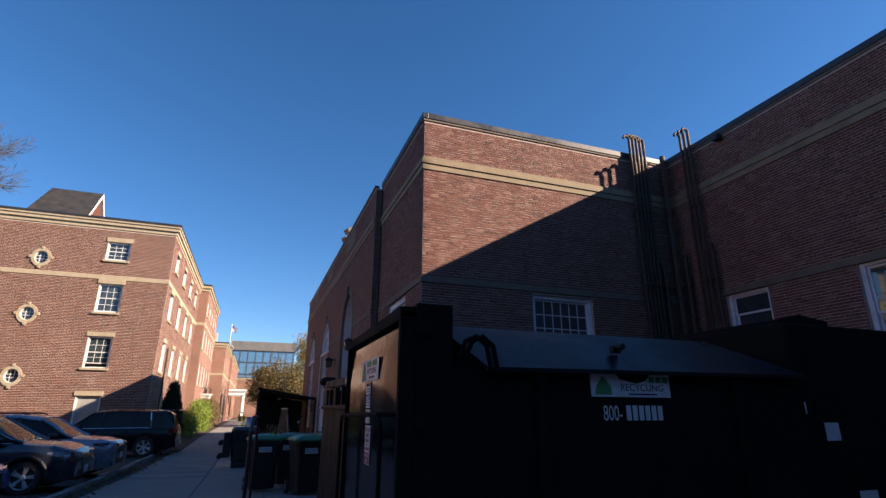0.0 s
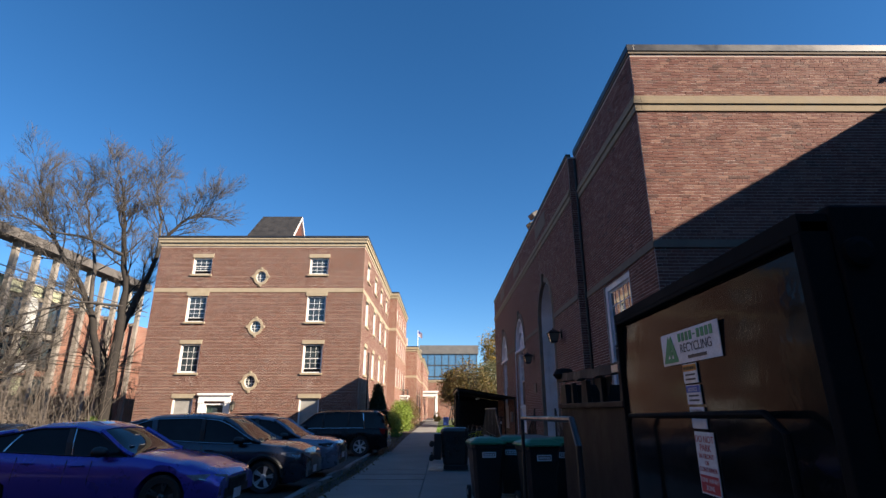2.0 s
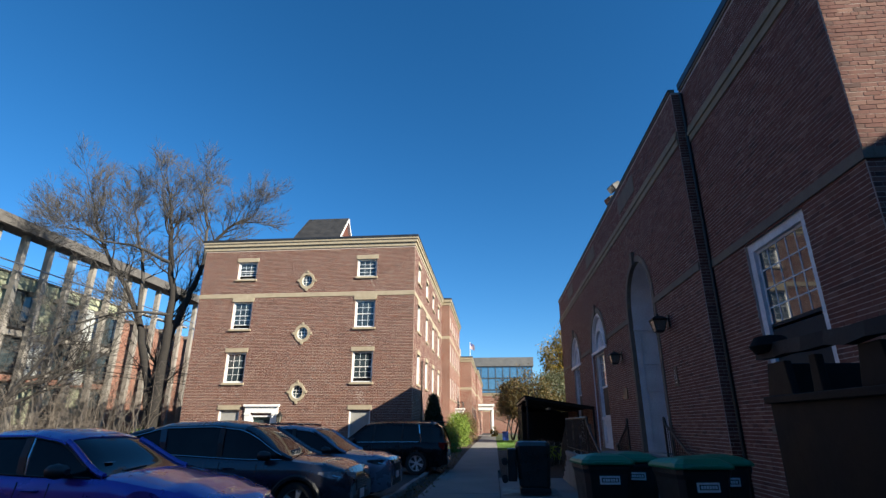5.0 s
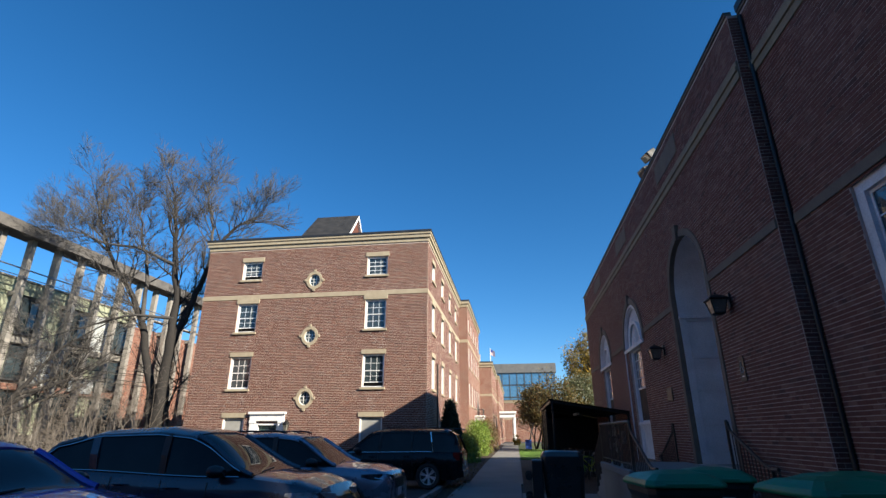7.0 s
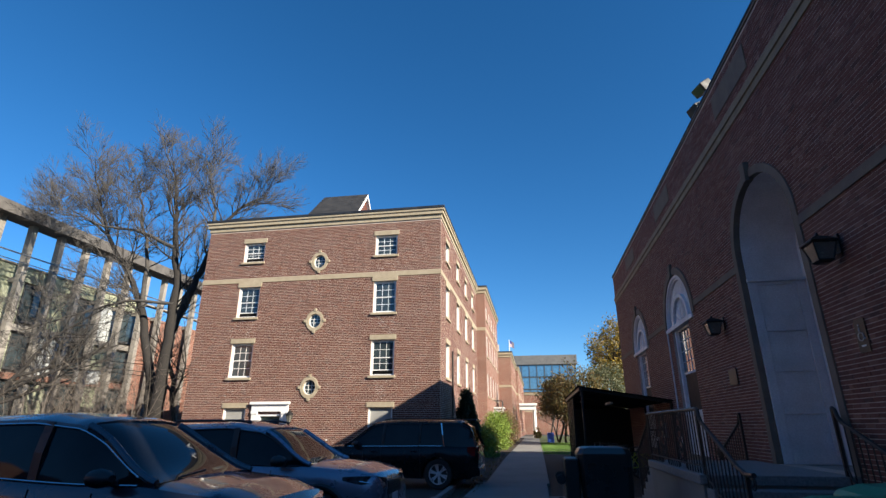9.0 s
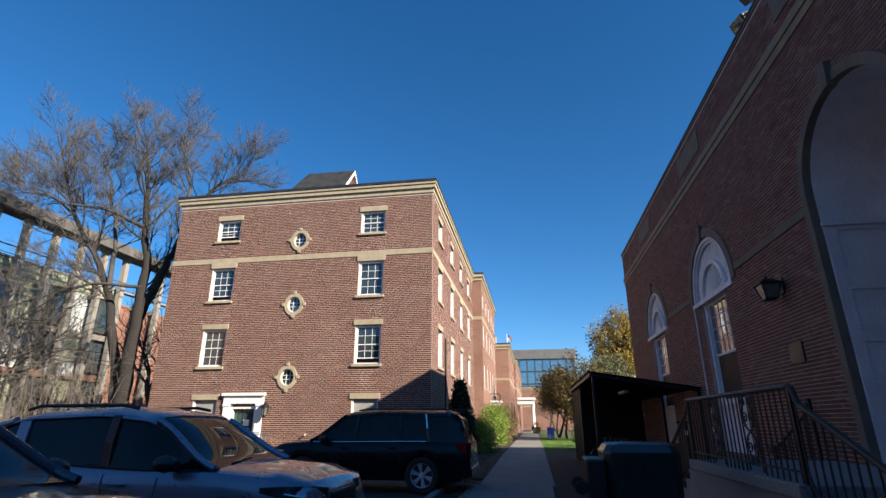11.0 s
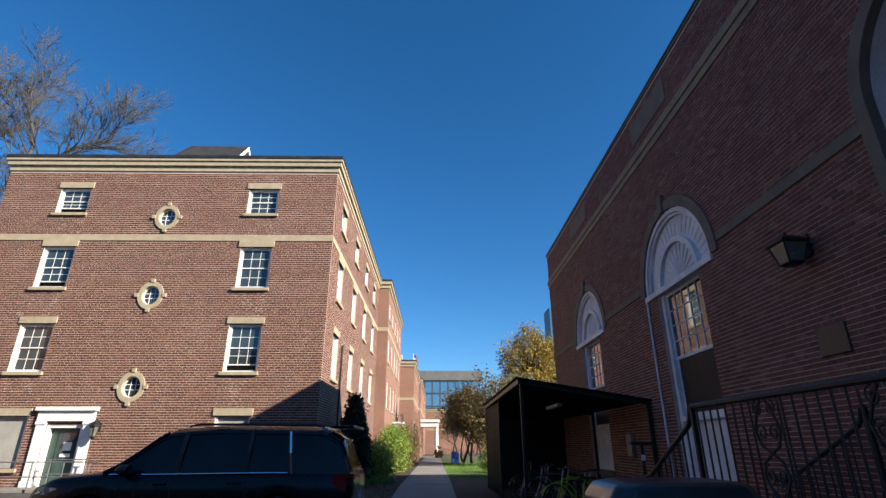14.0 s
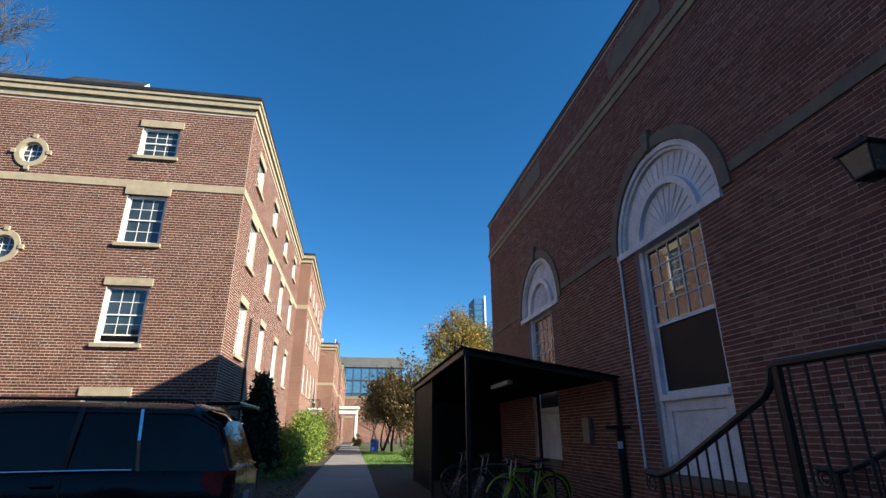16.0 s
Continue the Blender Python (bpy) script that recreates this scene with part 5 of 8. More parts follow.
        # mirror
        mx = roof[-1][0] - 0.42
        mz = curve(top, mx) + 0.05
        my = wide(mx) + 0.1
        mir = part("mirror", Mesh().loft([[(mx + dx, s * (my + ry * math.cos(g)), mz + rz * math.sin(g)) for g in [2 * math.pi * k / 12 for k in range(12)]]
                                          for dx, ry, rz in ((-0.09, 0.1, 0.07), (-0.02, 0.115, 0.085), (0.06, 0.1, 0.07), (0.11, 0.05, 0.03))]), trim_black, t, smooth=True)
        part("mirror_arm", Mesh().tube([(mx + 0.02, s * (my - 0.16), mz - 0.06), (mx + 0.02, s * (my - 0.05), mz - 0.03)], 0.03), trim_black, mir)
        # doors: seams and handles
        for px in (roof[-1][0] - 0.62, (pillars[0][0] if pillars else 0.0) + 0.02, ax[1] + wr + 0.12):
            zt = curve(top, px)
            w = wide(px)
            part("door_seam", Mesh().tube([(px, s * w * 0.962, low + 0.06), (px, s * (w + 0.0005), low + (zt - low) * 0.5), (px + 0.02, s * w * 0.978, zt - 0.09)], 0.006, 5), trim_black, body)
        for px in ((pillars[0][0] if pillars else 0.0) + 0.22, ax[1] + wr + 0.32):
            zt = curve(top, px) - 0.17
            part("door_handle", Mesh().tube([(px - 0.11, s * wide(px) * 0.985, zt), (px - 0.09, s * (wide(px) * 0.995 + 0.02), zt), (px + 0.09, s * (wide(px) * 0.995 + 0.02), zt), (px + 0.11, s * wide(px) * 0.985, zt)], 0.014, 6), paint, body)
        # lamps
        zt = curve(top, half - 0.12)
        m = Mesh()
        m.loft([[(half - fx, s * (wide(half - fx) * fy + 0.01), zt - 0.06 - up + hh * k) for k in (0, 0.5, 1)] + [(half - fx - 0.08, s * (wide(half - fx) * fy - 0.09), zt - 0.06 - up + hh * k) for k in (1, 0.5, 0)]
                for fx, fy, up, hh in ((0.55, 0.975, 0.02, 0.05), (0.36, 0.985, 0.06, 0.1), (0.2, 0.97, 0.09, 0.13), (0.07, 0.85, 0.1, 0.13), (-0.01, 0.62, 0.1, 0.1))])
        lamp = part("headlight", m, lens, t, "clear headlight cluster", smooth=True)
        part("lamp_strip", Mesh().tube([(half - 0.3, s * (wide(half - 0.3) * 0.99 + 0.01), zt - 0.09), (half - 0.12, s * (wide(half - 0.12) * 0.95 + 0.012), zt - 0.13), (half - 0.01, s * wide(half) * 0.72, zt - 0.13)], 0.012, 6), chrome, lamp)
        zt = curve(top, -half + 0.1)
        part("tail_light", Mesh().loft([[(-half + fx, s * (wide(-half + fx) * fy + 0.012), zt - 0.08 - hh), (-half + fx, s * (wide(-half + fx) * fy + 0.012), zt - 0.03), (-half + fx + 0.05, s * (wide(-half + fx) * fy - 0.1), zt - 0.03), (-half + fx + 0.05, s * (wide(-half + fx) * fy - 0.1), zt - 0.08 - hh)]
                                        for fx, fy, hh in ((0.32, 0.985, 0.08), (0.1, 0.98, 0.2 + tail_round * 0.2), (-0.012, 0.86, 0.2 + tail_round * 0.2))]), lamp_red, t)
        for a in ax:
            wheel = part("wheel", Mesh().lathe([(wr * 0.66, -0.1), (wr * 0.9, -0.11), (wr * 0.985, -0.085), (wr, -0.05), (wr, 0.05), (wr * 0.985, 0.085), (wr * 0.9, 0.11), (wr * 0.66, 0.1)], 36, "y", (a, s * (W / 2 - 0.125), wr), caps=False), tyre_rubber, t, smooth=True)
            m = Mesh().lathe([(wr * 0.66, 0.1), (wr * 0.7, 0.1), (wr * 0.7, 0.075), (wr * 0.63, 0.07), (wr * 0.62, 0.0), (wr * 0.66, 0.0)], 36, "y", (0, 0, 0), caps=False)
            for k in range(spokes):
                g = 2 * math.pi * k / spokes + 0.2
                for dg in (-0.13, 0.13):
                    d0, d1 = Vector((math.sin(g), 0, math.cos(g))), Vector((math.sin(g + dg), 0, math.cos(g + dg)))
                    q = Vector((math.cos(g), 0, -math.sin(g))) * wr * 0.055
                    p0, p1 = d0 * wr * 0.12, d1 * wr * 0.64
                    m.add([tuple(p0 - q + Vector((0, 0.05, 0))), tuple(p0 + q + Vector((0, 0.05, 0))), tuple(p1 + q + Vector((0, 0.085, 0))), tuple(p1 - q + Vector((0, 0.085, 0))),
                           tuple(p0 - q + Vector((0, 0.02, 0))), tuple(p0 + q + Vector((0, 0.02, 0))), tuple(p1 + q + Vector((0, 0.05, 0))), tuple(p1 - q + Vector((0, 0.05, 0)))],
                          [(0, 1, 2, 3), (7, 6, 5, 4), (0, 4, 5, 1), (1, 5, 6, 2), (2, 6, 7, 3), (3, 7, 4, 0)])
            m.lathe([(wr * 0.17, 0.0), (wr * 0.17, 0.06), (wr * 0.1, 0.075)], 16, "y")
            m.v = [(a + x, s * (W / 2 - 0.125) + s * y, wr + z) for x, y, z in m.v]
            if s < 0:
                m.f = [f[::-1] for f in m.f]
            part("rim", m, rim, wheel)
            part("hub_disc", Mesh().lathe([(wr * 0.62, -0.02), (wr * 0.62, 0.0)], 24, "y", (a, s * (W / 2 - 0.11), wr)), trim_black, wheel)
    # front: grille, bumper intake, plate
    zt = curve(top, half - 0.05)
    fw = wide(half)
    g = part("grille", Mesh().box(half - 0.06, half + 0.012, -fw * 0.5, fw * 0.5, zt - 0.26, zt - 0.05), trim_black, t, bevel=0.02)
    for k in range(1, 5):
        part("grille_bar", Mesh().box(half + 0.01, half + 0.02, -fw * 0.47, fw * 0.47, zt - 0.26 + 0.042 * k, zt - 0.25 + 0.042 * k), trim, g)
    part("bumper_intake", Mesh().box(half - 0.12, half + 0.006, -fw * 0.7, fw * 0.7, low + 0.1, low + 0.24), trim_black, t, bevel=0.02)
    if plate:
        part("number_plate", Mesh().box(half + 0.012, half + 0.024, -0.155, 0.155, zt - 0.4, zt - 0.25), plate_white, t)
    part("rear_bumper", Mesh().box(-half - 0.03, -half + 0.2, -wide(-half) * 0.97, wide(-half) * 0.97, low + 0.08, low + 0.3), trim_black if cladding else paint, t, bevel=0.03)
    part("rear_plate", Mesh().box(-half - 0.012, -half + 0.002, -0.155, 0.155, low + 0.42, low + 0.57), plate_white, t)
    wip = roof[-1][0]
    part("wiper", Mesh().tube([(wip - 0.02, -0.5, curve(top, wip) + 0.03), (wip - 0.1, 0.05, curve(top, wip - 0.1) + 0.05)], 0.01, 5), trim_black, t)
    return t


sedan = make_car("parked_sedan", "metallic blue sports sedan parked on the asphalt lot", (-6.2, 11.85, gz(11.8)), 0, paint_blue, 4.7, 1.84, 1.45, 2.85, 0.34,
                 [(-2.35, 0.86), (-2.2, 1.03), (-1.4, 1.05), (0.3, 0.98), (0.95, 0.97), (1.7, 0.87), (2.2, 0.72), (2.35, 0.6)],
                 [(-2.05, 1.02), (-1.4, 1.3), (-0.7, 1.44), (-0.2, 1.45), (0.12, 1.4), (0.92, 0.97)], 0.2, 0.2, alloy_dark, 5, lamp_lens, trim_black,
                 [(-0.12, -0.1, 0.09, None), (-0.05, -0.1, 0.02, chrome), (-1.2, 0.2, 0.03, chrome)], scale=1.08)
part("parking_sticker", Mesh().box(0.6, 0.72, -0.55, -0.42, 1.09, 1.094), plate_white, sedan)
crossover = make_car("parked_crossover", "dark slate-blue crossover parked nose to the kerb", (-5.45, 15.25, gz(15.2)), 0, paint_slate, 4.65, 1.84, 1.69, 2.7, 0.355,
                     [(-2.32, 1.0), (-2.2, 1.13), (-1.4, 1.16), (0.5, 1.08), (1.1, 1.08), (1.75, 1.02), (2.2, 0.9), (2.32, 0.72)],
                     [(-2.2, 1.15), (-1.85, 1.5), (-1.2, 1.66), (-0.3, 1.69), (0.2, 1.64), (1.25, 1.08)], 0.17, 0.24, alloy, 5, lamp_lens, chrome,
                     [(-0.08, -0.05, 0.1, None), (-1.15, -0.12, 0.12, paint_slate)], trim_black, scale=1.05)
make_car("parked_suv", "silver-grey compact sport utility vehicle parked nose to the kerb", (-5.35, 18.75, gz(18.7)), 0, paint_grey, 4.6, 1.86, 1.7, 2.69, 0.365,
               [(-2.3, 1.0), (-2.2, 1.15), (-1.4, 1.17), (0.5, 1.1), (1.1, 1.1), (1.8, 1.06), (2.22, 0.96), (2.3, 0.8)],
               [(-2.15, 1.15), (-1.85, 1.5), (-1.2, 1.66), (-0.3, 1.7), (0.25, 1.64), (1.2, 1.1)], 0.16, 0.25, alloy, 5, lamp_dark, trim_black,
               [(-0.08, -0.05, 0.1, None), (-1.2, -0.1, 0.14, paint_grey)], trim_black, rails=True, scale=1.05)
full_suv = make_car("parked_large_suv", "large black sport utility vehicle parked tail to the kerb", (-4.9, 26.52, gz(26.4)), 180, paint_black, 5.35, 2.06, 1.93, 3.07, 0.42,
                    [(-2.67, 1.1), (-2.6, 1.2), (-1.4, 1.22), (0.8, 1.2), (1.35, 1.2), (2.2, 1.14), (2.58, 1.0), (2.67, 0.8)],
                    [(-2.62, 1.2), (-2.42, 1.72), (-2.1, 1.9), (-0.3, 1.93), (0.45, 1.88), (1.45, 1.2)], 0.16, 0.3, alloy, 6, lamp_lens, chrome,
                    [(0.25, -0.05, 0.08, None), (-0.9, -0.02, 0.06, None), (-1.66, 0.1, 0.035, chrome)], None, rails=True, trim_from=-1.68)
part("rear_spoiler", Mesh().box(-2.62, -2.2, -0.72, 0.72, 1.9, 1.95), paint_black, full_suv, bevel=0.02)
make_car("parked_car", "dark sedan parked farther along the lot", (-15.5, 21.0, gz(21)), 90, paint_black, 4.7, 1.84, 1.45, 2.85, 0.34,
         [(-2.35, 0.86), (-2.2, 1.03), (-1.4, 1.05), (0.3, 0.98), (0.95, 0.97), (1.7, 0.87), (2.2, 0.72), (2.35, 0.6)],
         [(-1.95, 1.02), (-1.3, 1.3), (-0.6, 1.44), (-0.1, 1.45), (0.25, 1.4), (1.05, 0.97)], 0.2, 0.2, alloy, 5, lamp_lens, chrome, [(-0.05, -0.1, 0.09, None)], scale=1.02)

# ---- steps, landing and railings of the hall door ----
LAND, LX = 0.95, 1.88
LY0, LY1 = 18.3, 22.0
steps = thing("entrance_steps", "granite landing with a flight of steps on each side", "steps", kind="structure")
part("landing", Mesh().box(LX, HN - 0.002, LY0 + 0.02, LY1 - 0.02, -0.25, LAND - 0.14), concrete, steps)
part("landing_slab", Mesh().box(LX - 0.05, HN - 0.004, LY0 - 0.02, LY1 + 0.02, LAND - 0.14, LAND), granite, steps, "pale granite landing slab", bevel=0.015)
for k in range(1, 6):
    z = LAND - k * 0.175
    part("step", Mesh().box(LX + 0.02, HN - 0.004, LY1 + 0.02 + 0.32 * (k - 1), LY1 + 0.04 + 0.32 * k, -0.25, z), granite, steps, bevel=0.012)
    part("step", Mesh().box(LX + 0.02, HN - 0.004, LY0 - 0.04 - 0.32 * k, LY0 - 0.02 - 0.32 * (k - 1), -0.25, z), granite, steps, bevel=0.012)


def scroll(m, c, r, turns, start, flip, plane):
    """A flat iron volute in a plane: plane(u, v) gives the place."""
    pts = []
    for k in range(int(turns * 14) + 1):
        a = start + flip * 2 * math.pi * k / 14
        q = r * (1 - 0.8 * k / (turns * 14))
        pts.append(plane(c[0] + q * math.cos(a), c[1] + q * math.sin(a)))
    m.tube(pts, 0.009, 5)


def stair_rail(x, label, panels):
    """Wrought-iron rail: level along the landing, dropping at its ends and falling with both flights."""
    flat = (LY1 - LY0) / 2
    t = thing("iron_railing", label, "railing", (x, (LY0 + LY1) / 2, LAND))
    fall = [(0.0, 0.93), (0.05, 0.91), (0.09, 0.8), (0.16, 0.73), (1.35, 0.2), (1.6, 0.13), (1.85, 0.14)]
    north_run = [(0, flat + d, z) for d, z in fall]
    south_run = [(0, -flat - d, z) for d, z in fall[::-1]]

    def height(y):
        d = abs(y) - flat
        return float(np.interp(d, [a for a, b in fall], [b for a, b in fall])) if d > 0 else 0.93

    def floor(y):
        d = abs(y) - flat - 0.02
        return -0.175 * min(5, math.ceil(d / 0.32)) if d > 0 else 0.0

    level = (0, -flat * 0.5, 0.93), (0, flat * 0.5, 0.93)
    runs = [south_run + list(level) + north_run] if panels else [south_run, north_run]
    for run in runs:
        part("handrail", Mesh().tube(run, 0.03, 8), black_iron, t)
        low = [(0, p[1], max(floor(p[1]) + 0.1, p[2] - 0.82)) for p in run if abs(p[1]) < flat + 1.4]
        part("bottom_rail", Mesh().tube(low, 0.014, 6), black_iron, t)
    spots = (-0.65, 0.6)
    reach = flat + 1.6
    n = int(2 * reach / 0.14)
    for k in range(n + 1):
        y = -reach + 2 * reach * k / n
        if not panels and abs(y) < flat - 0.02:
            continue
        if panels and any(abs(y - c) < 0.2 for c in spots):
            continue
        part("baluster", Mesh().tube([(0, y, floor(y)), (0, y, height(y) - 0.02)], 0.0105, 5), black_iron, t)
    for y in (-flat - 1.62, -flat, flat, flat + 1.62):
        part("newel", Mesh().box(-0.022, 0.022, y - 0.022, y + 0.022, floor(y), height(y)), black_iron, t)
    for s in (-1, 1):
        m = Mesh()
        scroll(m, (s * (flat + 1.78), 0.05), 0.1, 1.6, math.pi / 2, -s, lambda u, v: (0, u, v))
        part("volute", m, black_iron, t)
    if panels:
        for c in spots:
            m = Mesh()
            pl = (lambda u, v: (0, u, v))
            for s in (-1, 1):
                m.tube([(0, c + s * 0.03, 0.9), (0, c + s * 0.1, 0.8), (0, c + s * 0.17, 0.66), (0, c + s * 0.12, 0.53), (0, c, 0.47), (0, c - s * 0.12, 0.4), (0, c - s * 0.16, 0.28), (0, c - s * 0.08, 0.16), (0, c - s * 0.03, 0.1)], 0.012, 5)
                scroll(m, (c + s * 0.085, 0.63), 0.085, 1.5, -math.pi / 2, s, pl)
                scroll(m, (c + s * 0.085, 0.83), 0.07, 1.4, math.pi / 2, -s, pl)
                scroll(m, (c + s * 0.08, 0.3), 0.085, 1.5, math.pi / 2, -s, pl)
                scroll(m, (c + s * 0.09, 0.13), 0.06, 1.3, math.pi / 2, s, pl)
                m.tube([(0, c + s * 0.2, 0.02), (0, c + s * 0.2, 0.9)], 0.0105, 5)
            part("scroll_panel", m, black_iron, t, "iron panel of paired scrolls")
    return t


stair_rail(LX + 0.05, "black wrought-iron railing with scroll panels along the landing", True)
stair_rail(HN - 0.16, "black wrought-iron wall railing curving down the steps", False)


def box_lantern(at):
    """A square wall lantern: hipped cap, tapering glazed body, corner bars and bracket."""
    t = thing("wall_lantern", "black iron box lantern with frosted glass on the brick wall", "lantern", at)
    t.scale = (0.85, 0.85, 0.85)
    c = -0.27

    def square(h, z):
        return [(c - h, -h, z), (c + h, -h, z), (c + h, h, z), (c - h, h, z)]

    part("cap", Mesh().loft([square(0.2, -0.02), square(0.215, 0.0), square(0.215, 0.02), square(0.11, 0.1), square(0.05, 0.13)]), black_iron, t, bevel=0.004)
    part("finial", Mesh().lathe([(0.02, 0.13), (0.03, 0.16), (0.012, 0.2)], 10, centre=(c, 0, 0)), black_iron, t, smooth=True)
    part("glass", Mesh().loft([square(0.175, -0.02), square(0.115, -0.3)]), lantern_glass, t, "frosted lantern glass")
    for i, j in ((-1, -1), (1, -1), (1, 1), (-1, 1)):
        part("corner_bar", Mesh().tube([(c + i * 0.18, j * 0.18, -0.02), (c + i * 0.12, j * 0.12, -0.3)], 0.014, 5), black_iron, t)
    part("base", Mesh().loft([square(0.128, -0.3), square(0.128, -0.325), square(0.07, -0.36)]), black_iron, t, bevel=0.004)
    part("bracket", Mesh().box(c + 0.1, 0.0, -0.03, 0.03, 0.0, 0.06), black_iron, t, bevel=0.006)
    part("back_plate", Mesh().box(-0.01, 0.022, -0.09, 0.09, -0.2, 0.14), black_iron, t, bevel=0.006)


box_lantern((HN - 0.03, 22.36, 3.93))
box_lantern((HN - 0.03, 17.4, 4.15))

plaque_metal = surface("plaque_metal", (0.05, 0.045, 0.04), (0.09, 0.08, 0.07), 8, 0.5, 0.6, bump=0.3)
plaque = tagged(part("wall_plaque", Mesh().box(HN - 0.035, HN - 0.006, 22.1, 22.58, 2.5, 2.86), plaque_metal, bevel=0.008), "small dark bronze plaque on the brick wall", "plaque")
worn_white = surface("worn_white", (0.3, 0.3, 0.3), (0.5, 0.5, 0.5), 20, 0.6, bump=0.1)
access = thing("access_sign", "small dark sign with a white wheelchair symbol", "sign", (HN - 0.012, 17.4, 2.8))
access.scale = (1.0, 0.75, 0.75)
part("plate", Mesh().box(-0.012, 0.0, -0.16, 0.16, -0.3, 0.3), plaque_metal, access)
m = Mesh().tube([(-0.016, 0.075 * math.cos(a) + 0.01, 0.075 * math.sin(a) - 0.02) for a in [radians(g) for g in range(-150, 91, 20)]], 0.009, 5)
m.tube([(-0.016, 0.02, 0.15), (-0.016, 0.02, 0.05), (-0.016, -0.05, 0.04), (-0.016, -0.08, -0.07), (-0.016, -0.12, -0.06)], 0.01, 5)
m.lathe([(0.02, -0.014), (0.02, -0.02)], 10, "x", (0, 0.02, 0.19))
part("symbol", m, worn_white, access)
part("lettering", Mesh().box(-0.015, -0.012, -0.07, 0.07, -0.2, -0.17), white_paint, access)
conduit = thing("conduit", "thin white conduit running down the brick wall", "conduit", (HN - 0.03, 27.4, 0.75))
part("pipe", Mesh().tube([(0, 0, 0.0), (0, 0, 3.85)], 0.025), old_white, conduit)
tagged(part("junction_box", Mesh().box(HN - 0.12, HN - 0.008, 29.3, 29.6, 1.25, 1.75), galvanised, bevel=0.01), "grey junction box on the brick wall", "junction box")
flood_grey = surface("flood_grey", (0.022, 0.022, 0.023), (0.045, 0.045, 0.045), 6, 0.6, 0.0, bump=0.1)
flood = thing("floodlight", "pair of grey floodlights on the parapet", "floodlight", (HN + 0.3, 21.5, 9.1))
part("post", Mesh().tube([(0, 0, 0), (-0.05, 0, 0.45)], 0.03), flood_grey, flood)
for y, z, tilt in ((-0.28, 0.52, -35), (0.3, 0.3, -25)):
    h = part("lamp_head", Mesh().box(-0.16, 0.16, -0.2, 0.2, -0.12, 0.12), flood_grey, flood, bevel=0.02)
    h.matrix_local = pose(-0.2, y, z, 0, tilt, 15)
    part("lens", Mesh().box(-0.175, -0.162, -0.17, 0.17, -0.1, 0.1), window_glass, h)
part("bar", Mesh().tube([(-0.05, -0.3, 0.4), (-0.05, 0.32, 0.4)], 0.025), flood_grey, flood)

# pipes in the inner corner of the hall
for k, (x, y, top, r, hook) in enumerate(((10.66, 10.3, 9.75, 0.04, True), (10.79, 10.3, 9.8, 0.04, True), (10.92, 10.3, 9.8, 0.04, True), (11.05, 10.3, 9.8, 0.04, True), (11.18, 10.3, 9.75, 0.04, True),
                                          (11.75, 10.2, 9.4, 0.075, False), (11.93, 9.6, 9.7, 0.04, True), (11.93, 9.45, 9.7, 0.04, True), (11.93, 9.3, 9.7, 0.04, True),
                                          (11.4, 10.3, 6.0, 0.06, False), (11.9, 10.0, 6.2, 0.06, False), (11.93, 9.1, 6.3, 0.05, False))):
    p = thing("wall_pipe", "dark vent pipe with a hooked top" if hook else "dull metal downpipe in the wall corner", "pipe", (x, y, 0.2), group="pipes in the wall corner")
    pts = [(0, 0, 0), (0, 0, top - 0.3)]
    if hook:
        pts += [(0, 0, top - 0.2), (-0.05, 0, top - 0.12), (-0.16, 0, top - 0.12), (-0.2, 0, top - 0.2)]
    part("tube", Mesh().tube(pts, r, 8), rust_steel, p)
    for z in (2.5, 5.0, 7.2):
        if z < top - 0.5:
            part("clamp", Mesh().box(-r - 0.02, r + 0.02, -r - 0.02, r + 0.02, z, z + 0.05), rust_steel, p)
tagged(part("wall_sensor", Mesh().box(11.85, 12.05, 8.3, 8.5, 8.95, 9.1), black_iron, bevel=0.01), "small dark box under the parapet", "sensor")

# ---- waste container ----
gloss_black = surface("gloss_black", (0.006, 0.006, 0.006), (0.012, 0.0115, 0.011), 1.2, 0.1, 0.0, bump=0.06, fine=2.5, coat=0.6, spread=0.05, distance=0.05)
dull_black = surface("dull_black", (0.005, 0.005, 0.005), (0.012, 0.0115, 0.011), 2, 0.8, 0.0, bump=0.3, fine=30)
gloss_black.node_tree.nodes["Principled BSDF"].inputs["IOR"].default_value = 1.24
gloss_black.node_tree.nodes["Principled BSDF"].inputs["Coat Weight"].default_value = 0.0
dull_black.node_tree.nodes["Principled BSDF"].inputs["Specular IOR Level"].default_value = 0.1
lid_steel = surface("lid_steel", (0.006, 0.007, 0.01), (0.013, 0.013, 0.018), 1.5, 0.35, 0.0, bump=0.08, fine=3, distance=0.03)
lid_steel.node_tree.nodes["Principled BSDF"].inputs["IOR"].default_value = 1.3
sticker = surface("sticker", (0.55, 0.56, 0.57), (0.68, 0.69, 0.7), 9, 0.45, bump=0.05)
ink = surface("ink", (0.02, 0.02, 0.02), (0.04, 0.04, 0.04), 9, 0.5, bump=0)
red_ink = surface("red_ink", (0.35, 0.02, 0.03), (0.45, 0.04, 0.05), 9, 0.5, bump=0)
green_ink = surface("green_ink", (0.02, 0.2, 0.07), (0.03, 0.28, 0.1), 9, 0.5, bump=0)
blue_ink = surface("blue_ink", (0.02, 0.06, 0.3), (0.03, 0.09, 0.38), 9, 0.5, bump=0)
orange_ink = surface("orange_ink", (0.5, 0.2, 0.02), (0.65, 0.28, 0.03), 9, 0.5, bump=0)

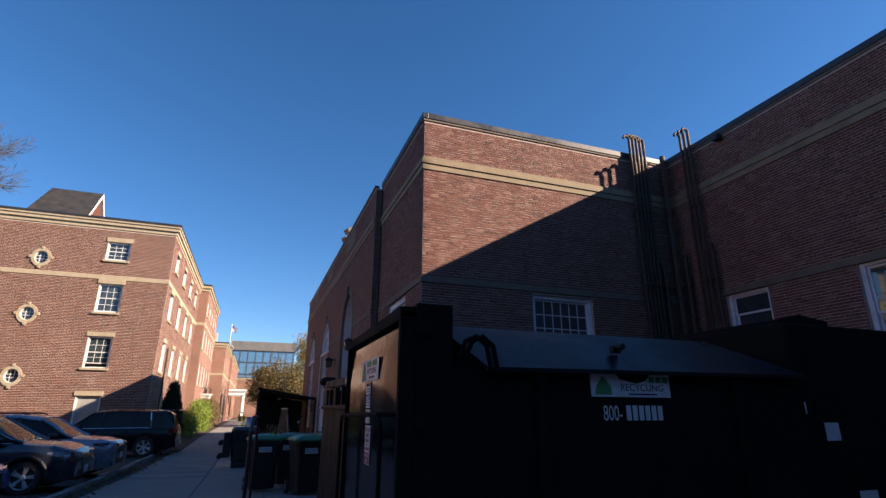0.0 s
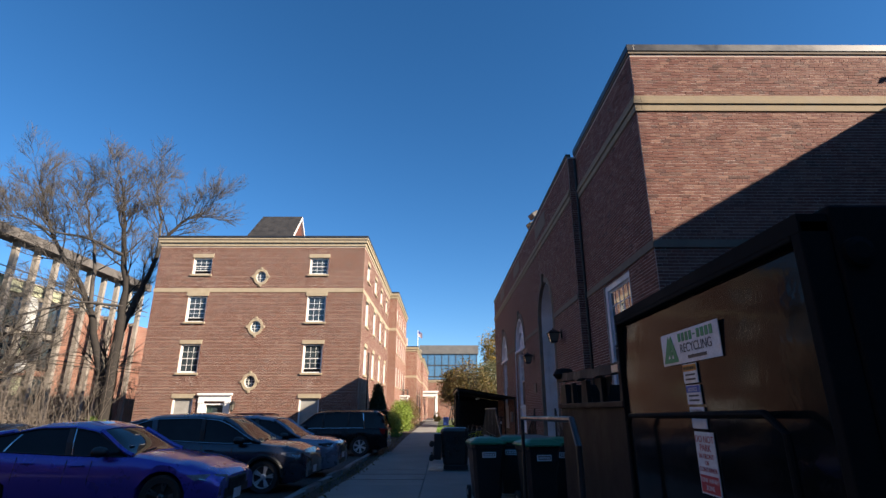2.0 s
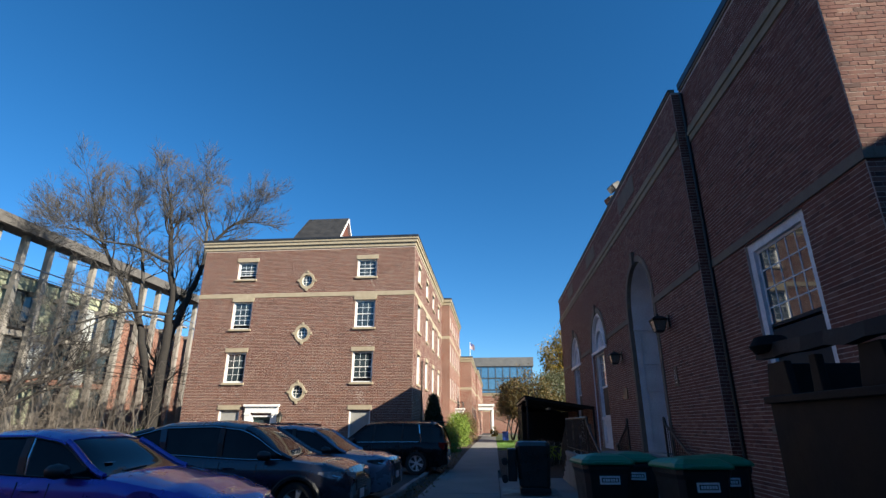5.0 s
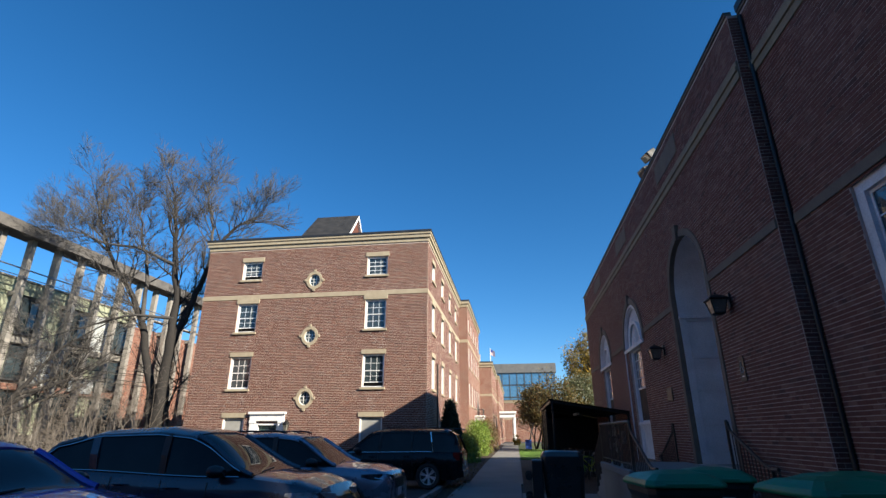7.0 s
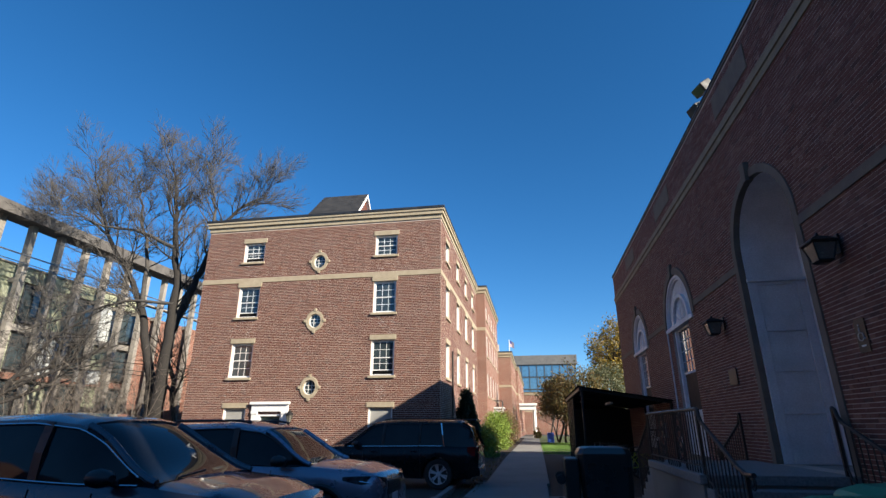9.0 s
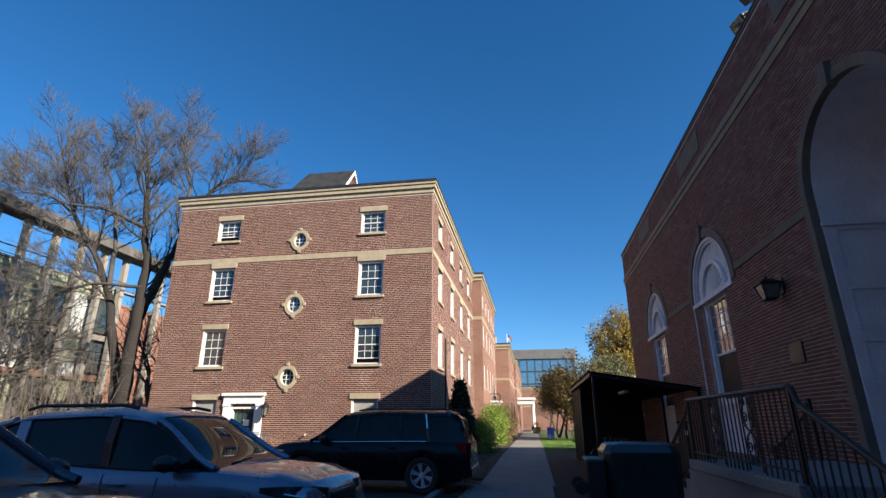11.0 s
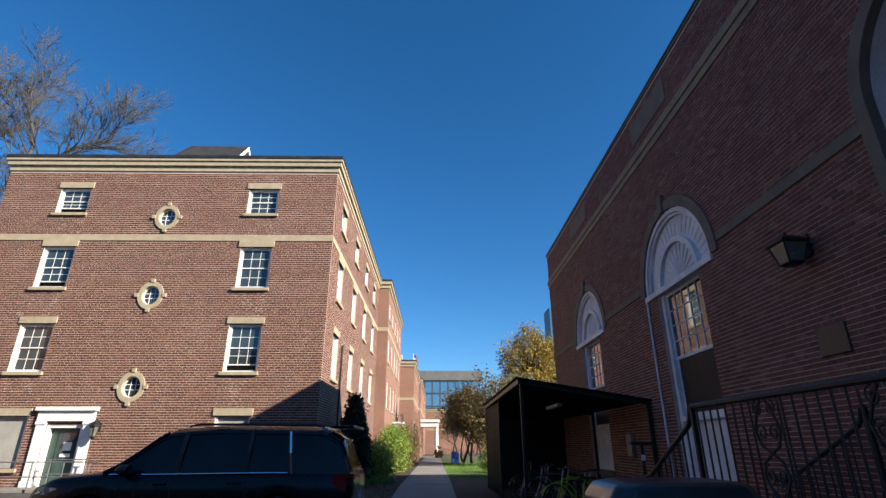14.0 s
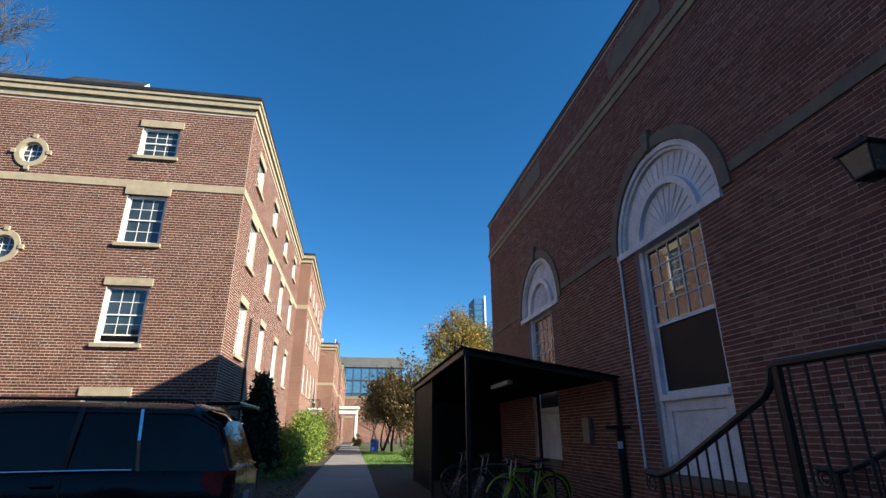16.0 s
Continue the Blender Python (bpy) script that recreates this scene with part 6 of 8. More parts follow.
CX, CY0, CY1, CT = 1.9, 3.62, 6.31, 2.72
box = thing("waste_container", "tall glossy black steel recycling container with stickers", "container", (CX, CY0, gz(4.5) + 0.085))
W0 = Matrix.Translation(-Vector(box.location))


def local(m):
    m.v = [tuple(W0 @ Vector(p)) for p in m.v]
    return m


zf = gz(4.5) + 0.2
part("end_panel", local(Mesh().loft([[(CX + 0.05, CY0 + 0.03, z), (CX + 0.05, CY1 - 0.02, z), (CX + 0.12, CY1 - 0.02, z), (CX + 0.12, CY0 + 0.03, z)] if k in (0, 4) else
                                     [(CX + 0.02, CY0 + 0.03, z), (CX + 0.02, CY1 - 0.02, z), (CX + 0.12, CY1 - 0.02, z), (CX + 0.12, CY0 + 0.03, z)]
                                     for k, z in enumerate((zf, zf + 0.3, zf + 1.2, 2.2, CT - 0.06))])), gloss_black, box, smooth=True)
part("end_frame", local(Mesh().box(CX - 0.01, CX + 0.14, CY0, CY0 + 0.07, zf, CT).box(CX - 0.01, CX + 0.14, CY1 - 0.03, CY1, zf, CT).box(CX - 0.01, CX + 0.14, CY0 + 0.07, CY1 - 0.03, CT - 0.09, CT - 0.05)), dull_black, box, bevel=0.01)
part("top_rail", local(Mesh().prism([(CY0, CT - 0.06), (CY1, CT - 0.05), (CY1, CT + 0.01), (CY0, CT + 0.03)], "x", CX - 0.012, CX + 0.15)), dull_black, box)
part("corner_post", local(Mesh().box(CX + 0.14, CX + 0.48, CY0 - 0.02, CY0 + 0.25, zf, CT + 0.07)), dull_black, box, bevel=0.015)
part("side_panel", local(Mesh().box(CX + 0.48, 6.7, CY0, CY0 + 0.1, zf, 2.3)), dull_black, box)
part("far_side", local(Mesh().box(CX + 0.14, 6.7, CY1 - 0.1, CY1, zf, CT - 0.06)), dull_black, box)
part("floor", local(Mesh().box(CX + 0.05, 6.7, CY0 + 0.02, CY1 - 0.02, zf - 0.1, zf)), dull_black, box)
part("roof", local(Mesh().box(CX + 0.14, 6.0, CY0 + 0.6, CY1 - 0.1, CT - 0.12, CT - 0.04)), dull_black, box)
part("sloped_lid", local(Mesh().add([(2.42, CY0 + 0.55, CT - 0.03), (5.95, CY0 + 0.55, CT - 0.03), (6.68, CY0 - 0.1, 2.27), (2.68, CY0 - 0.1, 2.24),
                                     (2.42, CY0 + 0.55, CT - 0.07), (5.95, CY0 + 0.55, CT - 0.07), (6.68, CY0 - 0.1, 2.23), (2.68, CY0 - 0.1, 2.2)],
                                    [(0, 3, 2, 1), (4, 5, 6, 7), (0, 1, 5, 4), (1, 2, 6, 5), (2, 3, 7, 6), (3, 0, 4, 7)])), lid_steel, box, "sloped steel lid reflecting the sky")
latch = part("lid_latch", local(Mesh().box(4.2, 4.3, CY0 + 0.1, CY0 + 0.16, 2.44, 2.52)), black_iron, box, bevel=0.01)
part("knob", local(Mesh().lathe([(0.03, -0.06), (0.045, 0.0), (0.02, 0.04)], 10, "y", (4.25, CY0 + 0.06, 2.5))), black_iron, latch)
for x in (2.5, 2.56):
    part("lid_arm", local(Mesh().tube([(x - 0.1, CY0 - 0.1, 2.3), (x - 0.04, CY0 - 0.12, 2.45), (x + 0.06, CY0 - 0.13, 2.5), (x + 0.16, CY0 - 0.13, 2.42), (x + 0.2, CY0 - 0.12, 2.24)], 0.024, 8)), dull_black, box)
for z in (2.55, 1.75):
    part("bolt", local(Mesh().lathe([(0.07, CY0 - 0.02), (0.07, CY0 - 0.05), (0.04, CY0 - 0.06)], 14, "y", (2.12, 0, z))), dull_black, box)
for x in (3.2, 5.6):
    part("side_rib", local(Mesh().box(x, x + 0.1, CY0 - 0.06, CY0, zf, 2.2)), dull_black, box, bevel=0.01)
part("skid_rail", local(Mesh().box(CX + 0.1, 6.7, CY0 + 0.4, CY0 + 0.6, gz(4.5) + 0.085, zf - 0.1)), dull_black, box)
part("skid_rail", local(Mesh().box(CX + 0.1, 6.7, CY1 - 0.6, CY1 - 0.4, gz(4.5) + 0.085, zf - 0.1)), dull_black, box)
part("guard_hoop", local(Mesh().tube([(CX - 0.1, 5.95, zf), (CX - 0.1, 5.97, 1.72), (CX - 0.1, 5.9, 1.8), (CX - 0.1, 4.0, 1.83), (CX - 0.1, 3.86, 1.74), (CX - 0.1, 3.84, zf)], 0.02, 8)), dull_black, box, "bent black pipe guard")
press = thing("waste_press", "black steel press unit joined to the container", "press", (6.75, CY0, gz(4) + 0.085))
part("housing", Mesh().box(0, 2.6, 0.1, 2.4, 0.1, 2.62), dull_black, press, bevel=0.03)
part("base", Mesh().box(0, 3.4, 0.0, 2.5, 0.0, 0.6), dull_black, press, bevel=0.02)
part("hood", Mesh().prism([(0.2, 2.62), (1.1, 2.62), (1.1, 2.72), (0.6, 2.78), (0.2, 2.7)], "y", 0.3, 2.2), dull_black, press)
part("notice", Mesh().box(0.35, 0.58, 0.09, 0.098, 1.25, 1.45), sticker, press)
part("notice", Mesh().box(0.02, 0.1, 0.09, 0.098, 1.55, 1.68), sticker, press)
part("notice", Mesh().box(0.7, 1.0, 0.09, 0.098, 0.55, 0.7), sticker, press)


def lettering(words, parent, size, place, across, mat, squeeze=1.0):
    """Words in the built-in font, flat on a panel. across: the reading direction."""
    c = bpy.data.curves.new("lettering", "FONT")
    c.body, c.size, c.extrude, c.align_x = words, size, 0.0008, "CENTER"
    c.materials.append(mat)
    ob = new("lettering", c)
    a, u = Vector(across), Vector((0, 0, 1))
    rot = Matrix((a * squeeze, u, a.cross(u))).transposed().to_4x4()
    ob.matrix_world = Matrix.Translation(place) @ rot
    ob.parent = parent
    ob.matrix_parent_inverse = parent.matrix_world.inverted()
    return ob


bpy.context.view_layer.update()
EX = CX + 0.012
WEST, EAST = (0, -1, 0), (1, 0, 0)


def plate(y0, y1, z0, z1, mat, depth=0.004):
    return part("sign_plate", local(Mesh().box(EX - depth, EX + 0.002, y0, y1, z0, z1)), mat, box)


sign = plate(4.5, 5.35, 2.165, 2.395, sticker)
# the emblem: three bent arms round a downward arrow
part("emblem", local(Mesh().prism([(5.325, 2.185), (5.27, 2.185), (5.19, 2.33), (5.225, 2.375)], "x", EX - 0.007, EX - 0.004)), green_ink, box)
part("emblem", local(Mesh().prism([(5.085, 2.185), (5.14, 2.185), (5.21, 2.34), (5.175, 2.375)], "x", EX - 0.0075, EX - 0.004)), green_ink, box)
part("emblem", local(Mesh().prism([(5.32, 2.18), (5.09, 2.18), (5.115, 2.21), (5.295, 2.21)], "x", EX - 0.008, EX - 0.004)), green_ink, box)
part("emblem_arrow", local(Mesh().prism([(5.215, 2.34), (5.19, 2.34), (5.19, 2.26), (5.165, 2.26), (5.203, 2.2), (5.24, 2.26), (5.215, 2.26)], "x", EX - 0.009, EX - 0.004)), green_ink, box)
for k in range(9):
    if k != 4:
        part("emblem_bar", local(Mesh().box(EX - 0.007, EX - 0.004, 5.02 - 0.056 * k, 5.058 - 0.056 * k, 2.315, 2.375)), green_ink, box)
part("emblem_bar", local(Mesh().box(EX - 0.007, EX - 0.004, 4.803, 4.83, 2.34, 2.35)), green_ink, box)
lettering("RECYCLING", box, 0.088, (EX - 0.006, 4.82, 2.237), WEST, ink, 0.95)
part("small_print", local(Mesh().box(EX - 0.0065, EX - 0.004, 4.68, 4.94, 2.19, 2.212)), ink, box)
for y0, y1, z0, z1, head, word in ((4.85, 5.05, 2.025, 2.155, orange_ink, "WARNING"), (4.84, 5.04, 1.885, 2.012, blue_ink, "NOTICE"), (4.83, 5.03, 1.805, 1.868, sticker, "CAUTION")):
    plate(y0, y1, z0, z1, sticker)
    if head is not sticker:
        part("header", local(Mesh().box(EX - 0.006, EX - 0.004, y0 + 0.005, y1 - 0.005, z1 - 0.05, z1 - 0.005)), head, box)
        for k in range(2):
            part("small_print", local(Mesh().box(EX - 0.006, EX - 0.004, y0 + 0.03, y1 - 0.03, z0 + 0.02 + 0.03 * k, z0 + 0.032 + 0.03 * k)), ink, box)
    lettering(word, box, 0.036, (EX - 0.008, (y0 + y1) / 2, z1 - 0.042), WEST, ink if head is not blue_ink else sticker)
plate(4.82, 5.02, 1.73, 1.793, sticker)
plate(4.76, 5.01, 1.33, 1.71, sticker)
for word, z, size in (("DO NOT", 1.645, 0.06), ("PARK", 1.592, 0.06), ("IN FRONT", 1.546, 0.042), ("OF", 1.508, 0.038), ("CONTAINER", 1.466, 0.04)):
    lettering(word, box, size, (EX - 0.006, 4.885, z), WEST, red_ink)
part("header", local(Mesh().box(EX - 0.0065, EX - 0.0045, 4.77, 5.0, 1.34, 1.445)), red_ink, box)
for word, z in (("TOW AWAY", 1.402), ("ZONE", 1.358)):
    lettering(word, box, 0.04, (EX - 0.008, 4.885, z), WEST, sticker)
SY = CY0 - 0.006
part("sign_plate", local(Mesh().box(3.82, 4.78, SY, CY0, 2.0, 2.225)), sticker, box, "torn white sticker")
part("emblem", local(Mesh().prism([(3.86, 2.02), (4.06, 2.02), (4.05, 2.1), (3.96, 2.2), (3.88, 2.1)], "y", SY - 0.003, SY)), green_ink, box)
lettering("RECYCLING", box, 0.095, (4.43, SY - 0.002, 2.06), EAST, ink, 1.05)
for k in range(3):
    part("emblem_bar", local(Mesh().box(4.52 + 0.085 * k, 4.59 + 0.085 * k, SY - 0.002, SY, 2.14, 2.2)), green_ink, box)
part("torn_patch", local(Mesh().prism([(4.11, 2.23), (4.54, 2.23), (4.48, 2.16), (4.36, 2.13), (4.16, 2.17)], "y", SY - 0.006, SY - 0.003)), dull_black, box)
part("small_print", local(Mesh().box(4.26, 4.61, SY - 0.002, SY, 2.02, 2.035)), ink, box)
lettering("800-", box, 0.2, (4.05, SY, 1.78), EAST, sticker, 0.62)
for k in range(6):
    part("letter_bar", local(Mesh().box(4.21 + 0.077 * k, 4.265 + 0.077 * k, SY - 0.002, SY + 0.002, 1.78, 1.92)), sticker, box)

# older open container behind it
worn_rim = surface("worn_rim", (0.009, 0.0085, 0.008), (0.03, 0.026, 0.024), 7, 0.6, 0.0, bump=0.6, fine=25)
scuffed = surface("scuffed_steel", (0.006, 0.0055, 0.005), (0.015, 0.0135, 0.0125), 3, 0.6, 0.0, bump=0.5, fine=14)
for mat in (worn_rim, scuffed):
    mat.node_tree.nodes["Principled BSDF"].inputs["Specular IOR Level"].default_value = 0.15
skip = thing("scrap_skip", "weathered black steel skip with a bent rim", "skip", (2.0, 6.5, gz(8) + 0.085))
pieces("shell_wall", Mesh().box(0.0, 0.06, 0, 2.85, 0.1, 1.72).box(0.06, 1.9, 0, 0.06, 0.1, 2.0).box(0.06, 1.9, 2.79, 2.85, 0.1, 2.0).box(1.9, 1.96, 0, 2.85, 0.1, 2.04), scuffed, skip, bevel=0.01)
part("floor", Mesh().box(0.0, 1.96, 0, 2.85, 0.0, 0.1), scuffed, skip)
r = random.Random(9)
rings = []
for k in range(13):
    y, x, z = -0.05 + 2.9 * k / 12, -0.05 + r.gauss(0, 0.012), 2.03 + 0.0045 * k + r.gauss(0, 0.012)
    h = 0.1 + r.gauss(0, 0.008)
    rings.append([(x, y, z - h / 2), (x + 0.09, y, z - h / 2), (x + 0.09, y, z + h / 2), (x + 0.02, y, z + h / 2 + 0.01)])
part("bent_rim", Mesh().loft(rings), worn_rim, skip, "scuffed bent top rim")
for y, w in ((0.02, 0.16), (0.75, 0.1), (1.35, 0.3), (2.05, 0.12), (2.45, 0.38)):
    part("rim_post", Mesh().prism([(y, 1.72), (y + w, 1.72), (y + w * 0.8, 1.99), (y + w * 0.1, 1.99)], "x", -0.01, 0.05), scuffed, skip, bevel=0.008)
part("torn_plate", Mesh().prism([(0.55, 1.99), (1.25, 1.99), (0.98, 1.8), (0.9, 1.86), (0.72, 1.78)], "x", 0.05, 0.06), scuffed, skip)
part("rim_tag", Mesh().box(-0.062, -0.05, 0.0, 0.2, 2.0, 2.07), galvanised, skip, "bare metal patch on the rim")
part("ledge", Mesh().box(-0.05, 0.0, 0, 2.85, 1.66, 1.72), scuffed, skip, bevel=0.008)
part("lid_panel", Mesh().box(0.06, 1.9, 0.06, 2.79, 1.5, 1.56), dull_black, skip)
part("liner_bag", Mesh().lathe([(0.02, 0.1), (0.12, 0.08), (0.17, 0.0), (0.13, -0.06)], 12, centre=(0.05, 2.75, 2.14)), dull_black, skip, "crumpled black bin liner", smooth=True)
guard_paint = surface("guard_paint", (0.008, 0.008, 0.008), (0.02, 0.019, 0.018), 9, 0.4, 0.0, bump=0.2)
hoop = thing("pipe_guard", "bent black pipe guard standing on the pad", "guard rail", (0.78, 4.55, gz(4.5) + 0.085))
part("pipe", Mesh().tube([(0.04, 0.97, 0), (0.04, 0.97, 1.42), (0.03, 0.9, 1.5), (-0.02, -0.85, 1.52), (-0.03, -0.98, 1.42), (-0.03, -1.0, 0.0)], 0.014, 8), guard_paint, hoop)

# ---- wheeled bins ----
bin_black = surface("bin_black", (0.006, 0.006, 0.0065), (0.013, 0.013, 0.0135), 4, 0.5, bump=0.35, fine=120)
bin_green = surface("bin_green", (0.002, 0.11, 0.05), (0.006, 0.19, 0.085), 3, 0.42, bump=0.3, fine=80)


def wheeled_bin(label, at, turn, tilt=0, lid=bin_green, flat=False):
    """A two-wheeled refuse bin: tapered body, domed lid, axle, wheels and handle."""
    t = thing("wheeled_bin", label, "bin", at, turn)
    if flat:
        t.matrix_world = pose(*at, tilt, 0, turn)
    rings = []
    for z, wx, wy0, wy1 in ((0.06, 0.24, -0.24, 0.2), (0.1, 0.25, -0.26, 0.22), (0.95, 0.31, -0.36, 0.3), (1.0, 0.33, -0.38, 0.32), (1.05, 0.33, -0.38, 0.32)):
        c = 0.06
        rings.append([(-wx + c, wy0, z), (wx - c, wy0, z), (wx, wy0 + c, z), (wx, wy1 - c, z), (wx - c, wy1, z), (-wx + c, wy1, z), (-wx, wy1 - c, z), (-wx, wy0 + c, z)])
    part("body", Mesh().loft(rings), bin_black, t, bevel=0.006)
    rings = []
    for z, k in ((1.05, 1.04), (1.075, 1.06), (1.11, 0.98), (1.15, 0.72), (1.165, 0.3)):
        rings.append([(x * k, (y + 0.03) * k - 0.03, z + (0.03 if y < 0 else 0.0) * (1.2 - k)) for x, y in ((-0.28, -0.4), (0.28, -0.4), (0.34, -0.34), (0.34, 0.28), (0.28, 0.34), (-0.28, 0.34), (-0.34, 0.28), (-0.34, -0.34))])
    lid_part = part("lid", Mesh().loft(rings), lid, t, "moulded green plastic lid" if lid is bin_green else "moulded black plastic lid", bevel=0.008)
    part("lid_ridge", Mesh().box(-0.2, 0.2, -0.42, -0.37, 1.06, 1.1), lid, lid_part, bevel=0.01)
    part("handle", Mesh().tube([(-0.24, 0.34, 0.98), (-0.24, 0.42, 1.0), (0.24, 0.42, 1.0), (0.24, 0.34, 0.98)], 0.018, 6), bin_black, t)
    part("axle", Mesh().tube([(-0.3, 0.26, 0.13), (0.3, 0.26, 0.13)], 0.014, 6), galvanised, t)
    for s in (-1, 1):
        wh = part("wheel", Mesh().lathe([(0.06, -0.025), (0.13, -0.03), (0.135, 0), (0.13, 0.03), (0.06, 0.025)], 20, "x", (s * 0.3, 0.26, 0.135)), tyre_rubber, t)
        part("hub", Mesh().lathe([(0.055, -0.03), (0.055, 0.03), (0.02, 0.036)], 12, "x", (s * 0.3, 0.26, 0.135)), galvanised, wh)
    if not flat:
        pl = part("label_plate", Mesh().box(-0.13, 0.13, -0.378, -0.36, 0.82, 0.92), sticker, t)
        part("label_print", Mesh().box(-0.11, 0.11, -0.382, -0.378, 0.845, 0.9), ink, pl)
        for k in range(6):
            part("print_bar", Mesh().box(-0.095 + 0.033 * k, -0.07 + 0.033 * k, -0.385, -0.382, 0.855, 0.89), sticker, pl)
    return t


PADZ = 0.085
for x, y, turn in ((1.1, 12.5, 6), (1.98, 11.55, 10), (1.75, 13.35, -8), (2.6, 12.4, 4)):
    wheeled_bin("black wheeled bin with a green lid standing on the pad", (x, y, gz(y) + PADZ), turn).scale = (1.03, 1.03, 1.02)
toter = thing("refuse_cart", "black plastic refuse cart tipped toward its wheels", "bin", (0.62, 19.9, gz(19.9) + PADZ))
rings = []
for z, x0, x1, h in ((0.12, -0.3, 0.42, 0.32), (0.2, -0.36, 0.46, 0.34), (1.0, -0.42, 0.5, 0.37), (1.2, -0.44, 0.5, 0.37), (1.29, -0.38, 0.46, 0.34), (1.31, -0.3, 0.4, 0.28)):
    c = 0.09
    rings.append([(x0 + c, -h, z), (x1 - c, -h, z), (x1, -h + c, z), (x1, h - c, z), (x1 - c, h, z), (x0 + c, h, z), (x0, h - c, z), (x0, -h + c, z)])
part("body", Mesh().loft(rings), black_steel, toter, bevel=0.02, segs=3)
part("foot", Mesh().box(-0.34, 0.46, -0.36, 0.36, 0.0, 0.14), bin_black, toter, bevel=0.02)
part("lid_flap", Mesh().box(-0.66, -0.42, -0.34, 0.34, 0.3, 1.12), bin_black, toter, bevel=0.03)
for z in (0.34, 0.78):
    for y in (-0.3, 0.3):
        part("wheel", Mesh().lathe([(0.02, -0.03), (0.075, -0.03), (0.085, 0), (0.075, 0.03), (0.02, 0.03)], 16, "y", (-0.74, y, z)), tyre_rubber, toter)
    part("axle", Mesh().tube([(-0.74, -0.3, z), (-0.74, 0.3, z), (-0.66, 0.3, z)], 0.015, 6), galvanised, toter)
tagged(part("rubber_mat", Mesh().box(-0.2, 1.3, 18.9, 20.9, gz(20) + PADZ, gz(20) + PADZ + 0.02), bin_black), "flat dark rubber mat under the cart", "mat")
post = thing("marker_post", "dark steel post with a short cross bar and white tag", "post", (3.0, 26.4, gz(26.4) + 0.07))
part("shaft", Mesh().box(-0.03, 0.03, -0.03, 0.03, 0, 1.55), black_iron, post, bevel=0.006)
part("cross_bar", Mesh().box(-0.2, 0.2, -0.05, 0.05, 1.55, 1.6), black_iron, post, bevel=0.006)
part("tag", Mesh().box(-0.05, 0.03, -0.052, -0.046, 1.28, 1.38), sticker, post)

# ---- bicycle shelter ----
SX0, SX1, S0, S1, ST = 1.08, 3.95, 28.05, 36.3, 2.9
shelter = thing("bike_shelter", "black steel bicycle shelter with a flat sloping roof", "shelter", (SX0, S0, gz(32)))
Z0 = gz(32)
for y in (0.03, 4.3, S1 - S0 - 0.06):
    part("post", Mesh().box(-0.03, 0.04, y - 0.035, y + 0.035, 0, ST - Z0 - 0.1), black_iron, shelter, bevel=0.004)
    part("post", Mesh().box(SX1 - SX0 - 0.08, SX1 - SX0, y - 0.035, y + 0.035, 0, 2.45 - Z0 - 0.06), black_iron, shelter, bevel=0.004)
    part("rafter", Mesh().prism([(0, ST - Z0 - 0.1), (SX1 - SX0, 2.45 - Z0 - 0.12), (SX1 - SX0, 2.45 - Z0 - 0.04), (0, ST - Z0 - 0.02)], "y", y - 0.03, y + 0.03), black_iron, shelter)
part("roof_sheet", Mesh().prism([(-0.12, ST - Z0), (SX1 - SX0 + 0.02, 2.45 - Z0 - 0.03), (SX1 - SX0 + 0.02, 2.45 - Z0), (-0.12, ST - Z0 + 0.04)], "y", -0.08, S1 - S0 + 0.08), dull_black, shelter)
part("edge_beam", Mesh().box(-0.08, -0.02, -0.08, S1 - S0 + 0.08, ST - Z0 - 0.11, ST - Z0 - 0.005), black_iron, shelter)
mesh_panel = Mesh()
for k in range(46):
    y = 4.3 + (S1 - S0 - 4.4) * k / 45
    mesh_panel.box(-0.004, 0.004, y - 0.012, y + 0.012, 0.15, ST - Z0 - 0.15)
pieces("screen_slat", mesh_panel, black_iron, shelter)
mesh_panel = Mesh()
n = 26
for k in range(n):
    x = 0.1 + (SX1 - SX0 - 0.2) * k / n
    mesh_panel.box(x, x + 0.098, S1 - S0 - 0.1, S1 - S0 - 0.09, 0.02, 2.48)
pieces("end_slat", mesh_panel, black_iron, shelter)
part("end_sheet", Mesh().prism([(0.04, 0.02), (SX1 - SX0 - 0.08, 0.02), (SX1 - SX0 - 0.08, 2.45 - Z0 - 0.06), (0.04, ST - Z0 - 0.04)], "y", S1 - S0 - 0.085, S1 - S0 - 0.07), dull_black, shelter)
light = part("strip_light", Mesh().box(1.0, 1.12, 0.9, 2.2, 2.42, 2.5), worn_white, shelter, "unlit tube lamp under the roof", bevel=0.01)
rack = thing("bike_rack", "black hoop rack for bicycles", "rack", (2.3, 31.2, gz(31) + 0.07))
for k in range(7):
    part("hoop", Mesh().tube([(0, -2.6 + 0.85 * k, 0), (0, -2.6 + 0.85 * k, 0.75), (0.1, -2.6 + 0.85 * k, 0.82), (0.4, -2.6 + 0.85 * k, 0.82), (0.5, -2.6 + 0.85 * k, 0.75), (0.5, -2.6 + 0.85 * k, 0)], 0.022, 6), black_iron, rack)


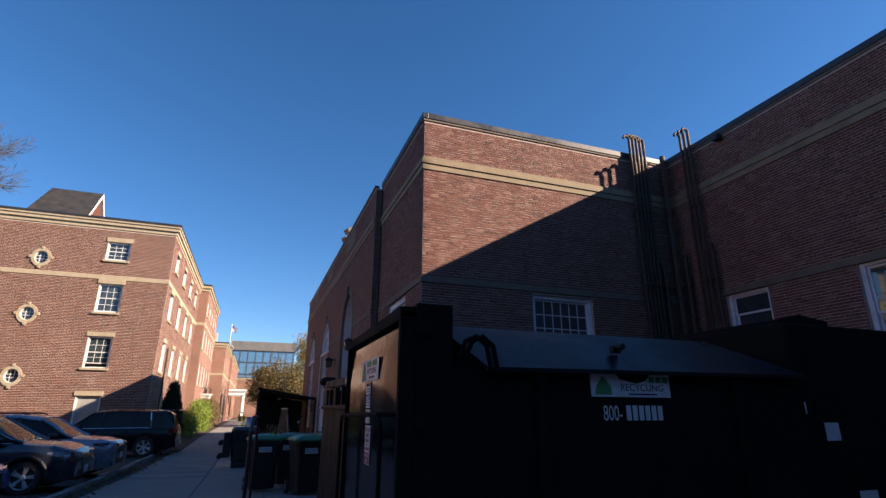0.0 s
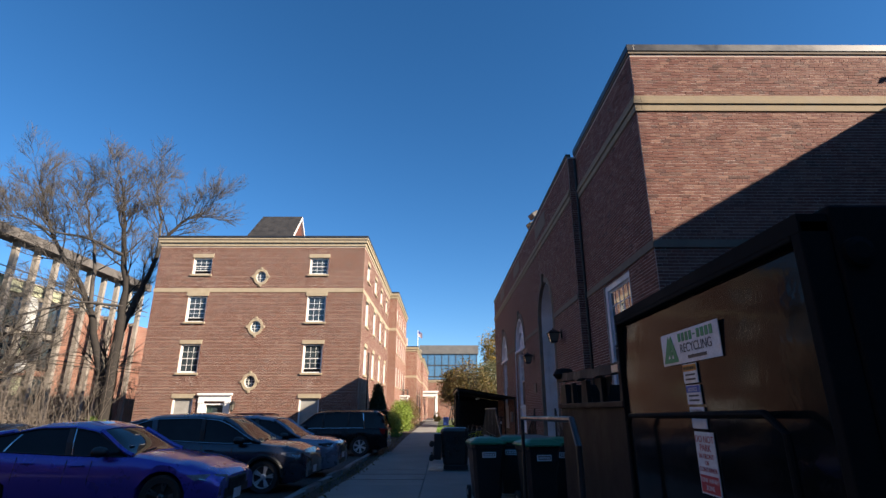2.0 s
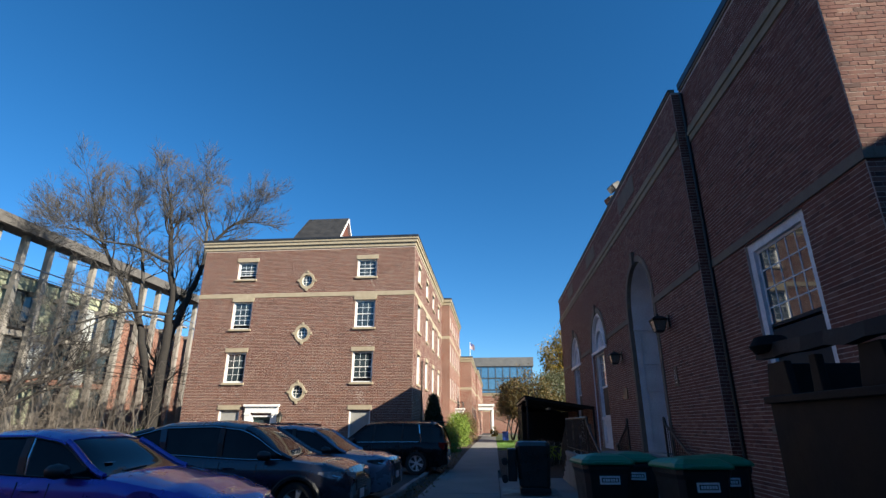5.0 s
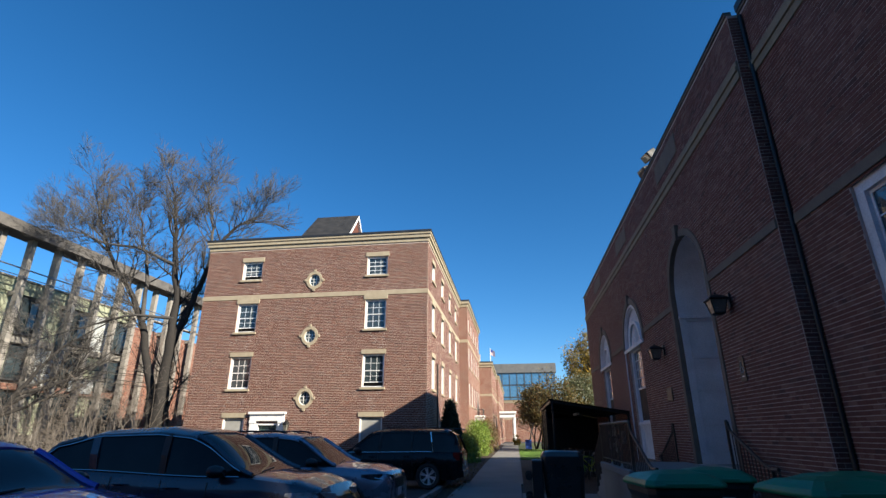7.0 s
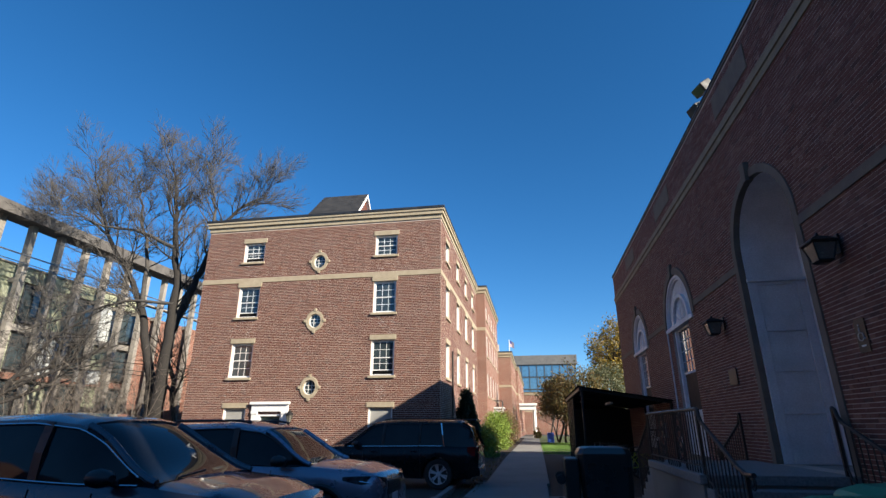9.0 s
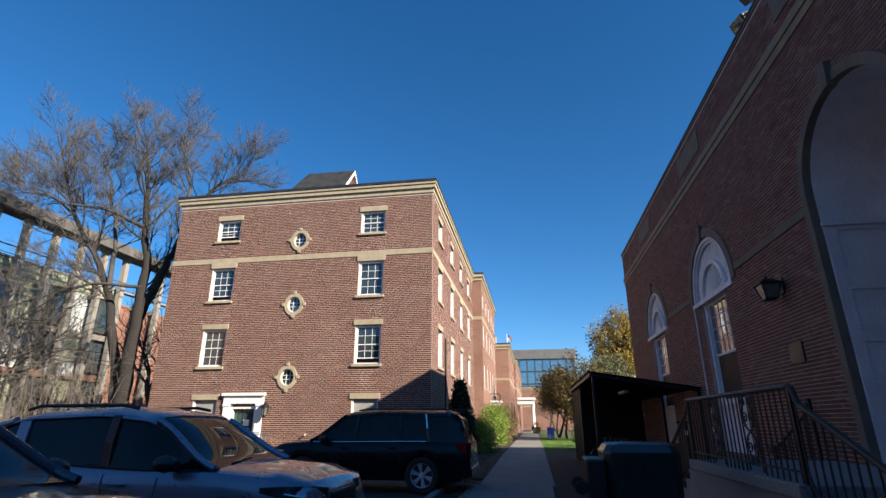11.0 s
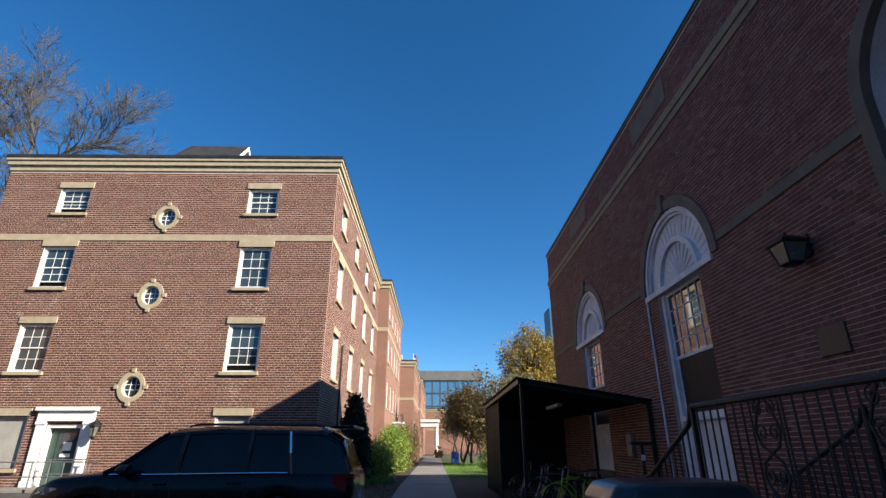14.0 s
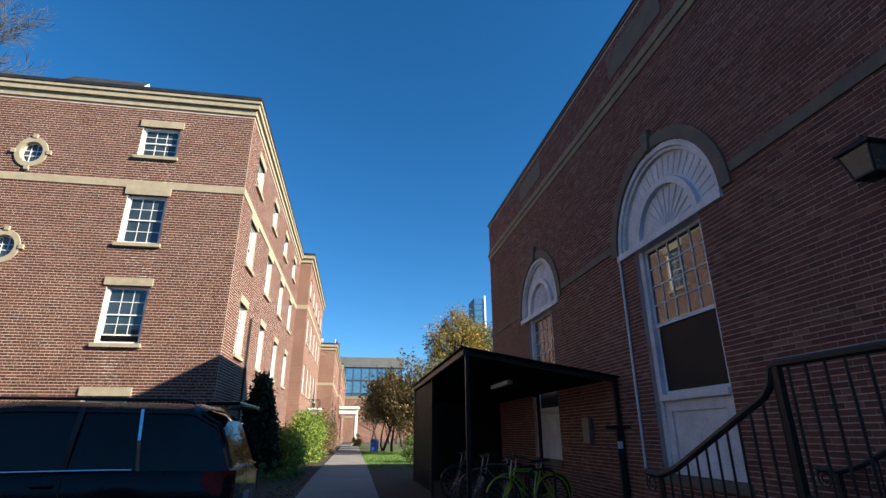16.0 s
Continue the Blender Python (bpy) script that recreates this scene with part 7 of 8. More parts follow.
def bicycle(label, at, turn, lean, paint):
    """A city bicycle: wheels with spokes, diamond frame, fork, bars, saddle and cranks."""
    t = thing("bicycle", label, "bicycle", at)
    t.matrix_world = pose(*at, lean, 0, turn)
    r = 0.34
    for x in (-0.52, 0.54):
        w = part("wheel", Mesh().tube([(x + r * math.cos(2 * math.pi * k / 28), 0, r + r * math.sin(2 * math.pi * k / 28)) for k in range(29)], 0.02, 6, caps=False), tyre_rubber, t)
        m = Mesh()
        for k in range(14):
            a = 2 * math.pi * k / 14
            m.tube([(x, 0.02 * (-1) ** k, r), (x + (r - 0.02) * math.cos(a), 0, r + (r - 0.02) * math.sin(a))], 0.0025, 3)
        part("spokes", m, galvanised, w)
        part("hub", Mesh().lathe([(0.025, -0.05), (0.025, 0.05)], 8, "y", (x, 0, r)), galvanised, w)
        part("mudguard", Mesh().tube([(x + 0.375 * math.cos(a), 0, r + 0.375 * math.sin(a)) for a in [radians(g) for g in range(20, 191, 17)]], 0.016, 5), paint, t)
    bb, seat, head = (-0.08, 0, 0.28), (-0.2, 0, 0.78), (0.36, 0, 0.8)
    m = Mesh()
    for a, b, q in ((bb, seat, 0.017), (seat, head, 0.017), (bb, (0.39, 0, 0.68), 0.02), (bb, (-0.52, 0.03, r), 0.011), (bb, (-0.52, -0.03, r), 0.011), (seat, (-0.52, 0.03, r), 0.01), (seat, (-0.52, -0.03, r), 0.01), (head, (0.4, 0, 0.64), 0.022)):
        m.tube([a, b], q, 7)
    part("frame", m, paint, t)
    part("fork", Mesh().tube([(0.4, 0.04, 0.64), (0.54, 0.05, r)], 0.012, 6).tube([(0.4, -0.04, 0.64), (0.54, -0.05, r)], 0.012, 6), paint, t)
    part("stem", Mesh().tube([(0.36, 0, 0.8), (0.33, 0, 0.98)], 0.013, 6), galvanised, t)
    part("handlebar", Mesh().tube([(0.16, 0.3, 0.98), (0.28, 0.28, 1.02), (0.36, 0.08, 1.0), (0.36, -0.08, 1.0), (0.28, -0.28, 1.02), (0.16, -0.3, 0.98)], 0.012, 6), black_iron, t)
    part("saddle", Mesh().loft([[(-0.36, -0.09, 0.93), (-0.36, 0.09, 0.93), (-0.36, 0.07, 0.97), (-0.36, -0.07, 0.97)], [(-0.2, -0.06, 0.93), (-0.2, 0.06, 0.93), (-0.2, 0.045, 0.96), (-0.2, -0.045, 0.96)], [(-0.08, -0.02, 0.92), (-0.08, 0.02, 0.92), (-0.08, 0.015, 0.95), (-0.08, -0.015, 0.95)]]), trim_black, t, bevel=0.008)
    part("seat_post", Mesh().tube([seat, (-0.23, 0, 0.93)], 0.013, 6), galvanised, t)
    part("crank", Mesh().tube([(-0.08, -0.09, 0.12), (-0.08, -0.06, 0.28), (-0.08, 0.06, 0.28), (-0.08, 0.09, 0.44)], 0.009, 5), galvanised, t)
    return t


bike_lime = surface("bike_lime", (0.3, 0.36, 0.02), (0.42, 0.48, 0.04), 5, 0.35, bump=0, coat=0.5)
bike_dark = surface("bike_dark", (0.015, 0.016, 0.02), (0.04, 0.04, 0.045), 5, 0.35, bump=0, coat=0.5)
bike_grey = surface("bike_grey", (0.15, 0.16, 0.17), (0.22, 0.23, 0.24), 5, 0.35, bump=0, coat=0.5)
zb = gz(31) + 0.07
for x, y, turn, lean, mat, lab in ((2.35, 28.7, 196, 4, bike_lime, "lime-yellow bicycle parked in the shelter"), (2.6, 29.4, 190, -5, bike_lime, "lime-yellow bicycle parked in the shelter"),
                                   (2.2, 30.2, 188, 5, bike_dark, "black bicycle parked in the shelter"), (2.5, 31.1, 184, -4, bike_grey, "grey bicycle parked in the shelter"),
                                   (2.1, 32.0, 191, 4, bike_dark, "black bicycle parked in the shelter"), (2.4, 33.2, 186, -6, bike_dark, "black bicycle parked in the shelter")):
    bicycle(lab, (x, y, zb), turn, lean, mat)
notice = thing("lawn_sign", "small blue notice board on the lawn", "sign", (0.75, 60, gz(60) + 0.07))
part("board", Mesh().box(-0.3, 0.3, -0.03, 0.03, 0.15, 1.0), blue_ink, notice)
pieces("post", Mesh().box(-0.28, -0.22, -0.02, 0.02, 0, 0.15).box(0.22, 0.28, -0.02, 0.02, 0, 0.15), black_iron, notice)

# ---- trees, hedges and brush ----
bark = surface("bark", (0.011, 0.009, 0.008), (0.03, 0.026, 0.022), 6, 0.95, bump=1.0, fine=25, distance=0.03)
twig_bark = surface("twig_bark", (0.042, 0.038, 0.034), (0.082, 0.075, 0.067), 4, 0.95, bump=0.3)
dry_stem = surface("dry_stem", (0.075, 0.062, 0.05), (0.14, 0.12, 0.1), 3, 0.95, bump=0.2)


def leaf_stuff(name, tones):
    mat, tree, b = shader(name, 0.55)
    pick = tree.nodes.new("ShaderNodeNewGeometry").outputs["Random Per Island"]
    own = ramp(tree, pick, *[(i / (len(tones) - 1), c) for i, c in enumerate(tones)])
    tree.links.new(mixed(tree, "MULTIPLY", 1.0, own, ramp(tree, grain(tree, 2.0), (0.3, (0.75, 0.75, 0.75)), (0.7, (1.15, 1.15, 1.15)))), b.inputs["Base Color"])
    b.inputs["Transmission Weight"].default_value = 0.0
    thin = tree.nodes.new("ShaderNodeBsdfTranslucent")
    tree.links.new(own, thin.inputs[0])
    mix = tree.nodes.new("ShaderNodeMixShader")
    mix.inputs[0].default_value = 0.35
    tree.links.new(b.outputs[0], mix.inputs[1])
    tree.links.new(thin.outputs[0], mix.inputs[2])
    tree.links.new(mix.outputs[0], tree.nodes["Material Output"].inputs[0])
    return mat


leaf_gold = leaf_stuff("leaf_gold", [(0.26, 0.17, 0.02), (0.36, 0.24, 0.025), (0.12, 0.12, 0.025), (0.3, 0.18, 0.025), (0.09, 0.1, 0.025)])
leaf_rust = leaf_stuff("leaf_rust", [(0.13, 0.09, 0.035), (0.2, 0.14, 0.035), (0.07, 0.085, 0.03), (0.15, 0.09, 0.035), (0.05, 0.07, 0.025)])
leaf_lime = leaf_stuff("leaf_lime", [(0.203, 0.297, 0.041), (0.351, 0.432, 0.054), (0.432, 0.432, 0.068), (0.135, 0.216, 0.034), (0.405, 0.297, 0.068)])
leaf_green = leaf_stuff("leaf_green", [(0.05, 0.11, 0.02), (0.1, 0.18, 0.03), (0.16, 0.22, 0.04)])
leaf_hedge = leaf_stuff("leaf_hedge", [(0.11, 0.2, 0.03), (0.2, 0.3, 0.045), (0.28, 0.34, 0.05), (0.08, 0.15, 0.025)])
leaf_red = leaf_stuff("leaf_red", [(0.16, 0.1, 0.05), (0.22, 0.14, 0.06), (0.12, 0.13, 0.04), (0.2, 0.09, 0.05)])
leaf_olive = leaf_stuff("leaf_olive", [(0.1, 0.12, 0.06), (0.16, 0.17, 0.09), (0.13, 0.12, 0.06)])
needle = leaf_stuff("needle", [(0.012, 0.03, 0.014), (0.025, 0.05, 0.02), (0.018, 0.035, 0.015)])


def grow(rng, wood, twigs, p, d, length, radius, level, levels, droop, tips, spread=0.75):
    """A limb that wanders, tapers and forks. Thick wood and twigs go to two meshes."""
    n = 5 if level < 2 else 4
    pts, rad = [p], [radius]
    q, e = Vector(p), Vector(d)
    for k in range(n):
        e = (e + Vector((rng.gauss(0, 0.13), rng.gauss(0, 0.13), rng.gauss(0.03, 0.07) - droop * 0.05))).normalized()
        q = q + e * length / n
        pts.append(q.copy())
        rad.append(radius * (1 - 0.55 * (k + 1) / n))
    (wood if level < 3 else twigs).tube(pts, rad, (9, 7, 5, 4, 3, 3, 3)[level], caps=False)
    if level >= levels:
        tips.append(q.copy())
        return
    kids = (4, 4, 4, 4, 4, 3)[level]
    for k in range(kids):
        f = 0.35 + 0.65 * (k + rng.random() * 0.6) / kids if level else 0.55 + 0.45 * k / kids
        i = min(int(f * n), n - 1)
        b = pts[i].lerp(pts[i + 1], f * n - i) if f < 1 else pts[-1]
        side = e.orthogonal().normalized()
        side.rotate(Matrix.Rotation(rng.uniform(0, 6.28), 3, e))
        nd = (e * (1 - spread * 0.45) + side * spread * rng.uniform(0.6, 1.1) + Vector((0, 0, 0.12))).normalized()
        grow(rng, wood, twigs, b, nd, length * rng.uniform(0.5, 0.72), max(radius * rng.uniform(0.4, 0.55), 0.012), level + 1, levels, droop, tips, spread)
    grow(rng, wood, twigs, pts[-1], e, length * 0.62, rad[-1], level + 1, levels, droop, tips, spread)


def leaves(spots, size, rng, per, spread):
    """Small folded leaves scattered about the given spots, as one mesh."""
    c = np.repeat(np.array([tuple(s) for s in spots]), per, 0)
    n = len(c)
    c = c + rng.normal(0, spread, (n, 3))
    a = rng.normal(size=(n, 3))
    a /= np.linalg.norm(a, axis=1)[:, None]
    b = np.cross(a, rng.normal(size=(n, 3)))
    b /= np.linalg.norm(b, axis=1)[:, None]
    s = size * rng.uniform(0.6, 1.3, (n, 1))
    nn = np.cross(a, b)
    v = np.stack([c - a * s, c + b * s * 0.55 + nn * s * 0.15, c + a * s, c - b * s * 0.55 + nn * s * 0.15], 1).reshape(-1, 3)
    me = bpy.data.meshes.new("leaves")
    me.vertices.add(4 * n)
    me.vertices.foreach_set("co", v.ravel())
    me.loops.add(4 * n)
    me.loops.foreach_set("vertex_index", np.arange(4 * n))
    me.polygons.add(n)
    me.polygons.foreach_set("loop_start", np.arange(0, 4 * n, 4))
    me.polygons.foreach_set("use_smooth", np.zeros(n, dtype=bool))
    me.update(calc_edges=True)
    return me


def bare_tree(label, at, seed, trunks, levels=5, scale=1.0, spread=0.75):
    """A leafless tree from a list of trunks: direction, length, radius."""
    rng = random.Random(seed)
    t = thing("tree", label, "tree", at)
    wood, twigs, tips = Mesh(), Mesh(), []
    for start, d, ln, r in trunks:
        grow(rng, wood, twigs, Vector(start), Vector(d).normalized(), ln * scale, r * scale, 0, levels, 0.2, tips, spread)
    part("trunk", wood, bark, t, smooth=True)
    tagged(part("crown", twigs, twig_bark, t, "fine bare twigs"), kind="stuff")
    return t


def old_tree(label, at, seed, limbs):
    """A spreading bare tree: long leading limbs as paths with radii, each hung with forking branches."""
    rng = random.Random(seed)
    t = thing("tree", label, "tree", at)
    twigs, tips = Mesh(), []
    for name, path, r0, r1, first in limbs:
        wood = Mesh()
        pts = [Vector(p) for p in path]
        n = len(pts) * 4
        way = []
        for k in range(n + 1):
            f = k / n * (len(pts) - 1)
            i = min(int(f), len(pts) - 2)
            j = pts[i].lerp(pts[i + 1], f - i)
            way.append(j + Vector((rng.gauss(0, 0.05), rng.gauss(0, 0.05), 0)) * (0 if k == 0 else 1))
        rad = [r0 + (r1 - r0) * (k / n) ** 0.8 for k in range(n + 1)]
        if path[0][2] < 0.5:
            rad[0], rad[1] = r0 * 1.3, r0 * 1.05
        wood.tube(way, rad, 10, caps=False)
        for k in range(int(n * first), n + 1):
            for _ in range(2 if k > n * 0.7 else 1):
                e = (way[k] - way[max(k - 2, 0)]).normalized()
                side = e.orthogonal().normalized()
                side.rotate(Matrix.Rotation(rng.uniform(0, 6.28), 3, e))
                d = (e * 0.75 + side * rng.uniform(0.5, 1.1) + Vector((0, 0, 0.25))).normalized()
                grow(rng, wood, twigs, way[k], d, rng.uniform(1.3, 2.4), max(0.02, min(0.07, rad[k] * 0.45)), 2, 5, 0.0, tips, 0.6)
        part(name, wood, bark if r0 > 0.2 else twig_bark, t, smooth=True)
    tagged(part("crown", twigs, twig_bark, t, "fine bare twigs"), kind="stuff")
    return t


old_tree("tall bare tree with dark forking trunks and fine twigs", (-23.0, 38.3, -0.1), 21, [
    ("trunk", [(0, 0, 0), (-0.05, 0, 3.5), (-0.1, 0, 7.2), (-0.35, 0.2, 10.4), (-1.4, 0.5, 14.6), (-2.0, 0.8, 17.2), (-3.0, 1.0, 20.3)], 0.5, 0.05, 0.38),
    ("limb", [(-0.1, 0, 7.0), (0.35, 0.6, 10.0), (0.6, 1.2, 11.8), (0.9, 2.0, 15.2), (2.2, 2.5, 17.0), (3.7, 3.0, 18.0)], 0.3, 0.05, 0.34),
    ("limb", [(0.8, 1.7, 13.8), (0.5, 1.5, 17.0), (-0.4, 1.4, 20.3)], 0.14, 0.04, 0.22),
    ("second_trunk", [(-0.15, 0, 1.6), (-1.0, 0.3, 4.2), (-2.6, 0.6, 8.5), (-4.6, 0.8, 11.7), (-7.0, 0.9, 14.5), (-8.6, 1.0, 17.5), (-9.6, 1.0, 19.8)], 0.36, 0.04, 0.34),
    ("limb", [(-1.05, 0.35, 13.2), (-3.8, 0.0, 14.5), (-6.6, -0.4, 14.9), (-9.2, -0.6, 16.3)], 0.14, 0.04, 0.31),
    ("limb", [(-7.2, 0.9, 14.8), (-9.6, 1.2, 16.4), (-12.4, 1.4, 17.0)], 0.1, 0.03, 0.19),
    ("limb", [(-2.9, 0.65, 9.2), (-3.6, 0.9, 13.0), (-4.9, 1.0, 16.8), (-5.5, 1.0, 18.6)], 0.17, 0.04, 0.31),
    ("limb", [(-0.1, 0, 9.2), (-2.8, -0.6, 9.4), (-6.0, -1.0, 8.6), (-9.5, -1.2, 7.6)], 0.12, 0.03, 0.22)])
bare_tree("leafless tree behind the lot", (-31.5, 33.5, -0.1), 8, [((0, 0, 0), (0.1, 0.1, 1), 6.0, 0.25)], 4, 0.95, 0.8)
bare_tree("leafless tree behind the lot", (-29.0, 48.0, -0.1), 14, [((0, 0, 0), (-0.1, 0, 1), 5.5, 0.22)], 4, 1.0, 0.8)


def brush(name, label, x0, x1, y0, y1, top, count, mat, seed):
    """A thicket of dry drooping stems."""
    r = random.Random(seed)
    m = Mesh()
    for _ in range(count):
        p = Vector((r.uniform(x0, x1), r.uniform(y0, y1), gz(35)))
        h = top * r.uniform(0.4, 1.0)
        lean = Vector((r.gauss(0, 0.35), r.gauss(0, 0.35), 0))
        pts = [p, p + lean * h * 0.3 + Vector((0, 0, h * 0.55)), p + lean * h * 0.8 + Vector((0, 0, h * 0.9)), p + lean * h * 1.3 + Vector((r.gauss(0, 0.3), r.gauss(0, 0.3), h * r.uniform(0.6, 1.0)))]
        m.tube(pts, [0.018, 0.014, 0.009, 0.004], 3, caps=False)
        for _ in range(7):
            k = r.uniform(0.1, 1.0)
            b = pts[1].lerp(pts[2], k)
            e = b + Vector((r.gauss(0, 0.7), r.gauss(0, 0.7), r.uniform(-0.7, 0.8)))
            m.tube([b, b.lerp(e, 0.5) + Vector((0, 0, 0.12)), e], [0.008, 0.006, 0.003], 3, caps=False)
    tagged(part(name, m, mat), label, "brush", kind="stuff")


brush("thicket", "dry grey-brown thicket of stems and vines beside the lot", -37, -21.5, 34, 47, 6.6, 300, dry_stem, 31)
brush("thicket", "low dry weeds along the edge of the lot", -34, -20.8, 29, 37, 2.2, 90, dry_stem, 33)


def leafy_tree(label, at, seed, height, crown_mat, levels=4, per=9, size=0.13, spread=0.34, trunk=0.22):
    rng = random.Random(seed)
    t = thing("tree", label, "tree", at)
    wood, twigs, tips = Mesh(), Mesh(), []
    grow(rng, wood, twigs, Vector((0, 0, 0)), Vector((0.03, 0, 1)), height * 0.42, trunk, 0, levels, 0.0, tips, 0.8)
    part("trunk", wood, bark, t, smooth=True)
    tagged(part("twigs", twigs, twig_bark, t), kind="stuff")
    part("crown", leaves(tips, size, np.random.default_rng(seed), per, spread), crown_mat, t, "many small autumn leaves")
    return t


def crown_tree(label, at, seed, centre, radii, clumps, per, size, mat, lean=0.0):
    """A full-crowned tree: trunk, forking limbs that reach the clumps, and leaves in many uneven clumps."""
    r, q = np.random.default_rng(seed), random.Random(seed)
    t = thing("tree", label, "tree", at)
    c = Vector((lean, 0, centre))
    spots = []
    while len(spots) < clumps:
        v = r.normal(size=3)
        v /= np.linalg.norm(v)
        k = r.uniform(0.3, 1.0) ** 0.45 * (1 + 0.16 * math.sin(4 * v[0] + 5 * v[2] + seed) + 0.1 * math.sin(9 * v[1] + 7 * v[2]))
        spots.append(c + Vector((radii[0] * v[0] * k, radii[1] * v[1] * k, radii[2] * v[2] * k)))
    wood = Mesh()
    fork = Vector((lean * 0.5, 0, max(0.8, centre - radii[2] * 0.75)))
    wood.tube([(0, 0, 0), fork * 0.5, fork, c + Vector((0, 0, radii[2] * 0.5))], [0.2, 0.17, 0.15, 0.04], 9)
    for p in spots[::4]:
        b = fork.lerp(c, q.random())
        wood.tube([b, b.lerp(p, 0.5) + Vector((0, 0, 0.15)), p], [0.06, 0.035, 0.01], 4, caps=False)
    part("trunk", wood, bark, t, smooth=True)
    part("crown", leaves(spots, size, r, per, min(radii) * 0.13), mat, t, "many small autumn leaves")
    return t


crown_tree("full golden autumn tree beyond the brick hall", (7.6, 63, gz(63)), 3, 8.0, (2.4, 2.4, 3.5), 330, 34, 0.11, leaf_gold)
crown_tree("olive-leaved tree behind the golden one", (11.0, 69, gz(69)), 6, 9.1, (2.8, 2.7, 3.0), 260, 40, 0.12, leaf_olive)
crown_tree("dark rust-and-green tree beside the lawn", (3.7, 57, gz(57)), 5, 3.5, (2.6, 2.3, 3.3), 300, 20, 0.1, leaf_rust)
crown_tree("dull green and gold tree behind the bicycle shelter", (6.0, 60, gz(60)), 7, 4.9, (2.0, 2.4, 2.2), 220, 36, 0.11, leaf_olive)
leafy_tree("half-bare tree with rust-coloured leaves beside the lawn", (2.2, 62, 0.0), 9, 6.6, leaf_rust, 5, 2, 0.12, 0.3, 0.12)
leafy_tree("half-bare tree with yellowing leaves beside the lawn", (4.6, 80, 0.0), 12, 8.6, leaf_rust, 5, 3, 0.17, 0.35, 0.15)
bare_tree("dark leafless tree beside the lawn", (1.7, 66, 0.0), 23, [((0, 0, 0), (0.1, 0, 1), 3.4, 0.13), ((0, 0, 0), (-0.35, 0.1, 1), 3.0, 0.09)], 4, 1.0, 0.8)
leafy_tree("half-bare tree with dull brown leaves before the low building", (1.7, 95, 0.0), 31, 8.4, leaf_rust, 4, 4, 0.15, 0.35, 0.14)
leafy_tree("half-bare tree with dull brown leaves before the low building", (4.4, 99, 0.0), 34, 9.0, leaf_rust, 4, 4, 0.15, 0.35, 0.14)
bare_tree("small leafless street tree before the low building", (3.0, 108, 0.0), 17, [((0, 0, 0), (0, 0, 1), 3.4, 0.14)], 4)
bare_tree("small leafless street tree before the low building", (6.5, 112, 0.0), 18, [((0, 0, 0), (0, 0, 1), 3.8, 0.14)], 4)


def shrub(label, at, radii, count, mat, seed, size=0.06, twiggy=True):
    """A clipped or loose shrub: stems, and leaves gathered in clumps with gaps between."""
    r = np.random.default_rng(seed)
    t = thing("shrub", label, "shrub", at)
    clumps = []
    while len(clumps) < count // 45:
        v = r.normal(size=3)
        v /= np.linalg.norm(v)
        k = r.uniform(0.62, 1.04)
        p = np.array(radii) * v * k
        if p[2] > -radii[2] * 0.8:
            clumps.append((p[0], p[1], p[2] + radii[2] * 0.85))
    m = Mesh()
    q = random.Random(seed)
    for c in clumps[::3]:
        m.tube([(q.gauss(0, 0.08), q.gauss(0, 0.08), 0), (c[0] * 0.5, c[1] * 0.5, c[2] * 0.55), c], [0.014, 0.01, 0.004], 4, caps=False)
    part("stems", m, twig_bark, t)
    part("foliage", leaves(clumps, size, r, 45, min(radii) * 0.16), mat, t)
    return t


shrub("rounded lime-green hedge shrub in the mulch bed", (-3.7, 42.4, gz(42) + 0.05), (0.85, 1.2, 0.85), 6400, leaf_lime, 1)
shrub("loose yellow-green shrub in the mulch bed", (-3.2, 47.2, gz(47) + 0.05), (0.95, 2.2, 1.3), 8800, leaf_hedge, 2)
shrub("loose shrub with reddish-green leaves", (-3.0, 53.2, gz(53) + 0.05), (1.0, 2.4, 1.5), 6600, leaf_red, 4)
shrub("low golden shrub beside the portico", (-0.4, 84, gz(80)), (0.6, 0.6, 0.8), 1400, leaf_gold, 5, 0.07)
shrub("small green shrub on the lawn edge", (2.4, 46.5, gz(46) + 0.07), (0.7, 0.8, 0.7), 2000, leaf_green, 6)
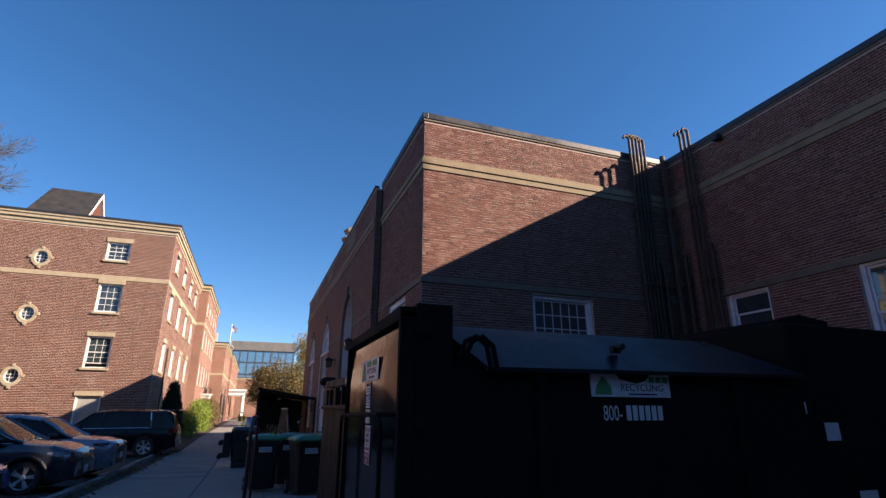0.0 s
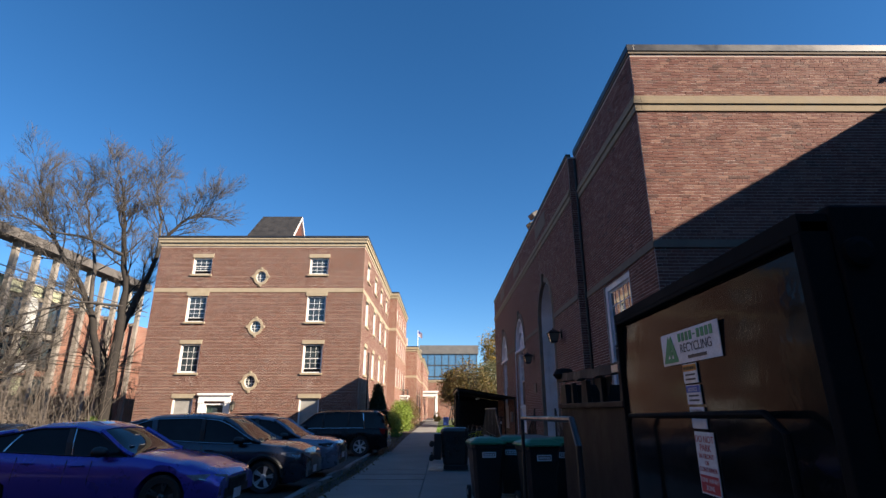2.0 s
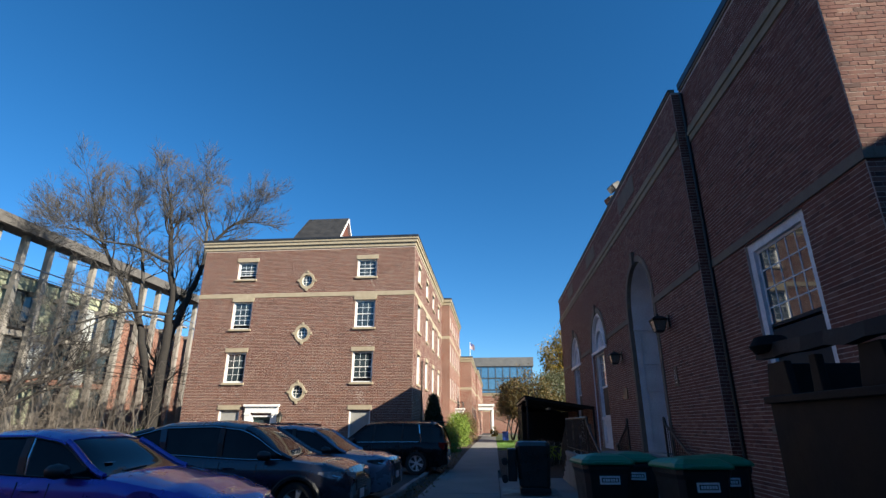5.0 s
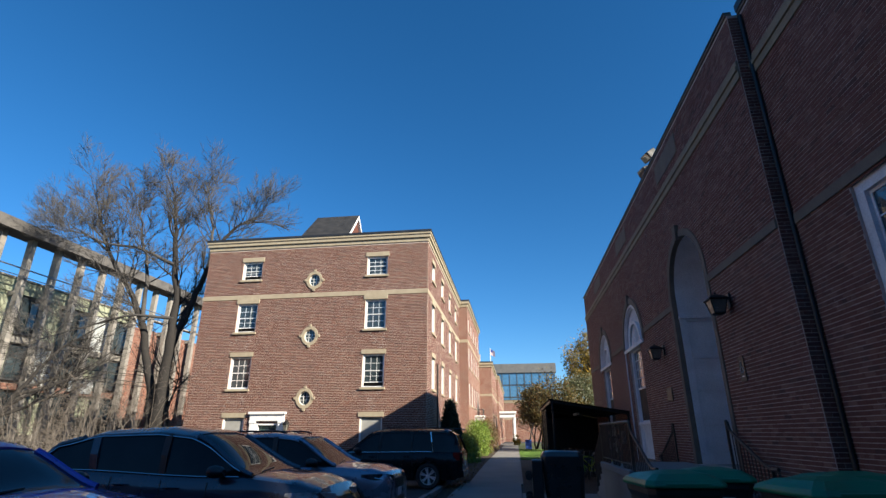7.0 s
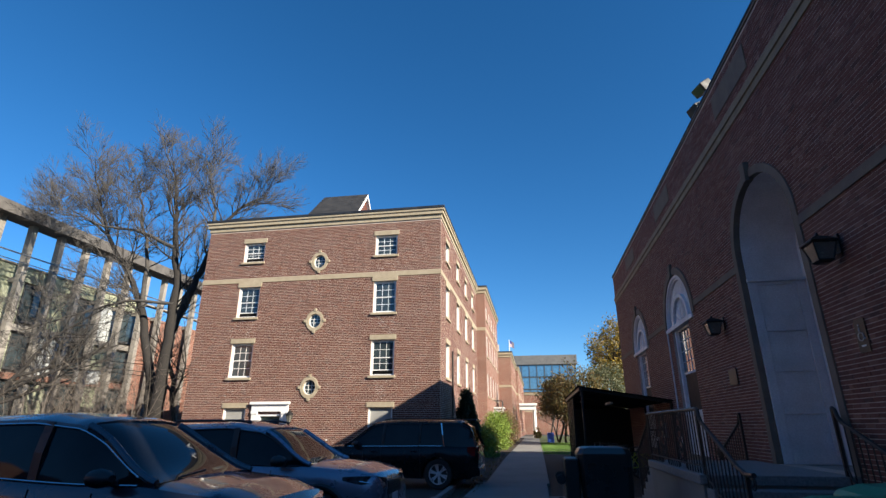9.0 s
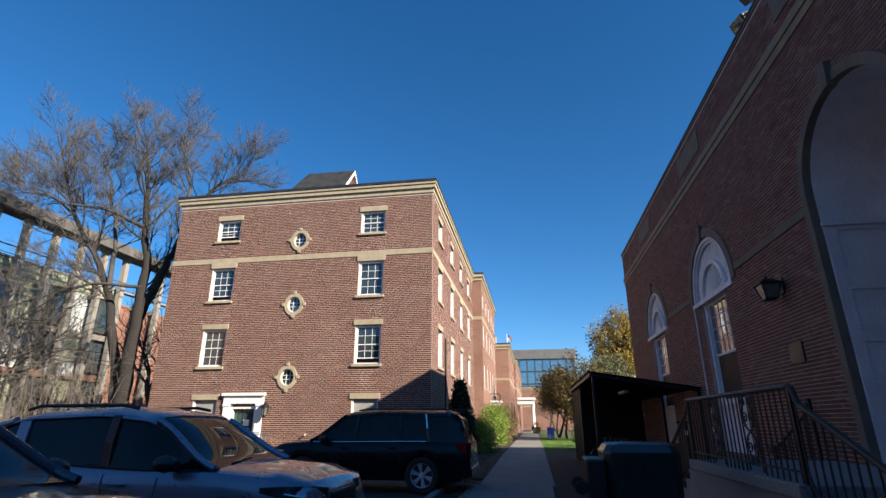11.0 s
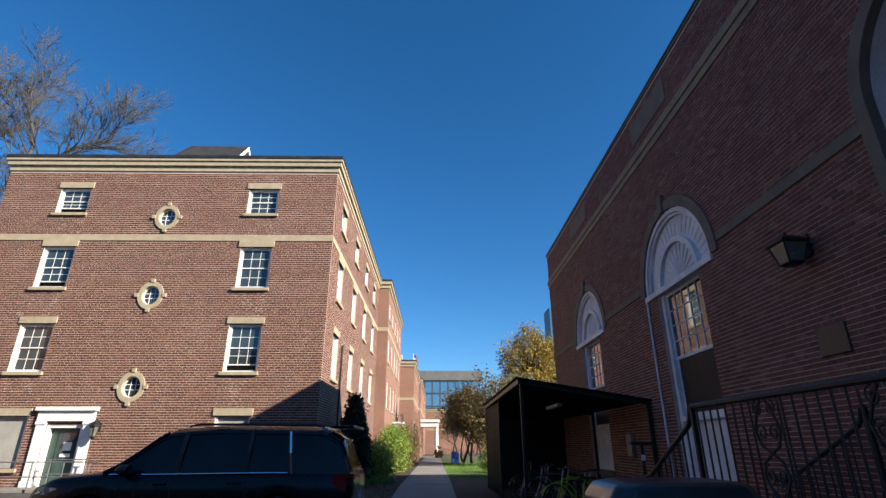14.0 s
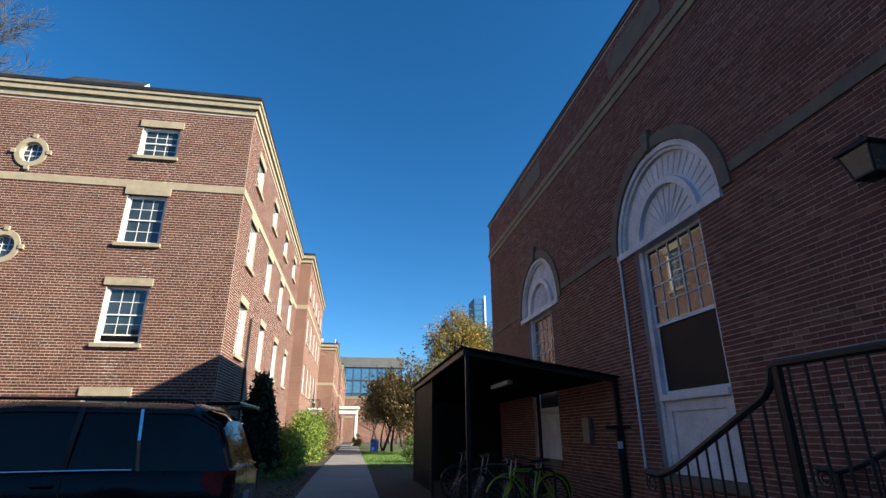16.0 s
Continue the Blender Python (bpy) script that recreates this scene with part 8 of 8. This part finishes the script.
shrub("low green ground plants in the mulch bed", (-3.4, 38.2, gz(38) + 0.05), (0.9, 2.2, 0.28), 2200, leaf_green, 7, 0.05)
shrub("low weeds beside the brick block", (-17.2, 36.3, gz(36)), (0.45, 0.35, 0.4), 900, leaf_lime, 8, 0.05)
shrub("small green shrub by the thicket", (-22.2, 36.2, gz(36)), (0.8, 0.8, 0.8), 1600, leaf_green, 9, 0.06)


def conifer(label, at, height, radius, seed, count):
    r = np.random.default_rng(seed)
    t = thing("conifer", label, "conifer", at)
    part("trunk", Mesh().tube([(0, 0, 0), (0, 0, height * 0.9)], [0.1, 0.02], 8), bark, t)
    z = height * (1 - np.sqrt(r.uniform(0, 1, count // 40)))
    a = r.uniform(0, 2 * np.pi, len(z))
    q = radius * np.clip((1 - z / height), 0.03, 1) ** 0.7 * r.uniform(0.75, 1.05, len(z)) * (1 + 0.12 * np.sin(5 * a + z * 4))
    part("foliage", leaves(list(zip(q * np.cos(a), q * np.sin(a), z + 0.05)), 0.07, r, 40, 0.1), needle, t, "dense dark green needles")
    return t


conifer("narrow dark green conifer beside the brick block", (-4.35, 39.6, gz(39) + 0.05), 3.5, 0.75, 3, 36000)
# power lines that cross between the trees
for z0, z1 in ((6.2, 5.1), (5.7, 4.5), (5.4, 4.3)):
    line = thing("overhead_cable", "thin black overhead cable", "cable", (-45, 44, 0), group="cables behind the lot")
    part("cable", Mesh().tube([(0, 0, z0 + 1.2), (12, -0.5, z0 + 0.2), (24.0, -1.0, z1)], 0.025, 5), black_iron, line)

# fallen leaves
r = np.random.default_rng(40)
spots = [(x, y, gz(y) + 0.1) for x, y in zip(r.uniform(-2.85, -2.2, 500), r.uniform(9, 40, 500))] + [(x, y, gz(y) + 0.1) for x, y in zip(r.uniform(-5.2, -2.4, 500), r.uniform(29, 60, 500))]
tagged(part("fallen_leaves", leaves(spots, 0.04, r, 1, 0.01), leaf_rust), "scattered dry fallen leaves on soil and path", "leaves", kind="stuff")

# ---- single bricks ----
for wall in (north, front):
    wall.single_bricks()
